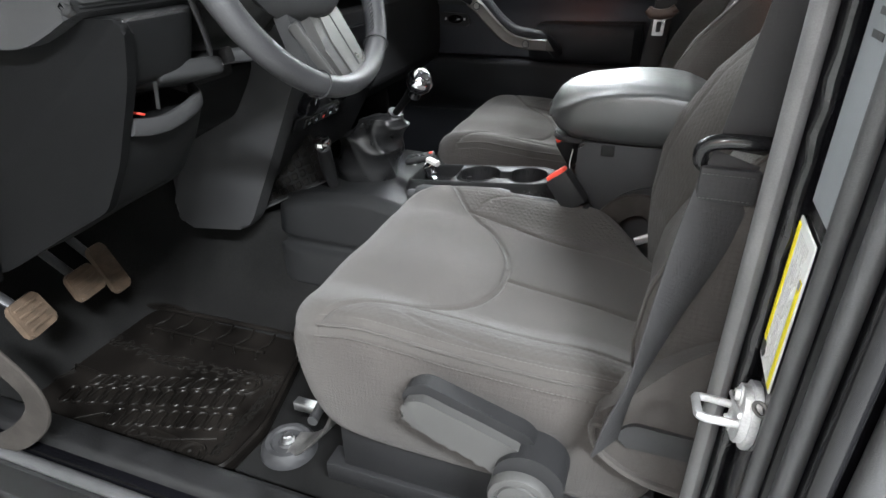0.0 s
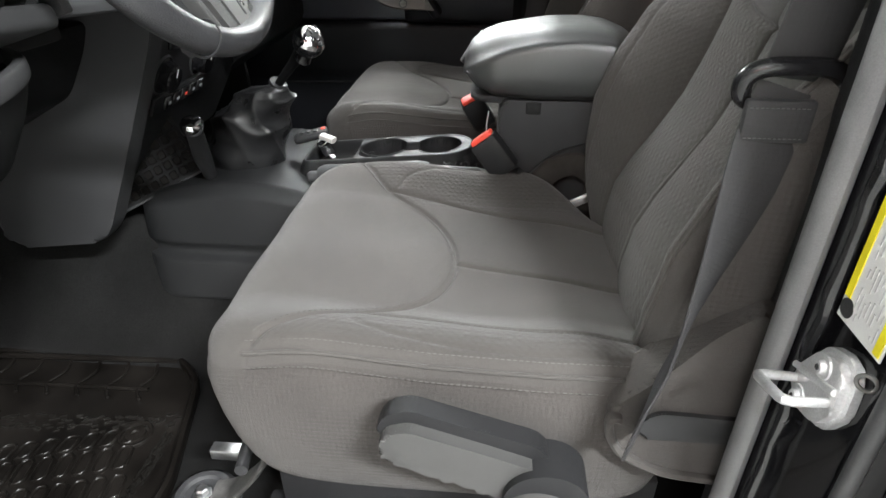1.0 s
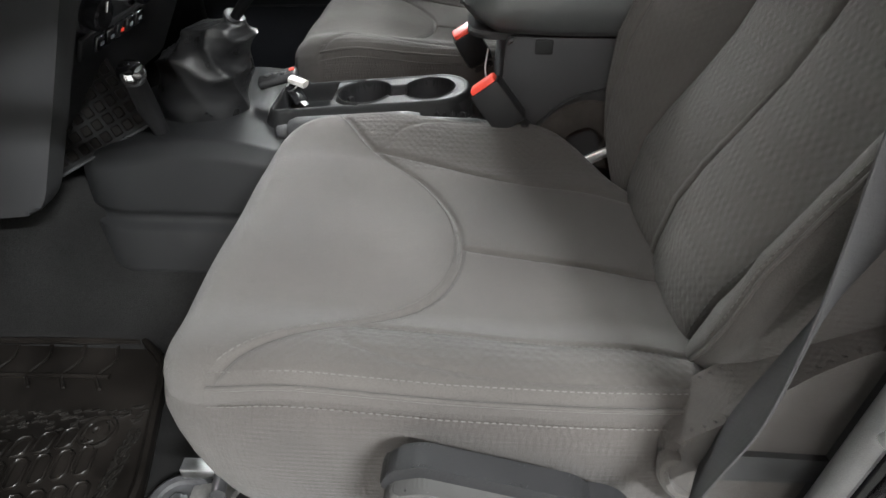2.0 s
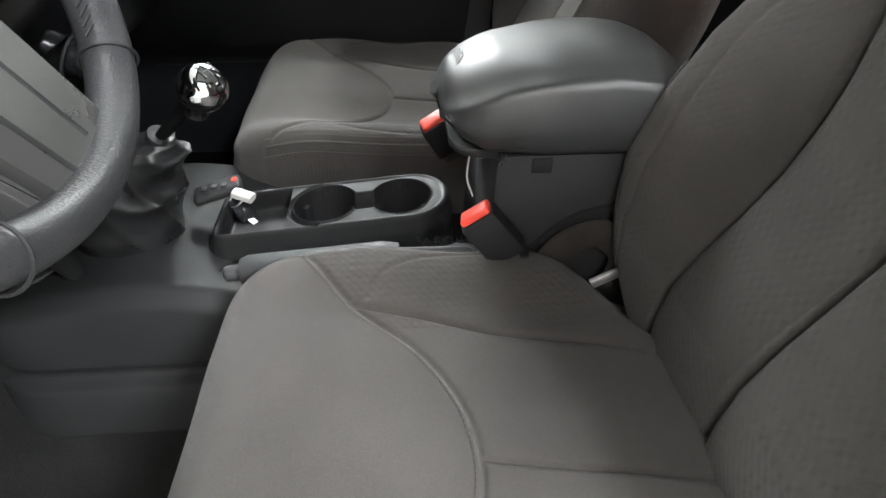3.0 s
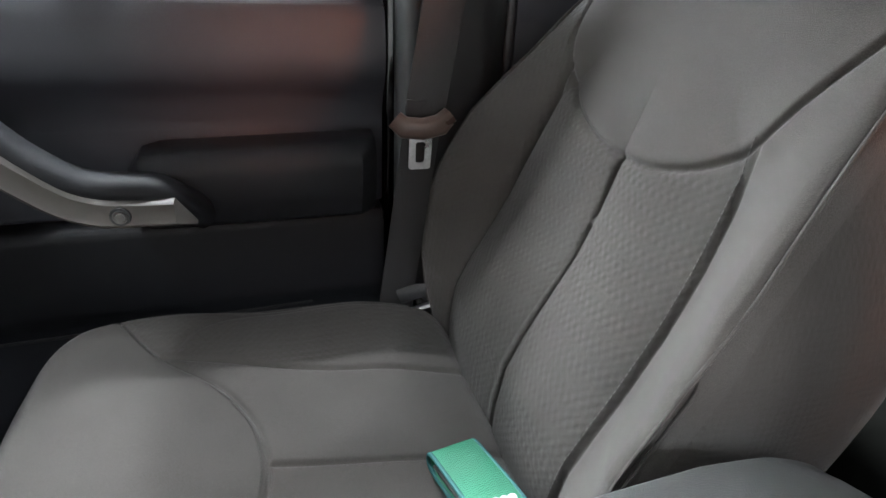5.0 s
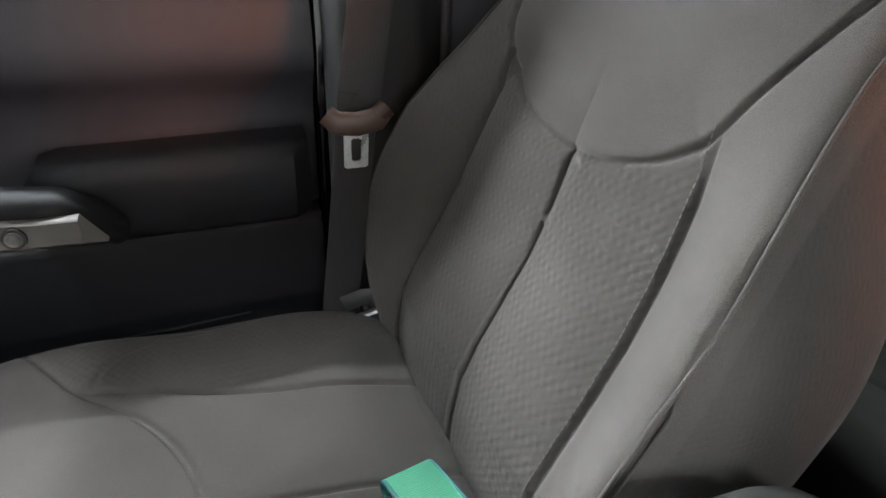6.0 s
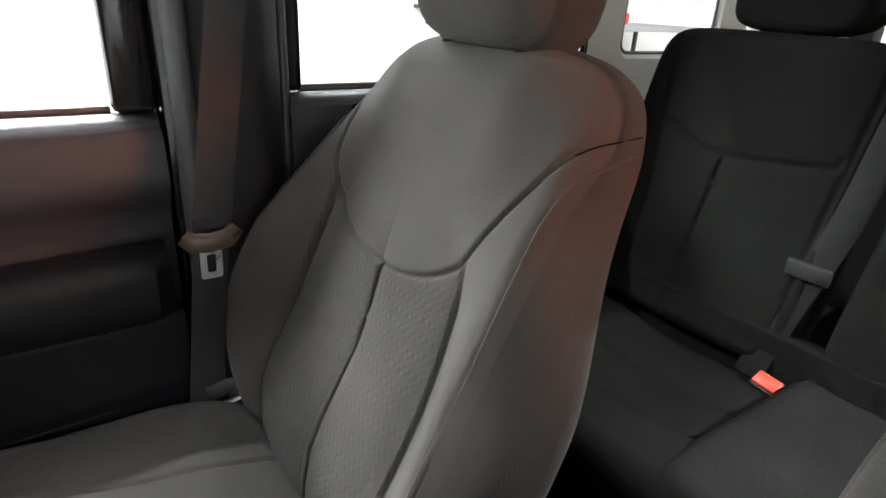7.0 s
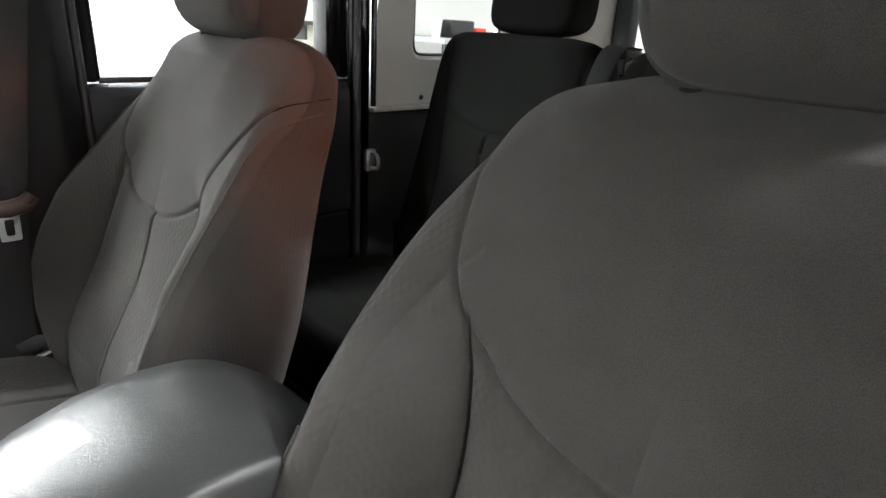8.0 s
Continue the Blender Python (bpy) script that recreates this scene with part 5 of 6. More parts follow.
def buckle(m, label, scale=1.0):
    b = thing("seat_belt_buckle", label, "buckle", "seat belt buckles", at=m)
    part("housing", box((-0.017 * scale, -0.026 * scale, -0.075 * scale), (0.017 * scale, 0.026 * scale, 0.0), 0.006), BLACK_PLASTIC, b)
    part("release_button", box((-0.0125 * scale, -0.021 * scale, -0.004), (0.0125 * scale, 0.0215 * scale, 0.006), 0.0035, 3), BUCKLE_RED, b, "bright red release button")
    part("slot", box((-0.0172 * scale, -0.018 * scale, -0.003), (-0.0135 * scale, 0.018 * scale, 0.0015), 0.0005, 1), GREY_PLASTIC, b)
    part("stem", box((-0.012, -0.018, -0.15), (0.012, 0.018, -0.07), 0.004), BLACK_PLASTIC, b)
    return b


def buckle_pose(p, up, wide):
    z = Vector(up).normalized()
    y = Vector(wide)
    y = (y - z * y.dot(z)).normalized()
    x = y.cross(z)
    m = Matrix((x, y, z)).transposed().to_4x4()
    return Matrix.Translation(p) @ m


buckle(buckle_pose((-0.082, -0.155, 0.424), (-0.62, 0.10, 0.78), (0.75, -0.1, 0.55)), "black seat belt buckle with red button beside the driver seat", 0.86)
buckle(buckle_pose((-0.112, 0.097, 0.412), (-0.45, -0.30, 0.84), (0.8, 0.1, 0.50)), "black seat belt buckle with red button beside the passenger seat", 0.86)
buckle(buckle_pose((0.80, 0.165, 0.352), (-0.5, 0.0, 0.8), (0.1, 1, 0)), "black rear seat buckle with red button on the bench")

# ---------------------------------------------------------------- front belts
pb = thing("passenger_seat_belt", "dark grey seat belt hanging by the passenger pillar", "seat belt", "seat belts")
part("webbing", strap([(0.140, 0.624, 1.23), (0.120, 0.611, 1.07), (0.085, 0.592, 0.86), (0.040, 0.566, 0.617)], 0.048, (1, -0.12, 0.06)), WEBBING, pb)
part("webbing", strap([(0.042, 0.568, 0.632), (0.022, 0.572, 0.46), (0.006, 0.575, 0.32), (-0.004, 0.58, 0.12), (-0.004, 0.58, 0.03)], 0.048, (1, 0.1, 0.06)), WEBBING, pb)
part("tongue_grip", sweep([(0.002, 0.558, 0.614), (0.012, 0.553, 0.605), (0.034, 0.551, 0.603), (0.056, 0.549, 0.608), (0.068, 0.552, 0.619)], [0.007, 0.009, 0.0095, 0.009, 0.007], [0.011, 0.013, 0.013, 0.013, 0.011], n=14, up=(0, 0, 1), power=2.8), TONGUE_PLASTIC, pb, "brown-grey plastic belt tongue grip")
b = ring_loft([[(x, 0.551, z) for x, z in round_poly([(0.019, 0.597), (0.018, 0.553), (0.045, 0.553), (0.047, 0.597)], 0.004)], [(x, 0.5535, z) for x, z in round_poly([(0.019, 0.597), (0.018, 0.553), (0.045, 0.553), (0.047, 0.597)], 0.004)],
               [(x, 0.5535, z) for x, z in round_poly([(0.0265, 0.587), (0.0265, 0.561), (0.0375, 0.561), (0.0385, 0.587)], 0.004)], [(x, 0.551, z) for x, z in round_poly([(0.0265, 0.587), (0.0265, 0.561), (0.0375, 0.561), (0.0385, 0.587)], 0.004)],
               [(x, 0.551, z) for x, z in round_poly([(0.019, 0.597), (0.018, 0.553), (0.045, 0.553), (0.047, 0.597)], 0.004)]], cap=False)
part("tongue_plate", b, STEEL, pb, "bright steel latch plate with a slot")
part("anchor_loop", sweep(smooth_path([(0.012, 0.57, 0.36), (0.045, 0.56, 0.372), (0.055, 0.555, 0.35), (0.03, 0.56, 0.33)], 4), 0.004, 0.012, n=8), DARK_STEEL, pb)
part("anchor_bracket", sweep([(0.02, 0.555, 0.345), (0.065, 0.545, 0.362)], 0.006, 0.003, n=8), STEEL, pb)

db = thing("driver_seat_belt", "dark grey seat belt with black guide loop by the pillar", "seat belt", "seat belts")
part("webbing", strap([(0.195, -0.608, 1.23), (0.182, -0.604, 1.06), (0.165, -0.600, 0.85), (0.136, -0.592, 0.630)], 0.047, (1, 0.1, 0.02)), WEBBING, db)
part("webbing", strap([(0.134, -0.596, 0.624), (0.125, -0.605, 0.595), (0.112, -0.621, 0.545), (0.098, -0.634, 0.49), (0.085, -0.642, 0.43), (0.072, -0.647, 0.38), (0.064, -0.650, 0.33)], 0.047, [(1, 0.05, 0), (1, 0.12, 0), (0.88, 0.45, 0.1), (0.65, 0.72, 0.2), (0.45, 0.85, 0.3), (0.45, 0.85, 0.35), (0.5, 0.8, 0.4)]), WEBBING, db)
loop = [(0.134 + 0.0320 * math.copysign(abs(math.cos(t)) ** 0.6, math.cos(t)), -0.596 - 0.004 * math.sin(t), 0.626 + 0.0140 * math.copysign(abs(math.sin(t)) ** 0.8, math.sin(t))) for t in np.linspace(0, 2 * math.pi, 40, endpoint=False)]
part("guide_loop", sweep(loop, 0.0065, 0.0075, n=12, up=(0, 1, 0), closed=True), GLOSS_BLACK, db, "glossy black plastic guide loop")
part("folded_end", box((0.103, -0.611, 0.590), (0.149, -0.602, 0.620), 0.003), WEBBING, db)
for z in (0.594, 0.615):
    tagged(part("stitching", stitches([(0.105 + 0.0020 * k, -0.6116, z) for k in range(21)], 0.0022, 0.0011, 0.0005), BELT_THREAD, db), kind="stuff")
inner = thing("inner_belt_anchor", "black fabric loop with steel bracket at the seat's inner hinge", "belt anchor")
part("fabric_loop", sweep(smooth_path([(0.0, -0.150, 0.335), (0.03, -0.145, 0.372), (0.07, -0.142, 0.380), (0.10, -0.150, 0.355), (0.09, -0.158, 0.31)], 5), 0.020, 0.006, n=10, up=(0, 1, 0), power=3), CHECK_STRAP, inner)
part("bracket", sweep([(0.060, -0.164, 0.322), (0.092, -0.162, 0.338)], 0.0035, 0.007, n=10, power=4), ZINC, inner, "bright steel bracket")

# ---------------------------------------------------------------- centre console
Y0 = -0.015
con = thing("centre_console", "dark grey plastic centre console with tray and cup holders", "console")


def console_top():
    """Top face of the console with a coin tray, two cup holders and the gear lever's plate."""
    x0, x1, nx_, ny_ = -0.60, -0.095, 340, 110
    xs = np.linspace(x0, x1, nx_ + 1)
    ys = np.linspace(-1, 1, ny_ + 1)
    X, V = np.meshgrid(xs, ys, indexing="ij")
    half = 0.098 - 0.034 * sstep(X, -0.43, -0.30)
    end = np.sqrt(np.clip(1 - (np.clip(X - (x1 - 0.055), 0, 0.055) / 0.0552) ** 2, 0, 1))
    half = 0.012 + (half - 0.012) * end
    Y = V * half
    rim = 0.341 + 0.085 * (X + 0.41)
    plate = 0.318 + 0.04 * (X + 0.41)
    dx = np.maximum(np.maximum(-0.405 - X, X + 0.10), 0)
    # rounded tray body that stands above the lever plate and the flanks
    px, py = X + 0.2525, np.abs(Y)
    r_end = np.where(px < 0, 0.020, 0.050)
    qx, qy = np.abs(px) - 0.1525 + r_end, py - 0.0535 + r_end
    S = np.hypot(np.maximum(qx, 0), np.maximum(qy, 0)) + np.minimum(np.maximum(qx, qy), 0) - r_end
    wall = rim - 0.0035 - 2.4 * np.maximum(S, 0)
    low_z = plate - 0.09 * sstep(X, -0.41, -0.33) * sstep(py, 0.045, 0.075)
    lip = np.clip((S + 0.005) / 0.005, 0, 1)
    Z = np.where(S > 0, np.maximum(wall, low_z), rim - 0.0035 * lip ** 2)
    Z = Z - 0.0016 * sstep(-S, 0.0055, 0.0085)

    def cut(d, depth, w=0.0035):
        return -depth * sstep(-d, -w, w)

    tray = np.maximum(np.abs(X + 0.354) - 0.040, np.abs(Y) - 0.0435)
    tray = np.maximum(tray, -(np.hypot(X + 0.262, Y) - 0.052))
    c1 = np.hypot(X + 0.262, Y) - 0.0388
    c2 = np.hypot(X + 0.163, Y) - 0.0372
    slot = np.maximum(np.abs(X + 0.212) - 0.03, np.abs(Y) - 0.017)
    ring = np.abs(np.hypot(X + 0.262, Y) - 0.0475) - 0.002
    ring = np.maximum(ring, X + 0.268)
    Z = Z + 0.0022 * sstep(-np.abs(c1 - 0.0035), -0.0028, -0.0008) + 0.0016 * sstep(-np.abs(c2 - 0.003), -0.0026, -0.0008)
    cut_all = np.minimum.reduce([cut(tray, 0.026), cut(c1, 0.075), cut(c2, 0.075), cut(slot, 0.030), cut(ring, 0.006, 0.0015)])
    Z = Z + cut_all
    edge = sstep(np.abs(V), 0.93, 1.0)
    Z = Z - 0.010 * edge * edge
    b = bmesh.new()
    g = [[b.verts.new((X[i, j], Y[i, j] + Y0, Z[i, j])) for j in range(ny_ + 1)] for i in range(nx_ + 1)]
    for i in range(nx_):
        for j in range(ny_):
            b.faces.new((g[i][j], g[i + 1][j], g[i + 1][j + 1], g[i][j + 1]))
    # skirts down the sides and round the end
    border = [g[i][0] for i in range(nx_ + 1)] + [g[nx_][j] for j in range(1, ny_ + 1)] + [g[i][ny_] for i in range(nx_ - 1, -1, -1)]
    low = []
    for k, v in enumerate(border):
        s = -1 if v.co.y < Y0 else 1
        low.append(b.verts.new((v.co.x + (0.004 if v.co.x > -0.12 else 0), v.co.y + s * 0.034, 0.150)))
    for k in range(len(border) - 1):
        b.faces.new((border[k], border[k + 1], low[k + 1], low[k])).material_index = 1
    b.faces.ensure_lookup_table()
    for f in b.faces:
        c = f.calc_center_median()
        if c.x < -0.418:
            f.material_index = 1
        if c.z < 0.341 + 0.085 * (c.x + 0.41) - 0.010 and c.x > -0.31 and abs(c.y - Y0) < 0.045 and c.z > 0.21:
            f.material_index = 1
    return b


part("tray", console_top(), [TRAY_PLASTIC, BLACK_PLASTIC], con, "dark grey tray with two black cup holders", sharp=50)
for cx_ in (-0.262, -0.163):
    for a in (0.4, 2.5, 4.6):
        part("cup_grip", box((-0.004, -0.006, -0.02), (0.004, 0.006, 0.02), 0.003, m=pose(cx_ + 0.036 * math.cos(a), Y0 + 0.036 * math.sin(a), 0.315, 0, 0, math.degrees(a))), BLACK_PLASTIC, con)
part("lever_plate", prism(round_poly([(-0.625, -0.115), (-0.43, -0.112), (-0.40, -0.085), (-0.40, 0.085), (-0.43, 0.10), (-0.625, 0.10)], 0.02), "z", 0.255, 0.316, 0.006, 2), TUNNEL_PLASTIC, con)
skirt_sec = []
for i in range(24):
    t = i / 23
    x = -0.70 + 0.58 * t
    zt = 0.332 - 0.06 * float(sstep(np.array(t), 0.35, 0.9)) - 0.05 * (1 - t) ** 6
    k_end = math.sqrt(max(0.0, 1 - (1 - min(1.0, t / 0.16)) ** 2))
    skirt_sec.append([(x, y if y > -0.10 else -0.10 + (y + 0.10) * k_end, z) for y, z in round_poly([(-0.135, zt), (-0.155, zt - 0.02), (-0.166, 0.222), (-0.160, 0.212), (-0.162, 0.202), (-0.180, 0.194), (-0.194, 0.140), (-0.198, 0.126), (0.18, 0.10), (0.15, zt)], 0.006, 2)])
part("tunnel_skirt", ring_loft(skirt_sec), TUNNEL_PLASTIC, con, "moulded dark plastic tunnel cover")
# Black bar painted as the shade of a slot.
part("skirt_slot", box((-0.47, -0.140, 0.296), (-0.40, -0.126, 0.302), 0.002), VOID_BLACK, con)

boxc = thing("armrest_box", "grey console box with padded black vinyl armrest lid", "armrest")
b = prism(round_poly([(-0.07, 0.10), (-0.055, 0.474), (0.19, 0.474), (0.20, 0.10)], 0.012), "y", Y0 - 0.105, Y0 + 0.105, 0.006, 2)
part("bin", b, STACK_PLASTIC, boxc, "dark grey plastic storage bin")
part("kick_panel", prism(round_poly([(-0.058, 0.10), (-0.045, 0.31), (0.03, 0.395), (0.10, 0.415), (0.20, 0.418), (0.20, 0.10)], 0.03, 6), "y", Y0 - 0.112, Y0 + 0.112, 0.003, 2), DASH_PLASTIC, boxc)
# Black block painted as the shade of a notch in the bin.
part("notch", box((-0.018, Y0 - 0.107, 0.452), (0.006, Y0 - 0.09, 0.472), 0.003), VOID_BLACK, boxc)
LID_Y = -0.034
lid_sec = []
for i in range(44):
    t = i / 43
    x = -0.116 + 0.314 * (0.5 - 0.5 * math.cos(math.pi * t))

    def at(xs, vs):
        return float(np.interp(x, xs, vs))

    crease = at([-0.116, -0.095, -0.05, 0.0, 0.06, 0.10, 0.13, 0.15, 0.175, 0.198], [0.515, 0.528, 0.549, 0.560, 0.564, 0.560, 0.549, 0.536, 0.517, 0.497])
    top_ = at([-0.116, -0.105, -0.085, -0.06, 0.02, 0.07, 0.10, 0.13, 0.15, 0.175, 0.198], [0.527, 0.546, 0.560, 0.569, 0.580, 0.580, 0.576, 0.565, 0.551, 0.531, 0.504])
    bot = at([-0.116, -0.095, -0.065, 0.0, 0.198], [0.506, 0.490, 0.478, 0.477, 0.478])
    w = at([-0.116, -0.110, -0.095, -0.07, 0.0, 0.12, 0.17, 0.198], [0.036, 0.052, 0.068, 0.080, 0.089, 0.090, 0.084, 0.068])
    half = [(0.0, bot), (w * 0.6, bot), (w + 0.002, bot + 0.001), (w + 0.010, bot + 0.010), (w + 0.0125, bot + 0.45 * (crease - bot)), (w + 0.0095, crease - 0.012), (w + 0.0070, crease - 0.0045), (w + 0.0035, crease - 0.0006), (w - 0.003, crease + 0.0010)]
    for k in range(1, 9):
        u = k / 8
        half.append(((w - 0.004) * (1 - u), crease + 0.002 + (top_ - crease - 0.002) * (1 - (1 - u) ** 3.0)))
    ring = [(x, LID_Y + y, z) for y, z in half] + [(x, LID_Y - y, z) for y, z in half[-2:0:-1]]
    lid_sec.append(ring)
lid = part("lid", ring_loft(lid_sec), ARM_VINYL, boxc, "padded black vinyl armrest lid", sharp=80)
hd = axis_to((-0.1030, LID_Y + 0.002, 0.5345), (-0.80, 0.0, 0.60))
b = prism(round_poly([(-0.026, -0.029), (0.026, -0.029), (0.026, 0.029), (-0.026, 0.029)], 0.020, 6), "z", -0.008, 0.005, 0.004, 3)
bmesh.ops.transform(b, matrix=hd, verts=b.verts)
part("latch_tab", b, ARM_VINYL, lid)
# Black disc painted as the shade in the latch hole.
part("latch_recess", lathe([(0.0, 0.0052), (0.0075, 0.0052), (0.0085, 0.0045)], hd @ pose(0.006, 0, 0) @ Matrix.Diagonal((1, 0.8, 1, 1)), 24), VOID_BLACK, lid)
part("latch_lip", lathe([(0.008, 0.0045), (0.0095, 0.0068), (0.0125, 0.0062), (0.014, 0.0045)], hd @ pose(0.006, 0, 0) @ Matrix.Diagonal((1, 0.8, 1, 1)), 24), ARM_VINYL, lid)
part("lid_rim", prism(round_poly([(-0.105, Y0 - 0.09), (0.19, Y0 - 0.107), (0.19, Y0 + 0.107), (-0.105, Y0 + 0.09)], 0.03), "z", 0.466, 0.476, 0.003, 1), BLACK_PLASTIC, boxc)

# gear lever and transfer lever
gear = thing("gear_lever", "manual gear lever with chrome ball knob and leather gaiter", "gear lever")
g_ring = []
tip_c = Vector((-0.432, -0.046, 0.472))
G_Z = [0.316, 0.345, 0.385, 0.415, 0.440, 0.455, 0.464, 0.470]
G_X = [-0.518, -0.517, -0.509, -0.496, -0.478, -0.462, -0.448, -0.434]
G_RX = [0.070, 0.073, 0.073, 0.069, 0.061, 0.050, 0.035, 0.016]
G_RY = [0.058, 0.062, 0.062, 0.059, 0.052, 0.043, 0.031, 0.016]
for i in range(54):
    z = 0.316 + 0.154 * (1 - (1 - i / 53) ** 1.6)
    t = i / 53
    cx_, rx, ry = (float(np.interp(z, G_Z, q)) for q in (G_X, G_RX, G_RY))
    cy_ = -0.020 - 0.026 * t ** 1.5
    slack = math.sin(math.pi * min(1, t * 1.03)) ** 0.7
    ring = []
    for j in range(96):
        a = 2 * math.pi * j / 96
        # long diagonal creases with tight crests, and a few horizontal sags
        u = 5 * a + 10 * t + 1.6 * math.sin(2 * a + 5 * t)
        v = 17 * t + 1.8 * math.sin(a + 0.8) + 0.9 * math.sin(3 * a - 4 * t)
        fold = 0.0060 * (1 - 2 * abs(math.sin(u / 2)) ** 0.7) + 0.0075 * (1 - 2 * abs(math.sin(v / 2)) ** 0.8)
        f = 1 + fold * slack / max(rx, 0.02)
        ring.append(Vector((cx_ + rx * f * math.cos(a), cy_ + ry * f * math.sin(a), z + 0.4 * fold * slack)))
    g_ring.append(ring)
part("gaiter", ring_loft(g_ring), BOOT_LEATHER, gear, "wrinkled black leather gaiter", sharp=80)
part("collar", lathe([(0.013, -0.006), (0.0155, -0.002), (0.0150, 0.003), (0.0115, 0.003)], axis_to(tip_c, (0.5, -0.2, 0.75)), 24), BLACK_PLASTIC, gear)
kc = Vector((-0.353, -0.103, 0.552))
# Stalk takes the shade-darkened plastic so that it stays dark.
part("stalk", sweep([tip_c, tip_c.lerp(kc, 0.5), kc], [0.0065, 0.008, 0.014], n=14), SHADED_PLASTIC, gear)
ka = Vector((0.45, -0.25, 0.85)).normalized()
kp = [(0.0240 * math.sin(a), -0.0240 * math.cos(a)) for a in np.linspace(0.45, math.pi * 0.55, 12)]
part("knob_body", lathe([(0.012, -0.034)] + kp, axis_to(kc, ka), 40), GLOSS_BLACK, gear, "glossy black lower half of the knob")
kp2 = [(0.0247 * math.sin(a), -0.0247 * math.cos(a)) for a in np.linspace(math.pi * 0.52, math.pi, 16)]
part("knob_cap", lathe(kp2, axis_to(kc, ka), 40), CHROME, gear, "polished chrome knob cap")
mm = axis_to(kc + ka * 0.0243, ka)
b = bmesh.new()
for k in range(3):
    box((-0.009 + 0.008 * k, -0.007, 0), (-0.0075 + 0.008 * k, 0.007, 0.0008), bm=b, m=mm)
box((-0.009, -0.0007, 0), (0.0085, 0.0007, 0.0008), bm=b, m=mm)
part("shift_pattern", b, DARK_STEEL, gear, "engraved shift pattern")

tr = thing("transfer_lever", "short transfer case lever with chrome capped knob", "gear lever")
part("lever", sweep([(-0.556, -0.100, 0.314), (-0.550, -0.128, 0.372), (-0.542, -0.151, 0.424)], [0.010, 0.0150, 0.0135], n=18, up=(0, 1, 0)), BLACK_PLASTIC, tr)
part("cap", lathe([(0.0160, -0.003), (0.0185, 0.004), (0.0180, 0.010), (0.015, 0.016), (0.008, 0.019), (0, 0.0195)], axis_to((-0.5405, -0.155, 0.428), (0.15, -0.35, 0.90)), 28), CHROME, tr, "chrome knob cap")

# handbrake
hb = thing("handbrake", "grey plastic handbrake lever lying beside the console", "handbrake")
part("grip", sweep([(-0.347, -0.144, 0.348), (-0.338, -0.144, 0.349), (-0.25, -0.144, 0.355), (-0.185, -0.144, 0.361), (-0.166, -0.144, 0.363)], [0.015, 0.0180, 0.0185, 0.018, 0.014], n=18, power=2.6), GREY_PLASTIC, hb)
part("button", lathe([(0.009, 0), (0.010, 0.006), (0.009, 0.016), (0.006, 0.019), (0, 0.02)], axis_to((-0.349, -0.144, 0.348), (-1, 0, -0.08)), 20), GREY_PLASTIC, hb)
part("shaft", sweep([(-0.175, -0.148, 0.367), (-0.09, -0.146, 0.365), (-0.04, -0.145, 0.33)], [0.009, 0.008, 0.012], n=12), DARK_STEEL, hb)
part("boot", sweep([(-0.15, -0.145, 0.345), (-0.10, -0.145, 0.355), (-0.05, -0.145, 0.345), (-0.02, -0.145, 0.31)], [0.012, 0.024, 0.026, 0.018], [0.012, 0.016, 0.02, 0.02], n=14), BLACK_PLASTIC, hb)
b = bmesh.new()
rng = random.Random(4)
for k in range(150):
    x = -0.145 + 0.1 * rng.random()
    y = -0.128 + 0.012 * rng.random()
    z0 = 0.362 + 0.012 * rng.random()
    sweep([(x, y, z0 - 0.03), (x + 0.004 * (rng.random() - 0.5), y - 0.006, z0)], 0.0006, n=4, bm=b)
tagged(part("brush_strip", b, BLACK_PLASTIC, hb), kind="stuff")
part("white_wire", sweep(smooth_path([(-0.075, -0.035, 0.43), (-0.078, -0.04, 0.40), (-0.070, -0.045, 0.375)], 6), 0.0012, n=6, up=(0, 1, 0)), LOGO_WHITE, con, "thin white wire")

# keys in the tray
keys = thing("key_fob", "black remote key with keyring lying in the coin tray", "key")
part("fob", box((-0.032, -0.016, -0.007), (0.032, 0.016, 0.007), 0.006, 3, m=pose(-0.405, 0.012, 0.362, 4, -12, 12)), BLACK_PLASTIC, keys)
part("panic_button", lathe([(0, 0.002), (0.004, 0.0015), (0.0045, 0)], pose(-0.383, 0.018, 0.374, 4, -12, 12), 16), BUCKLE_RED, keys)
for k in range(3):
    part("fob_button", box((-0.425 + 0.013 * k, 0.005, 0.3655 + 0.002 * k), (-0.417 + 0.013 * k, 0.014, 0.369 + 0.002 * k), 0.001, 1), GREY_PLASTIC, keys)
part("tag", sweep([(-0.381, -0.001, 0.366), (-0.356, -0.010, 0.361)], 0.0085, 0.0055, n=12, power=3), TAG_PLASTIC, keys, "pale grey plastic key tag")
part("key_head", box((-0.020, -0.011, -0.003), (0.020, 0.011, 0.003), 0.003, m=pose(-0.372, -0.012, 0.346, 20, 25, -50)), GLOSS_BLACK, keys)
part("key_blade", box((0.0, -0.004, -0.001), (0.018, 0.004, 0.001), 0.0005, 1, m=pose(-0.366, -0.020, 0.342, 10, 20, -40)), STEEL, keys)
ringp = [(-0.378 + 0.011 * math.cos(t), -0.004 + 0.008 * math.sin(t), 0.358 + 0.009 * math.sin(t + 0.8)) for t in np.linspace(0, 2 * math.pi, 24, endpoint=False)]
part("key_ring", sweep(ringp, 0.0011, n=6, closed=True), STEEL, keys)

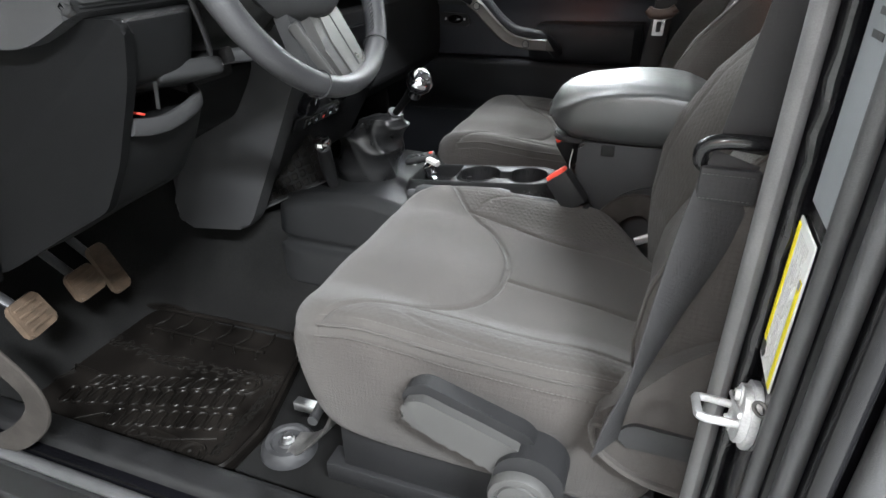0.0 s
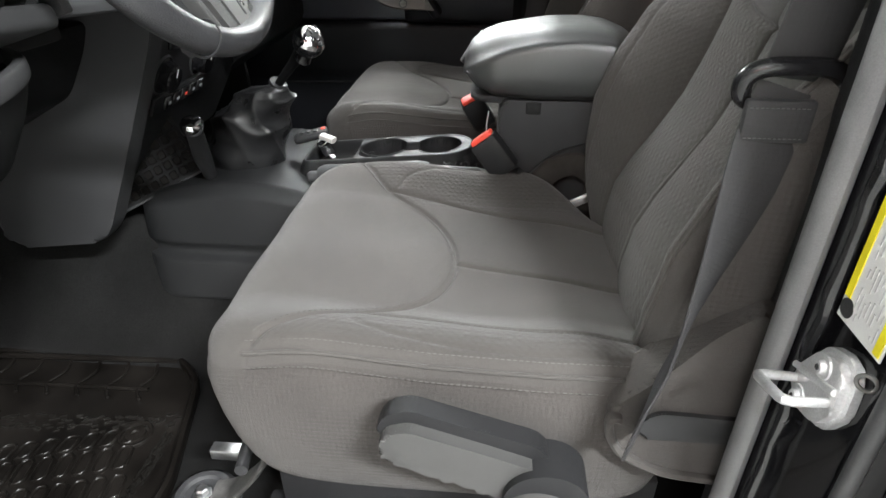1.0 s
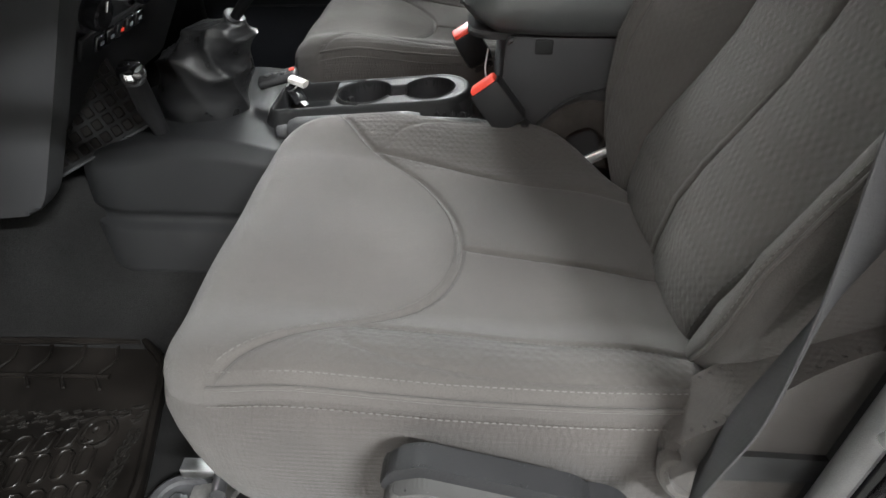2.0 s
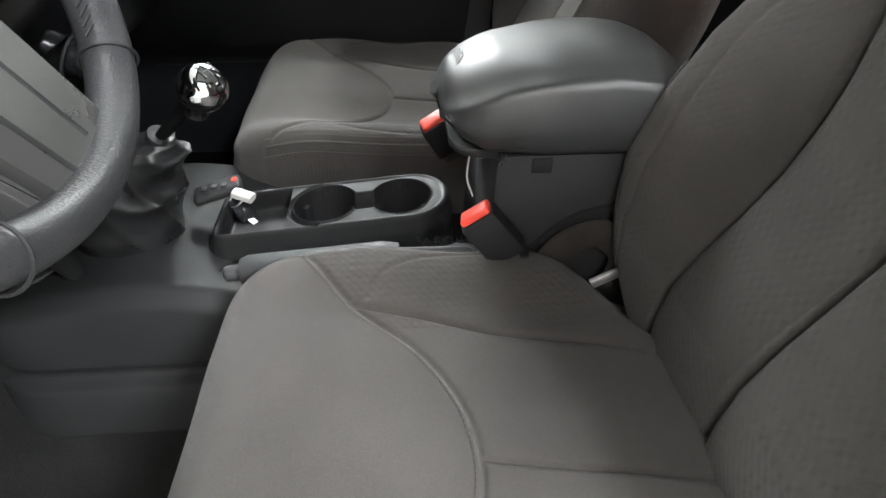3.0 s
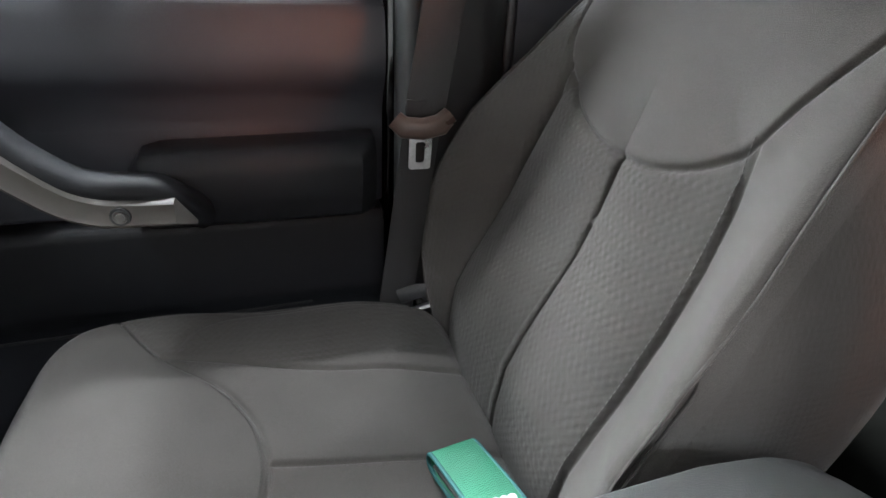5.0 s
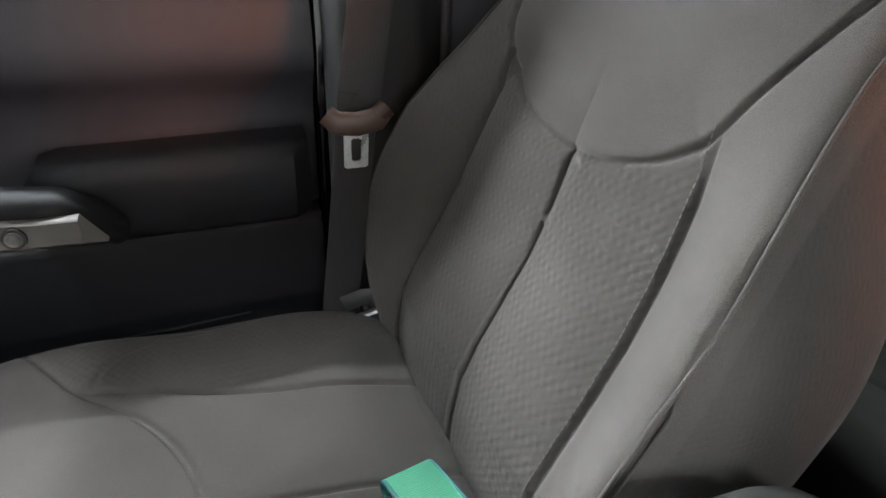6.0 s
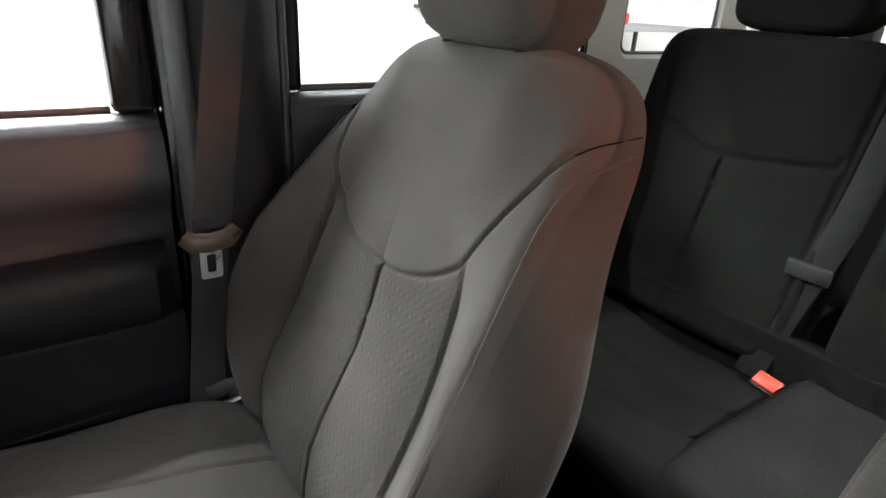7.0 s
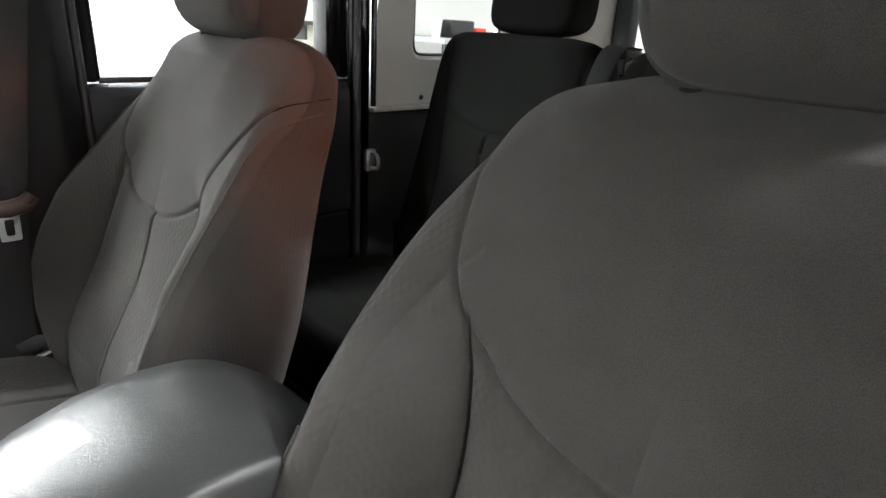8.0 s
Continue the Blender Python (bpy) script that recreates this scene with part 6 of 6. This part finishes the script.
# ---------------------------------------------------------------- dashboard
dash = thing("dashboard", "charcoal plastic dashboard with knee panel and open cubby", "dashboard")
prof = round_poly([(-1.15, 0.77), (-0.62, 0.795), (-0.50, 0.775), (-0.470, 0.748), (-0.480, 0.725), (-0.52, 0.705), (-0.56, 0.690), (-1.15, 0.67)], 0.02, 4)
part("top_pad", prism(prof, "y", -0.665, 0.665, 0.012, 3), DASH_PLASTIC, dash, "black padded dash top")
endp = round_poly([(-1.05, 0.72), (-0.437, 0.72), (-0.452, 0.66), (-0.497, 0.564), (-0.539, 0.500), (-0.638, 0.447), (-0.774, 0.372), (-1.05, 0.30)], 0.015, 4)
# End cap and its edge have their shade in the colour.
part("end_cap", prism(endp, "y", -0.644, -0.632, 0.005, 3), SHADED_PLASTIC, dash, "dash end cap with shade in its colour")
part("end_edge", sweep(smooth_path([(-0.80, -0.650, 0.36), (-0.765, -0.652, 0.47), (-0.72, -0.652, 0.58), (-0.68, -0.650, 0.66)], 5), 0.012, 0.010, n=12, up=(0, 1, 0)), SHADED_PLASTIC, dash)


def turned_face(profile, y0, y1, bend, depth, n=30):
    """A panel that runs along the dash from y0 and rounds away from the driver past the bend."""
    secs = []
    for i in range(n):
        y = y0 + (y1 - y0) * i / (n - 1)
        u = min(1.0, max(0.0, (y - bend) / 0.085))
        push = depth * (1 - math.sqrt(1 - u * u))
        secs.append([(x - push * min(1.0, max(0.0, (x + 1.0) / 0.3)), y, z) for x, z in profile])
    return ring_loft(secs)


part("knee_panel", turned_face(round_poly([(-0.484, 0.602), (-0.500, 0.564), (-0.542, 0.500), (-0.640, 0.449), (-0.776, 0.374), (-0.98, 0.34), (-0.98, 0.602)], 0.016, 4), -0.633, -0.236, -0.535, 0.125), SHADED_DASH_PLASTIC, dash, "shade-darkened knee panel below the wheel")
part("instrument_surround", turned_face(round_poly([(-0.445, 0.720), (-0.456, 0.675), (-0.466, 0.652), (-0.480, 0.646), (-0.98, 0.646), (-0.98, 0.720)], 0.008, 3), -0.633, -0.30, -0.565, 0.11), SHADED_DASH_PLASTIC, dash, "smooth shade-darkened panel beside the column")
# Lighter strip laid along the panel's edge in place of its highlight.
part("surround_edge", sweep(smooth_path([(-0.449, -0.535, 0.735), (-0.456, -0.517, 0.700), (-0.466, -0.500, 0.668), (-0.480, -0.492, 0.652)], 5), 0.0035, 0.006, n=10), STACK_PLASTIC, dash, "lighter strip painting the highlight on the edge beside the column")
part("cluster_panel", prism(round_poly([(-0.98, 0.69), (-0.550, 0.70), (-0.560, 0.650), (-0.62, 0.622), (-0.98, 0.62)], 0.012, 4), "y", -0.586, -0.20, 0.006, 2), DASH_PLASTIC, dash)
# Black box in place of the shade inside the open cubby.
part("cubby", box((-0.80, -0.632, 0.590), (-0.60, -0.30, 0.656), 0.006), VOID_BLACK, dash, "black box painted as the shade inside the open cubby")
part("cubby_lip", sweep(smooth_path([(-0.480, -0.630, 0.606), (-0.479, -0.605, 0.600), (-0.480, -0.575, 0.598), (-0.485, -0.535, 0.602), (-0.500, -0.500, 0.606), (-0.535, -0.470, 0.607)], 5), 0.006, 0.010, n=12, up=(0, 0, 1), power=3), STACK_PLASTIC, dash, "lighter grey lip of the cubby")
part("fold_out_tray", box((-0.05, -0.050, -0.011), (0.040, 0.050, 0.011), 0.008, 4, m=pose(-0.500, -0.533, 0.643, -4, -16, -6)), DASH_PLASTIC, dash)
part("tray_hinge", sweep([(-0.470, -0.592, 0.648), (-0.472, -0.594, 0.618)], 0.0022, n=8), VOID_BLACK, dash)
part("tray_catch", box((-0.018, -0.006, -0.010), (0.012, 0.006, 0.010), 0.003, 2, m=pose(-0.470, -0.470, 0.655, 0, -16, -12)), STACK_PLASTIC, dash)
part("pink_wire", sweep(smooth_path([(-0.56, -0.628, 0.612), (-0.50, -0.615, 0.617), (-0.485, -0.604, 0.613), (-0.52, -0.596, 0.610)], 5), 0.0015, n=6), BUCKLE_RED, dash, "loose pink wire")
part("black_wire", sweep(smooth_path([(-0.58, -0.628, 0.622), (-0.51, -0.618, 0.628), (-0.505, -0.60, 0.615), (-0.56, -0.57, 0.610)], 5), 0.003, n=6), GLOSS_BLACK, dash)
stack = [(-0.505, 0.66), (-0.530, 0.575), (-0.595, 0.44), (-0.672, 0.285), (-0.695, 0.258), (-0.85, 0.240), (-0.875, 0.28), (-0.80, 0.45), (-0.74, 0.60), (-0.80, 0.66)]
part("side_panel", prism(round_poly(stack, 0.018, 4), "y", -0.235, -0.195, 0.010, 3), STACK_PLASTIC, dash, "dark grey side panel of the centre stack")
part("centre_panel", prism(round_poly([(-0.545, 0.66), (-0.560, 0.58), (-0.625, 0.43), (-0.685, 0.33), (-0.90, 0.28), (-0.90, 0.66)], 0.015, 4), "y", -0.194, 0.20, 0.006, 2), BLACK_PLASTIC, dash)
sd = Vector((0.065, 0, 0.15)).normalized()
nf = Vector((sd.z, 0, -sd.x))
fm = Matrix((Vector((0, 1, 0)), sd, nf)).transposed().to_4x4()
for i, y in enumerate((-0.125, 0.0, 0.125)):
    kn = part("climate_knob", lathe([(0.030, 0), (0.030, 0.004), (0.024, 0.005), (0.023, 0.020), (0.020, 0.023), (0, 0.0235)], Matrix.Translation((-0.588, y, 0.505)) @ fm, 32), GLOSS_BLACK, dash, "round black climate knob")
    part("knob_ring", lathe([(0.0305, 0), (0.0330, 0.0015), (0.0305, 0.004)], Matrix.Translation((-0.588, y, 0.505)) @ fm, 32), GREY_PLASTIC, kn)
    part("knob_pointer", box((-0.001, 0.005, 0.0236), (0.001, 0.019, 0.0242), m=Matrix.Translation((-0.588, y, 0.505)) @ fm), LOGO_WHITE, kn)
for i in range(5):
    sw = part("switch", box((-0.0125, -0.011, -0.004), (0.0125, 0.011, 0.006), 0.003, m=Matrix.Translation((-0.606, -0.10 + 0.0285 * i, 0.455)) @ fm), GLOSS_BLACK, dash)
    part("switch_icon", box((-0.004, -0.003, 0.006), (0.004, 0.002, 0.0066), m=Matrix.Translation((-0.606, -0.10 + 0.0285 * i, 0.455)) @ fm), BUCKLE_RED if i == 2 else INK, sw)
part("switch_plate", box((-0.10, -0.016, -0.006), (0.10, 0.016, 0.001), 0.003, m=Matrix.Translation((-0.606, -0.043, 0.455)) @ fm), BLACK_PLASTIC, dash)
part("radio_face", box((-0.12, -0.05, -0.004), (0.12, 0.05, 0.006), 0.006, m=Matrix.Translation((-0.552, -0.0, 0.585)) @ fm), GLOSS_BLACK, dash)
part("glove_box", prism(round_poly([(-0.60, 0.65), (-0.60, 0.46), (-0.68, 0.40), (-1.0, 0.38), (-1.0, 0.65)], 0.02, 4), "y", 0.205, 0.665, 0.008, 2), BLACK_PLASTIC, dash, "black glove box door")
part("grab_bar", sweep([(-0.555, 0.24, 0.70), (-0.53, 0.27, 0.70), (-0.53, 0.60, 0.70), (-0.555, 0.63, 0.70)], 0.013, n=12), BLACK_PLASTIC, dash)
# ribbed pocket mat low on the passenger side of the tunnel
pk = thing("passenger_floor_mat", "black ribbed rubber passenger floor mat turned up at the tunnel", "floor mat", "floor mats")
pm = buckle_pose((-0.665, -0.105, 0.345), (0.25, -0.80, 0.50), (0.72, 0.1, 0.45))
part("sheet", box((-0.055, -0.075, -0.004), (0.055, 0.075, 0.0), 0.003, m=pm), VOID_BLACK, pk)
b = bmesh.new()
for i in range(8):
    for j in range(5):
        box((-0.05 + 0.0205 * j, -0.070 + 0.018 * i, 0), (-0.035 + 0.0205 * j, -0.057 + 0.018 * i, 0.004), 0.0015, 1, bm=b, m=pm)
tagged(part("tread", b, MAT_RUBBER, pk), kind="stuff")
part("rim", sweep([pm @ Vector(q) for q in ((0.055, -0.075, 0.002), (0.055, 0.0, 0.002), (0.055, 0.075, 0.002))], 0.0025, n=8), GREY_PLASTIC, pk)

# ---------------------------------------------------------------- steering wheel and column
TIL = 25
wheel_m = Matrix.Translation((-0.41, -0.385, 0.772)) @ Matrix((Vector((0, 1, 0)), Vector((-math.sin(radians(TIL)), 0, math.cos(radians(TIL)))), Vector((math.cos(radians(TIL)), 0, math.sin(radians(TIL)))))).transposed().to_4x4()
sw = thing("steering_wheel", "black leather steering wheel with satin grey lower spoke", "steering wheel")
NR = 120
rim_pts = [wheel_m @ Vector((0.178 * math.cos(2 * math.pi * i / NR), 0.178 * math.sin(2 * math.pi * i / NR), 0)) for i in range(NR)]
wa = wheel_m.to_3x3() @ Vector((0, 0, 1))
part("rim", sweep(rim_pts, [0.0155 + 0.002 * math.cos(4 * math.pi * i / NR) for i in range(NR)], [0.0165] * NR, n=18, up=wa, closed=True), LEATHER, sw, "black leather rim")
for ang in (-114, -52, 40, 152):
    a0 = radians(ang)
    c = Vector((0.178 * math.cos(a0), 0.178 * math.sin(a0), 0))
    ring = [wheel_m @ (c + Vector((math.cos(a0) * 0.0172 * math.cos(t), math.sin(a0) * 0.0172 * math.cos(t), 0.0182 * math.sin(t)))) for t in np.linspace(0, 2 * math.pi, 28, endpoint=False)]
    part("rim_seam", sweep(ring, 0.0012, n=6, up=wheel_m.to_3x3() @ Vector((-math.sin(a0), math.cos(a0), 0)), closed=True), BLACK_PLASTIC, sw)
for a_lo, a_hi in ((-48, 36), (154, 230)):
    b = bmesh.new()
    for k in range(34):
        a0 = radians(a_lo + (a_hi - a_lo) * k / 33)
        rr = 0.178 - 0.0172
        p = Vector((rr * math.cos(a0), rr * math.sin(a0), 0.004))
        t_ = Vector((-math.sin(a0), math.cos(a0), 0))
        n_ = Vector((math.cos(a0), math.sin(a0), 0))
        sweep([wheel_m @ (p - t_ * 0.0028 + Vector((0, 0, -0.003)) + n_ * 0.001), wheel_m @ (p + t_ * 0.0028 + Vector((0, 0, 0.004)) + n_ * 0.001)], 0.0009, n=5, bm=b)
    tagged(part("rim_stitching", b, BLACK_PLASTIC, sw), kind="stuff")
hub = part("hub", lathe([(0.0, 0.058), (0.035, 0.056), (0.060, 0.050), (0.080, 0.038), (0.088, 0.020), (0.086, -0.01), (0.06, -0.035)], wheel_m @ pose(0, 0, -0.018), 48), DASH_PLASTIC, sw, "round grey airbag hub")
part("emblem", lathe([(0, 0.060), (0.030, 0.059), (0.040, 0.057), (0.043, 0.053)], wheel_m @ pose(0, 0.0, -0.018), 32), SATIN_SILVER, hub, "silver round emblem ring")


def flat_spoke(poly, z0, z1, bev=0.004):
    b = bmesh.new()
    prism(poly, "z", z0, z1, bev, 2, bm=b)
    bmesh.ops.transform(b, matrix=wheel_m, verts=b.verts)
    return b


low_sp = round_poly([(-0.050, -0.060), (0.050, -0.060), (0.056, -0.10), (0.062, -0.172), (-0.062, -0.172), (-0.056, -0.10)], 0.008)
part("lower_spoke", flat_spoke(low_sp, -0.034, -0.012), DASH_PLASTIC, sw)
silver = round_poly([(-0.008, -0.070), (0.042, -0.070), (0.050, -0.110), (0.060, -0.160), (0.050, -0.172), (0.008, -0.172), (-0.008, -0.120)], 0.006)
plate = part("spoke_plate", flat_spoke(silver, -0.014, 0.004, 0.004), SATIN_SILVER, sw, "satin silver spoke plate")
part("plate_groove", flat_spoke(round_poly([(0.012, -0.075), (0.015, -0.075), (0.034, -0.158), (0.030, -0.158)], 0.001, 2), 0.0036, 0.0046, 0.0004), DARK_STEEL, plate)
rail = round_poly([(-0.030, -0.075), (-0.012, -0.075), (-0.011, -0.122), (0.004, -0.172), (-0.016, -0.170), (-0.029, -0.130)], 0.005)
part("spoke_bezel", flat_spoke(rail[::-1], -0.014, 0.003, 0.004), LEVER_PLASTIC, sw, "grey spoke frame")
edge_bar = round_poly([(-0.062, -0.085), (-0.055, -0.083), (-0.030, -0.150), (-0.024, -0.168), (-0.034, -0.166)], 0.003, 3)
part("spoke_bezel", flat_spoke(edge_bar[::-1], -0.014, 0.001, 0.002), LEVER_PLASTIC, sw)
for s in (-1, 1):
    sp = round_poly([(s * 0.055, 0.024), (s * 0.165, 0.016), (s * 0.165, -0.022), (s * 0.055, -0.040)], 0.008)
    side = part("side_spoke", flat_spoke(sp if s > 0 else sp[::-1], -0.030, -0.006), DASH_PLASTIC, sw)
    bp_ = round_poly([(s * 0.080, 0.013), (s * 0.140, 0.010), (s * 0.140, -0.016), (s * 0.080, -0.026)], 0.006)
    part("button_pad", flat_spoke(bp_ if s > 0 else bp_[::-1], -0.010, 0.002, 0.002), GLOSS_BLACK, side)
    for k in range(2):
        part("button", lathe([(0.0, 0.002), (0.007, 0.0015), (0.008, 0)], wheel_m @ pose(s * (0.097 + 0.026 * k), -0.004, 0.002), 16), GREY_PLASTIC, side)
col = thing("steering_column", "charcoal plastic steering column shroud with stalks", "steering column")
cdir = -wa
hubp = wheel_m @ Vector((0, 0, -0.055))
part("shroud", sweep([hubp, hubp + cdir * 0.06, hubp + cdir * 0.22], [0.045, 0.060, 0.075], [0.045, 0.058, 0.068], n=20, up=(0, 1, 0), power=3.2), DASH_PLASTIC, col)
for s in (-1, 1):
    q = hubp + cdir * 0.055 + Vector((0, s * 0.05, 0.012))
    part("stalk", sweep([q, q + Vector((0.004, s * 0.07, 0.006)), q + Vector((0.012, s * 0.135, 0.014))], [0.006, 0.006, 0.010], n=12), BLACK_PLASTIC, col)
part("tilt_lever", sweep([(-0.56, -0.475, 0.645), (-0.51, -0.455, 0.648), (-0.48, -0.42, 0.648), (-0.475, -0.375, 0.645)], [0.008, 0.011, 0.012, 0.010], 0.010, n=12, power=3), GREY_PLASTIC, col, "grey lever housing under the column")

# ---------------------------------------------------------------- pedals and floor mat
def pedal(px, py, pz, w, h, tilt, lean, label):
    m = pose(px, py, pz, 0, tilt, lean)
    ob = thing("pedal", label, "pedal", "pedals", at=m)
    b = prism(round_poly([(-w / 2, -h / 2), (w / 2, -h / 2), (w / 2 * 0.92, h / 2), (-w / 2 * 0.92, h / 2)], 0.010), "x", -0.006, 0.006, 0.004, 2)
    part("pad", b, PEDAL_RUBBER, ob)
    for k in range(4):
        part("rib", box((0.0055, -w * 0.36, -h * 0.34 + h * 0.2 * k), (0.008, w * 0.36, -h * 0.26 + h * 0.2 * k), 0.001, 1), PEDAL_RUBBER, ob)
    part("arm", sweep([(-0.006, 0, 0.0), (-0.04, 0.0, 0.08), (-0.10, 0.0, 0.30)], 0.006, 0.010, n=10, up=(0, 1, 0)), DARK_STEEL, ob)
    return ob


pedal(-0.895, -0.570, 0.222, 0.070, 0.066, -26, 14, "dusty worn rubber clutch pedal")
pedal(-0.90, -0.458, 0.222, 0.068, 0.056, -26, 8, "dusty worn rubber brake pedal")
pedal(-0.925, -0.385, 0.208, 0.044, 0.105, -26, 6, "long dusty rubber accelerator pedal")

mat_ = thing("floor_mat", "black rubber floor mat with moulded tread pattern", "floor mat", "floor mats")
outl = round_poly([(-1.06, -0.615), (-0.66, -0.628), (-0.515, -0.612), (-0.505, -0.50), (-0.56, -0.285), (-0.63, -0.225), (-0.98, -0.245), (-1.06, -0.30)], 0.03, 5)
part("sheet", prism(outl, "z", 0.002, 0.012, 0.002, 1), MAT_RUBBER, mat_)
part("raised_edge", sweep([(x * 0.985 - 0.012, y * 0.985 - 0.006, 0.016) for x, y in outl], 0.007, 0.012, n=8, closed=True), MAT_RUBBER, mat_)
rng = random.Random(7)
MU, MV = Vector((0.962, 0.272, 0)), Vector((-0.272, 0.962, 0))


def tread_row(first, count, step, width, tall, skew):
    """A row of raised slot outlines on the mat."""
    for k in range(count):
        c = Vector((*first, 0.0128)) + MU * (step * k)
        if c.x > -0.545:
            continue
        prof = [(-0.5, 0.12), (-0.25, 0.0), (0.25, 0.0), (0.5, 0.12), (0.5, 0.85), (0.2, 1.0), (-0.3, 1.0), (-0.5, 0.85)]
        loop = [c + MU * (u * width + v * skew) + MV * (v * tall) for u, v in prof]
        part("tread_slot", sweep(loop, 0.0020, 0.0042, n=8, closed=True), MAT_RUBBER, mat_)


tread_row((-0.921, -0.567), 13, 0.0278, 0.019, 0.042, 0.004)
tread_row((-0.783, -0.583), 9, 0.0261, 0.019, 0.040, 0.004)
tread_row((-0.905, -0.512), 11, 0.0300, 0.021, 0.030, 0.010)
b = bmesh.new()
for k in range(150):
    t = k / 149
    x = -1.02 + 0.46 * t + 0.008 * rng.random()
    y = -0.380 - 0.022 * math.sin(math.pi * t) + 0.034 * (rng.random() - 0.5)
    sweep([(x, y, 0.0132), (x + 0.009, y + 0.004, 0.0132)], 0.0011, 0.0026, n=6, bm=b)
for k in range(110):
    y = -0.41 - 0.17 * k / 109
    x = -0.558 + 0.018 * (rng.random() - 0.5)
    sweep([(x, y, 0.0132), (x + 0.002, y + 0.007, 0.0132)], 0.0016, 0.0034, n=6, bm=b)
tagged(part("splash_texture", b, SPLASH, mat_, "scattered moulded splash marks"), kind="stuff")
for pts in ([(-0.991, -0.474), (-0.928, -0.479), (-0.811, -0.483)], [(-0.993, -0.522), (-0.975, -0.49), (-0.991, -0.474)], [(-0.86, -0.595), (-0.82, -0.565), (-0.80, -0.562)], [(-0.731, -0.590), (-0.69, -0.582), (-0.651, -0.574), (-0.575, -0.545)]):
    part("tread_line", sweep([(x, y, 0.0130) for x, y in pts], 0.0020, 0.0038, n=8), MAT_RUBBER, mat_)
for k in range(6):
    x = -0.93 + 0.055 * k
    part("channel_rib", sweep(smooth_path([(x, -0.255, 0.016), (x + 0.008, -0.285, 0.016), (x - 0.004, -0.315, 0.016), (x + 0.012, -0.34, 0.016)], 4), 0.003, n=6), MAT_RUBBER, mat_)
part("channel_edge", sweep([(-0.97, -0.258, 0.02), (-0.62, -0.245, 0.02)], 0.006, n=8), MAT_RUBBER, mat_)
part("channel_edge", sweep([(-0.95, -0.32, 0.015), (-0.64, -0.315, 0.015)], 0.004, n=8), MAT_RUBBER, mat_)
for x, y in ((-0.609, -0.411), (-0.597, -0.588)):
    part("fixing_ring", lathe([(0.020, 0.0), (0.022, 0.005), (0.025, 0.006), (0.027, 0.003), (0.027, 0)], pose(x, y, 0.011), 28), MAT_RUBBER, mat_)
    part("fixing_stud", lathe([(0.016, 0.0), (0.015, 0.006), (0.006, 0.007), (0.004, 0.004), (0, 0.004)], pose(x, y, 0.011), 28), MAT_RUBBER, mat_)
emb = round_poly([(-0.745, -0.60), (-0.635, -0.605), (-0.632, -0.565), (-0.742, -0.56)], 0.012)
part("maker_emblem", sweep([(x, y, 0.0135) for x, y in emb], 0.0028, n=6, closed=True), MAT_RUBBER, mat_)
for k in range(4):
    x = -0.728 + 0.024 * k
    part("emblem_shape", lathe([(0.007, 0), (0.0085, 0.003), (0.0100, 0.003), (0.0105, 0)], pose(x, -0.583, 0.0115), 18), MAT_RUBBER, mat_)
part("door_check_strap", strap([(-0.815, -0.712, 0.315), (-0.765, -0.708, 0.262), (-0.728, -0.706, 0.215), (-0.735, -0.706, 0.165), (-0.79, -0.71, 0.110), (-0.87, -0.715, 0.060)], 0.042, [(0.6, 0.1, 0.6), (0.75, 0.1, 0.5), (0.9, 0.1, 0.1), (0.8, 0.1, -0.4), (0.5, 0.1, -0.7), (0.4, 0.1, -0.8)], 0.003), CHECK_STRAP, sill, "worn grey fabric door check strap")

# ---------------------------------------------------------------- green pouch on the passenger seat
pouch = thing("document_pouch", "folded green nylon document pouch lying on the passenger seat", "pouch")
far, near = Vector((0.0, 0.282, 0.347)), Vector((0.019, 0.168, 0.368))
px_ = (near - far).normalized()
py_ = Vector((0.985, 0.17, 0.0))
py_ = (py_ - px_ * py_.dot(px_)).normalized()
pz_ = px_.cross(py_)
pmat = Matrix((px_, py_, pz_)).transposed().to_4x4()
pmat.translation = (far + near) / 2


def pouch_path(rows):
    return [pmat @ Vector((x, 0, z)) for x, z in rows]


part("body", strap(pouch_path([(0.058, 0.003), (0.0, 0.003), (-0.045, 0.004)]), 0.047, py_, 0.003), GREEN_CLOTH, pouch)
part("lining", strap(pouch_path([(0.056, 0.011), (0.0, 0.012), (-0.048, 0.011)]), 0.046, py_, 0.002), DARK_STEEL, pouch, "dark folded papers inside")
fold = [(-0.044, 0.0035), (-0.054, 0.006), (-0.058, 0.013), (-0.054, 0.020), (-0.044, 0.0225), (-0.015, 0.0225), (0.025, 0.0215), (0.058, 0.019)]
part("flap", strap(pouch_path(fold), 0.047, py_, 0.0026), GREEN_CLOTH, pouch, "folded green flap")
for sgn in (-1, 1):
    part("binding", sweep(smooth_path([pmat @ Vector((x, sgn * 0.023, z + 0.0006)) for x, z in fold], 5), 0.0024, n=8), GREEN_TRIM, pouch)
    part("binding", sweep([pmat @ Vector((x, sgn * 0.023, 0.0036)) for x in (0.058, 0.0, -0.045)], 0.0022, n=8), GREEN_TRIM, pouch)
for k in range(4):
    part("printed_mark", lathe([(0.0, 0.0008), (0.0038, 0.0008), (0.0042, 0)], pmat @ pose(0.030 + 0.0012 * k, -0.008 + 0.0072 * k, 0.0238), 16), LOGO_WHITE, pouch)
part("printed_mark", box((-0.0016, -0.0014, 0), (0.0016, 0.0014, 0.0008), m=pmat @ pose(0.028, -0.0155, 0.0238)), LOGO_WHITE, pouch)
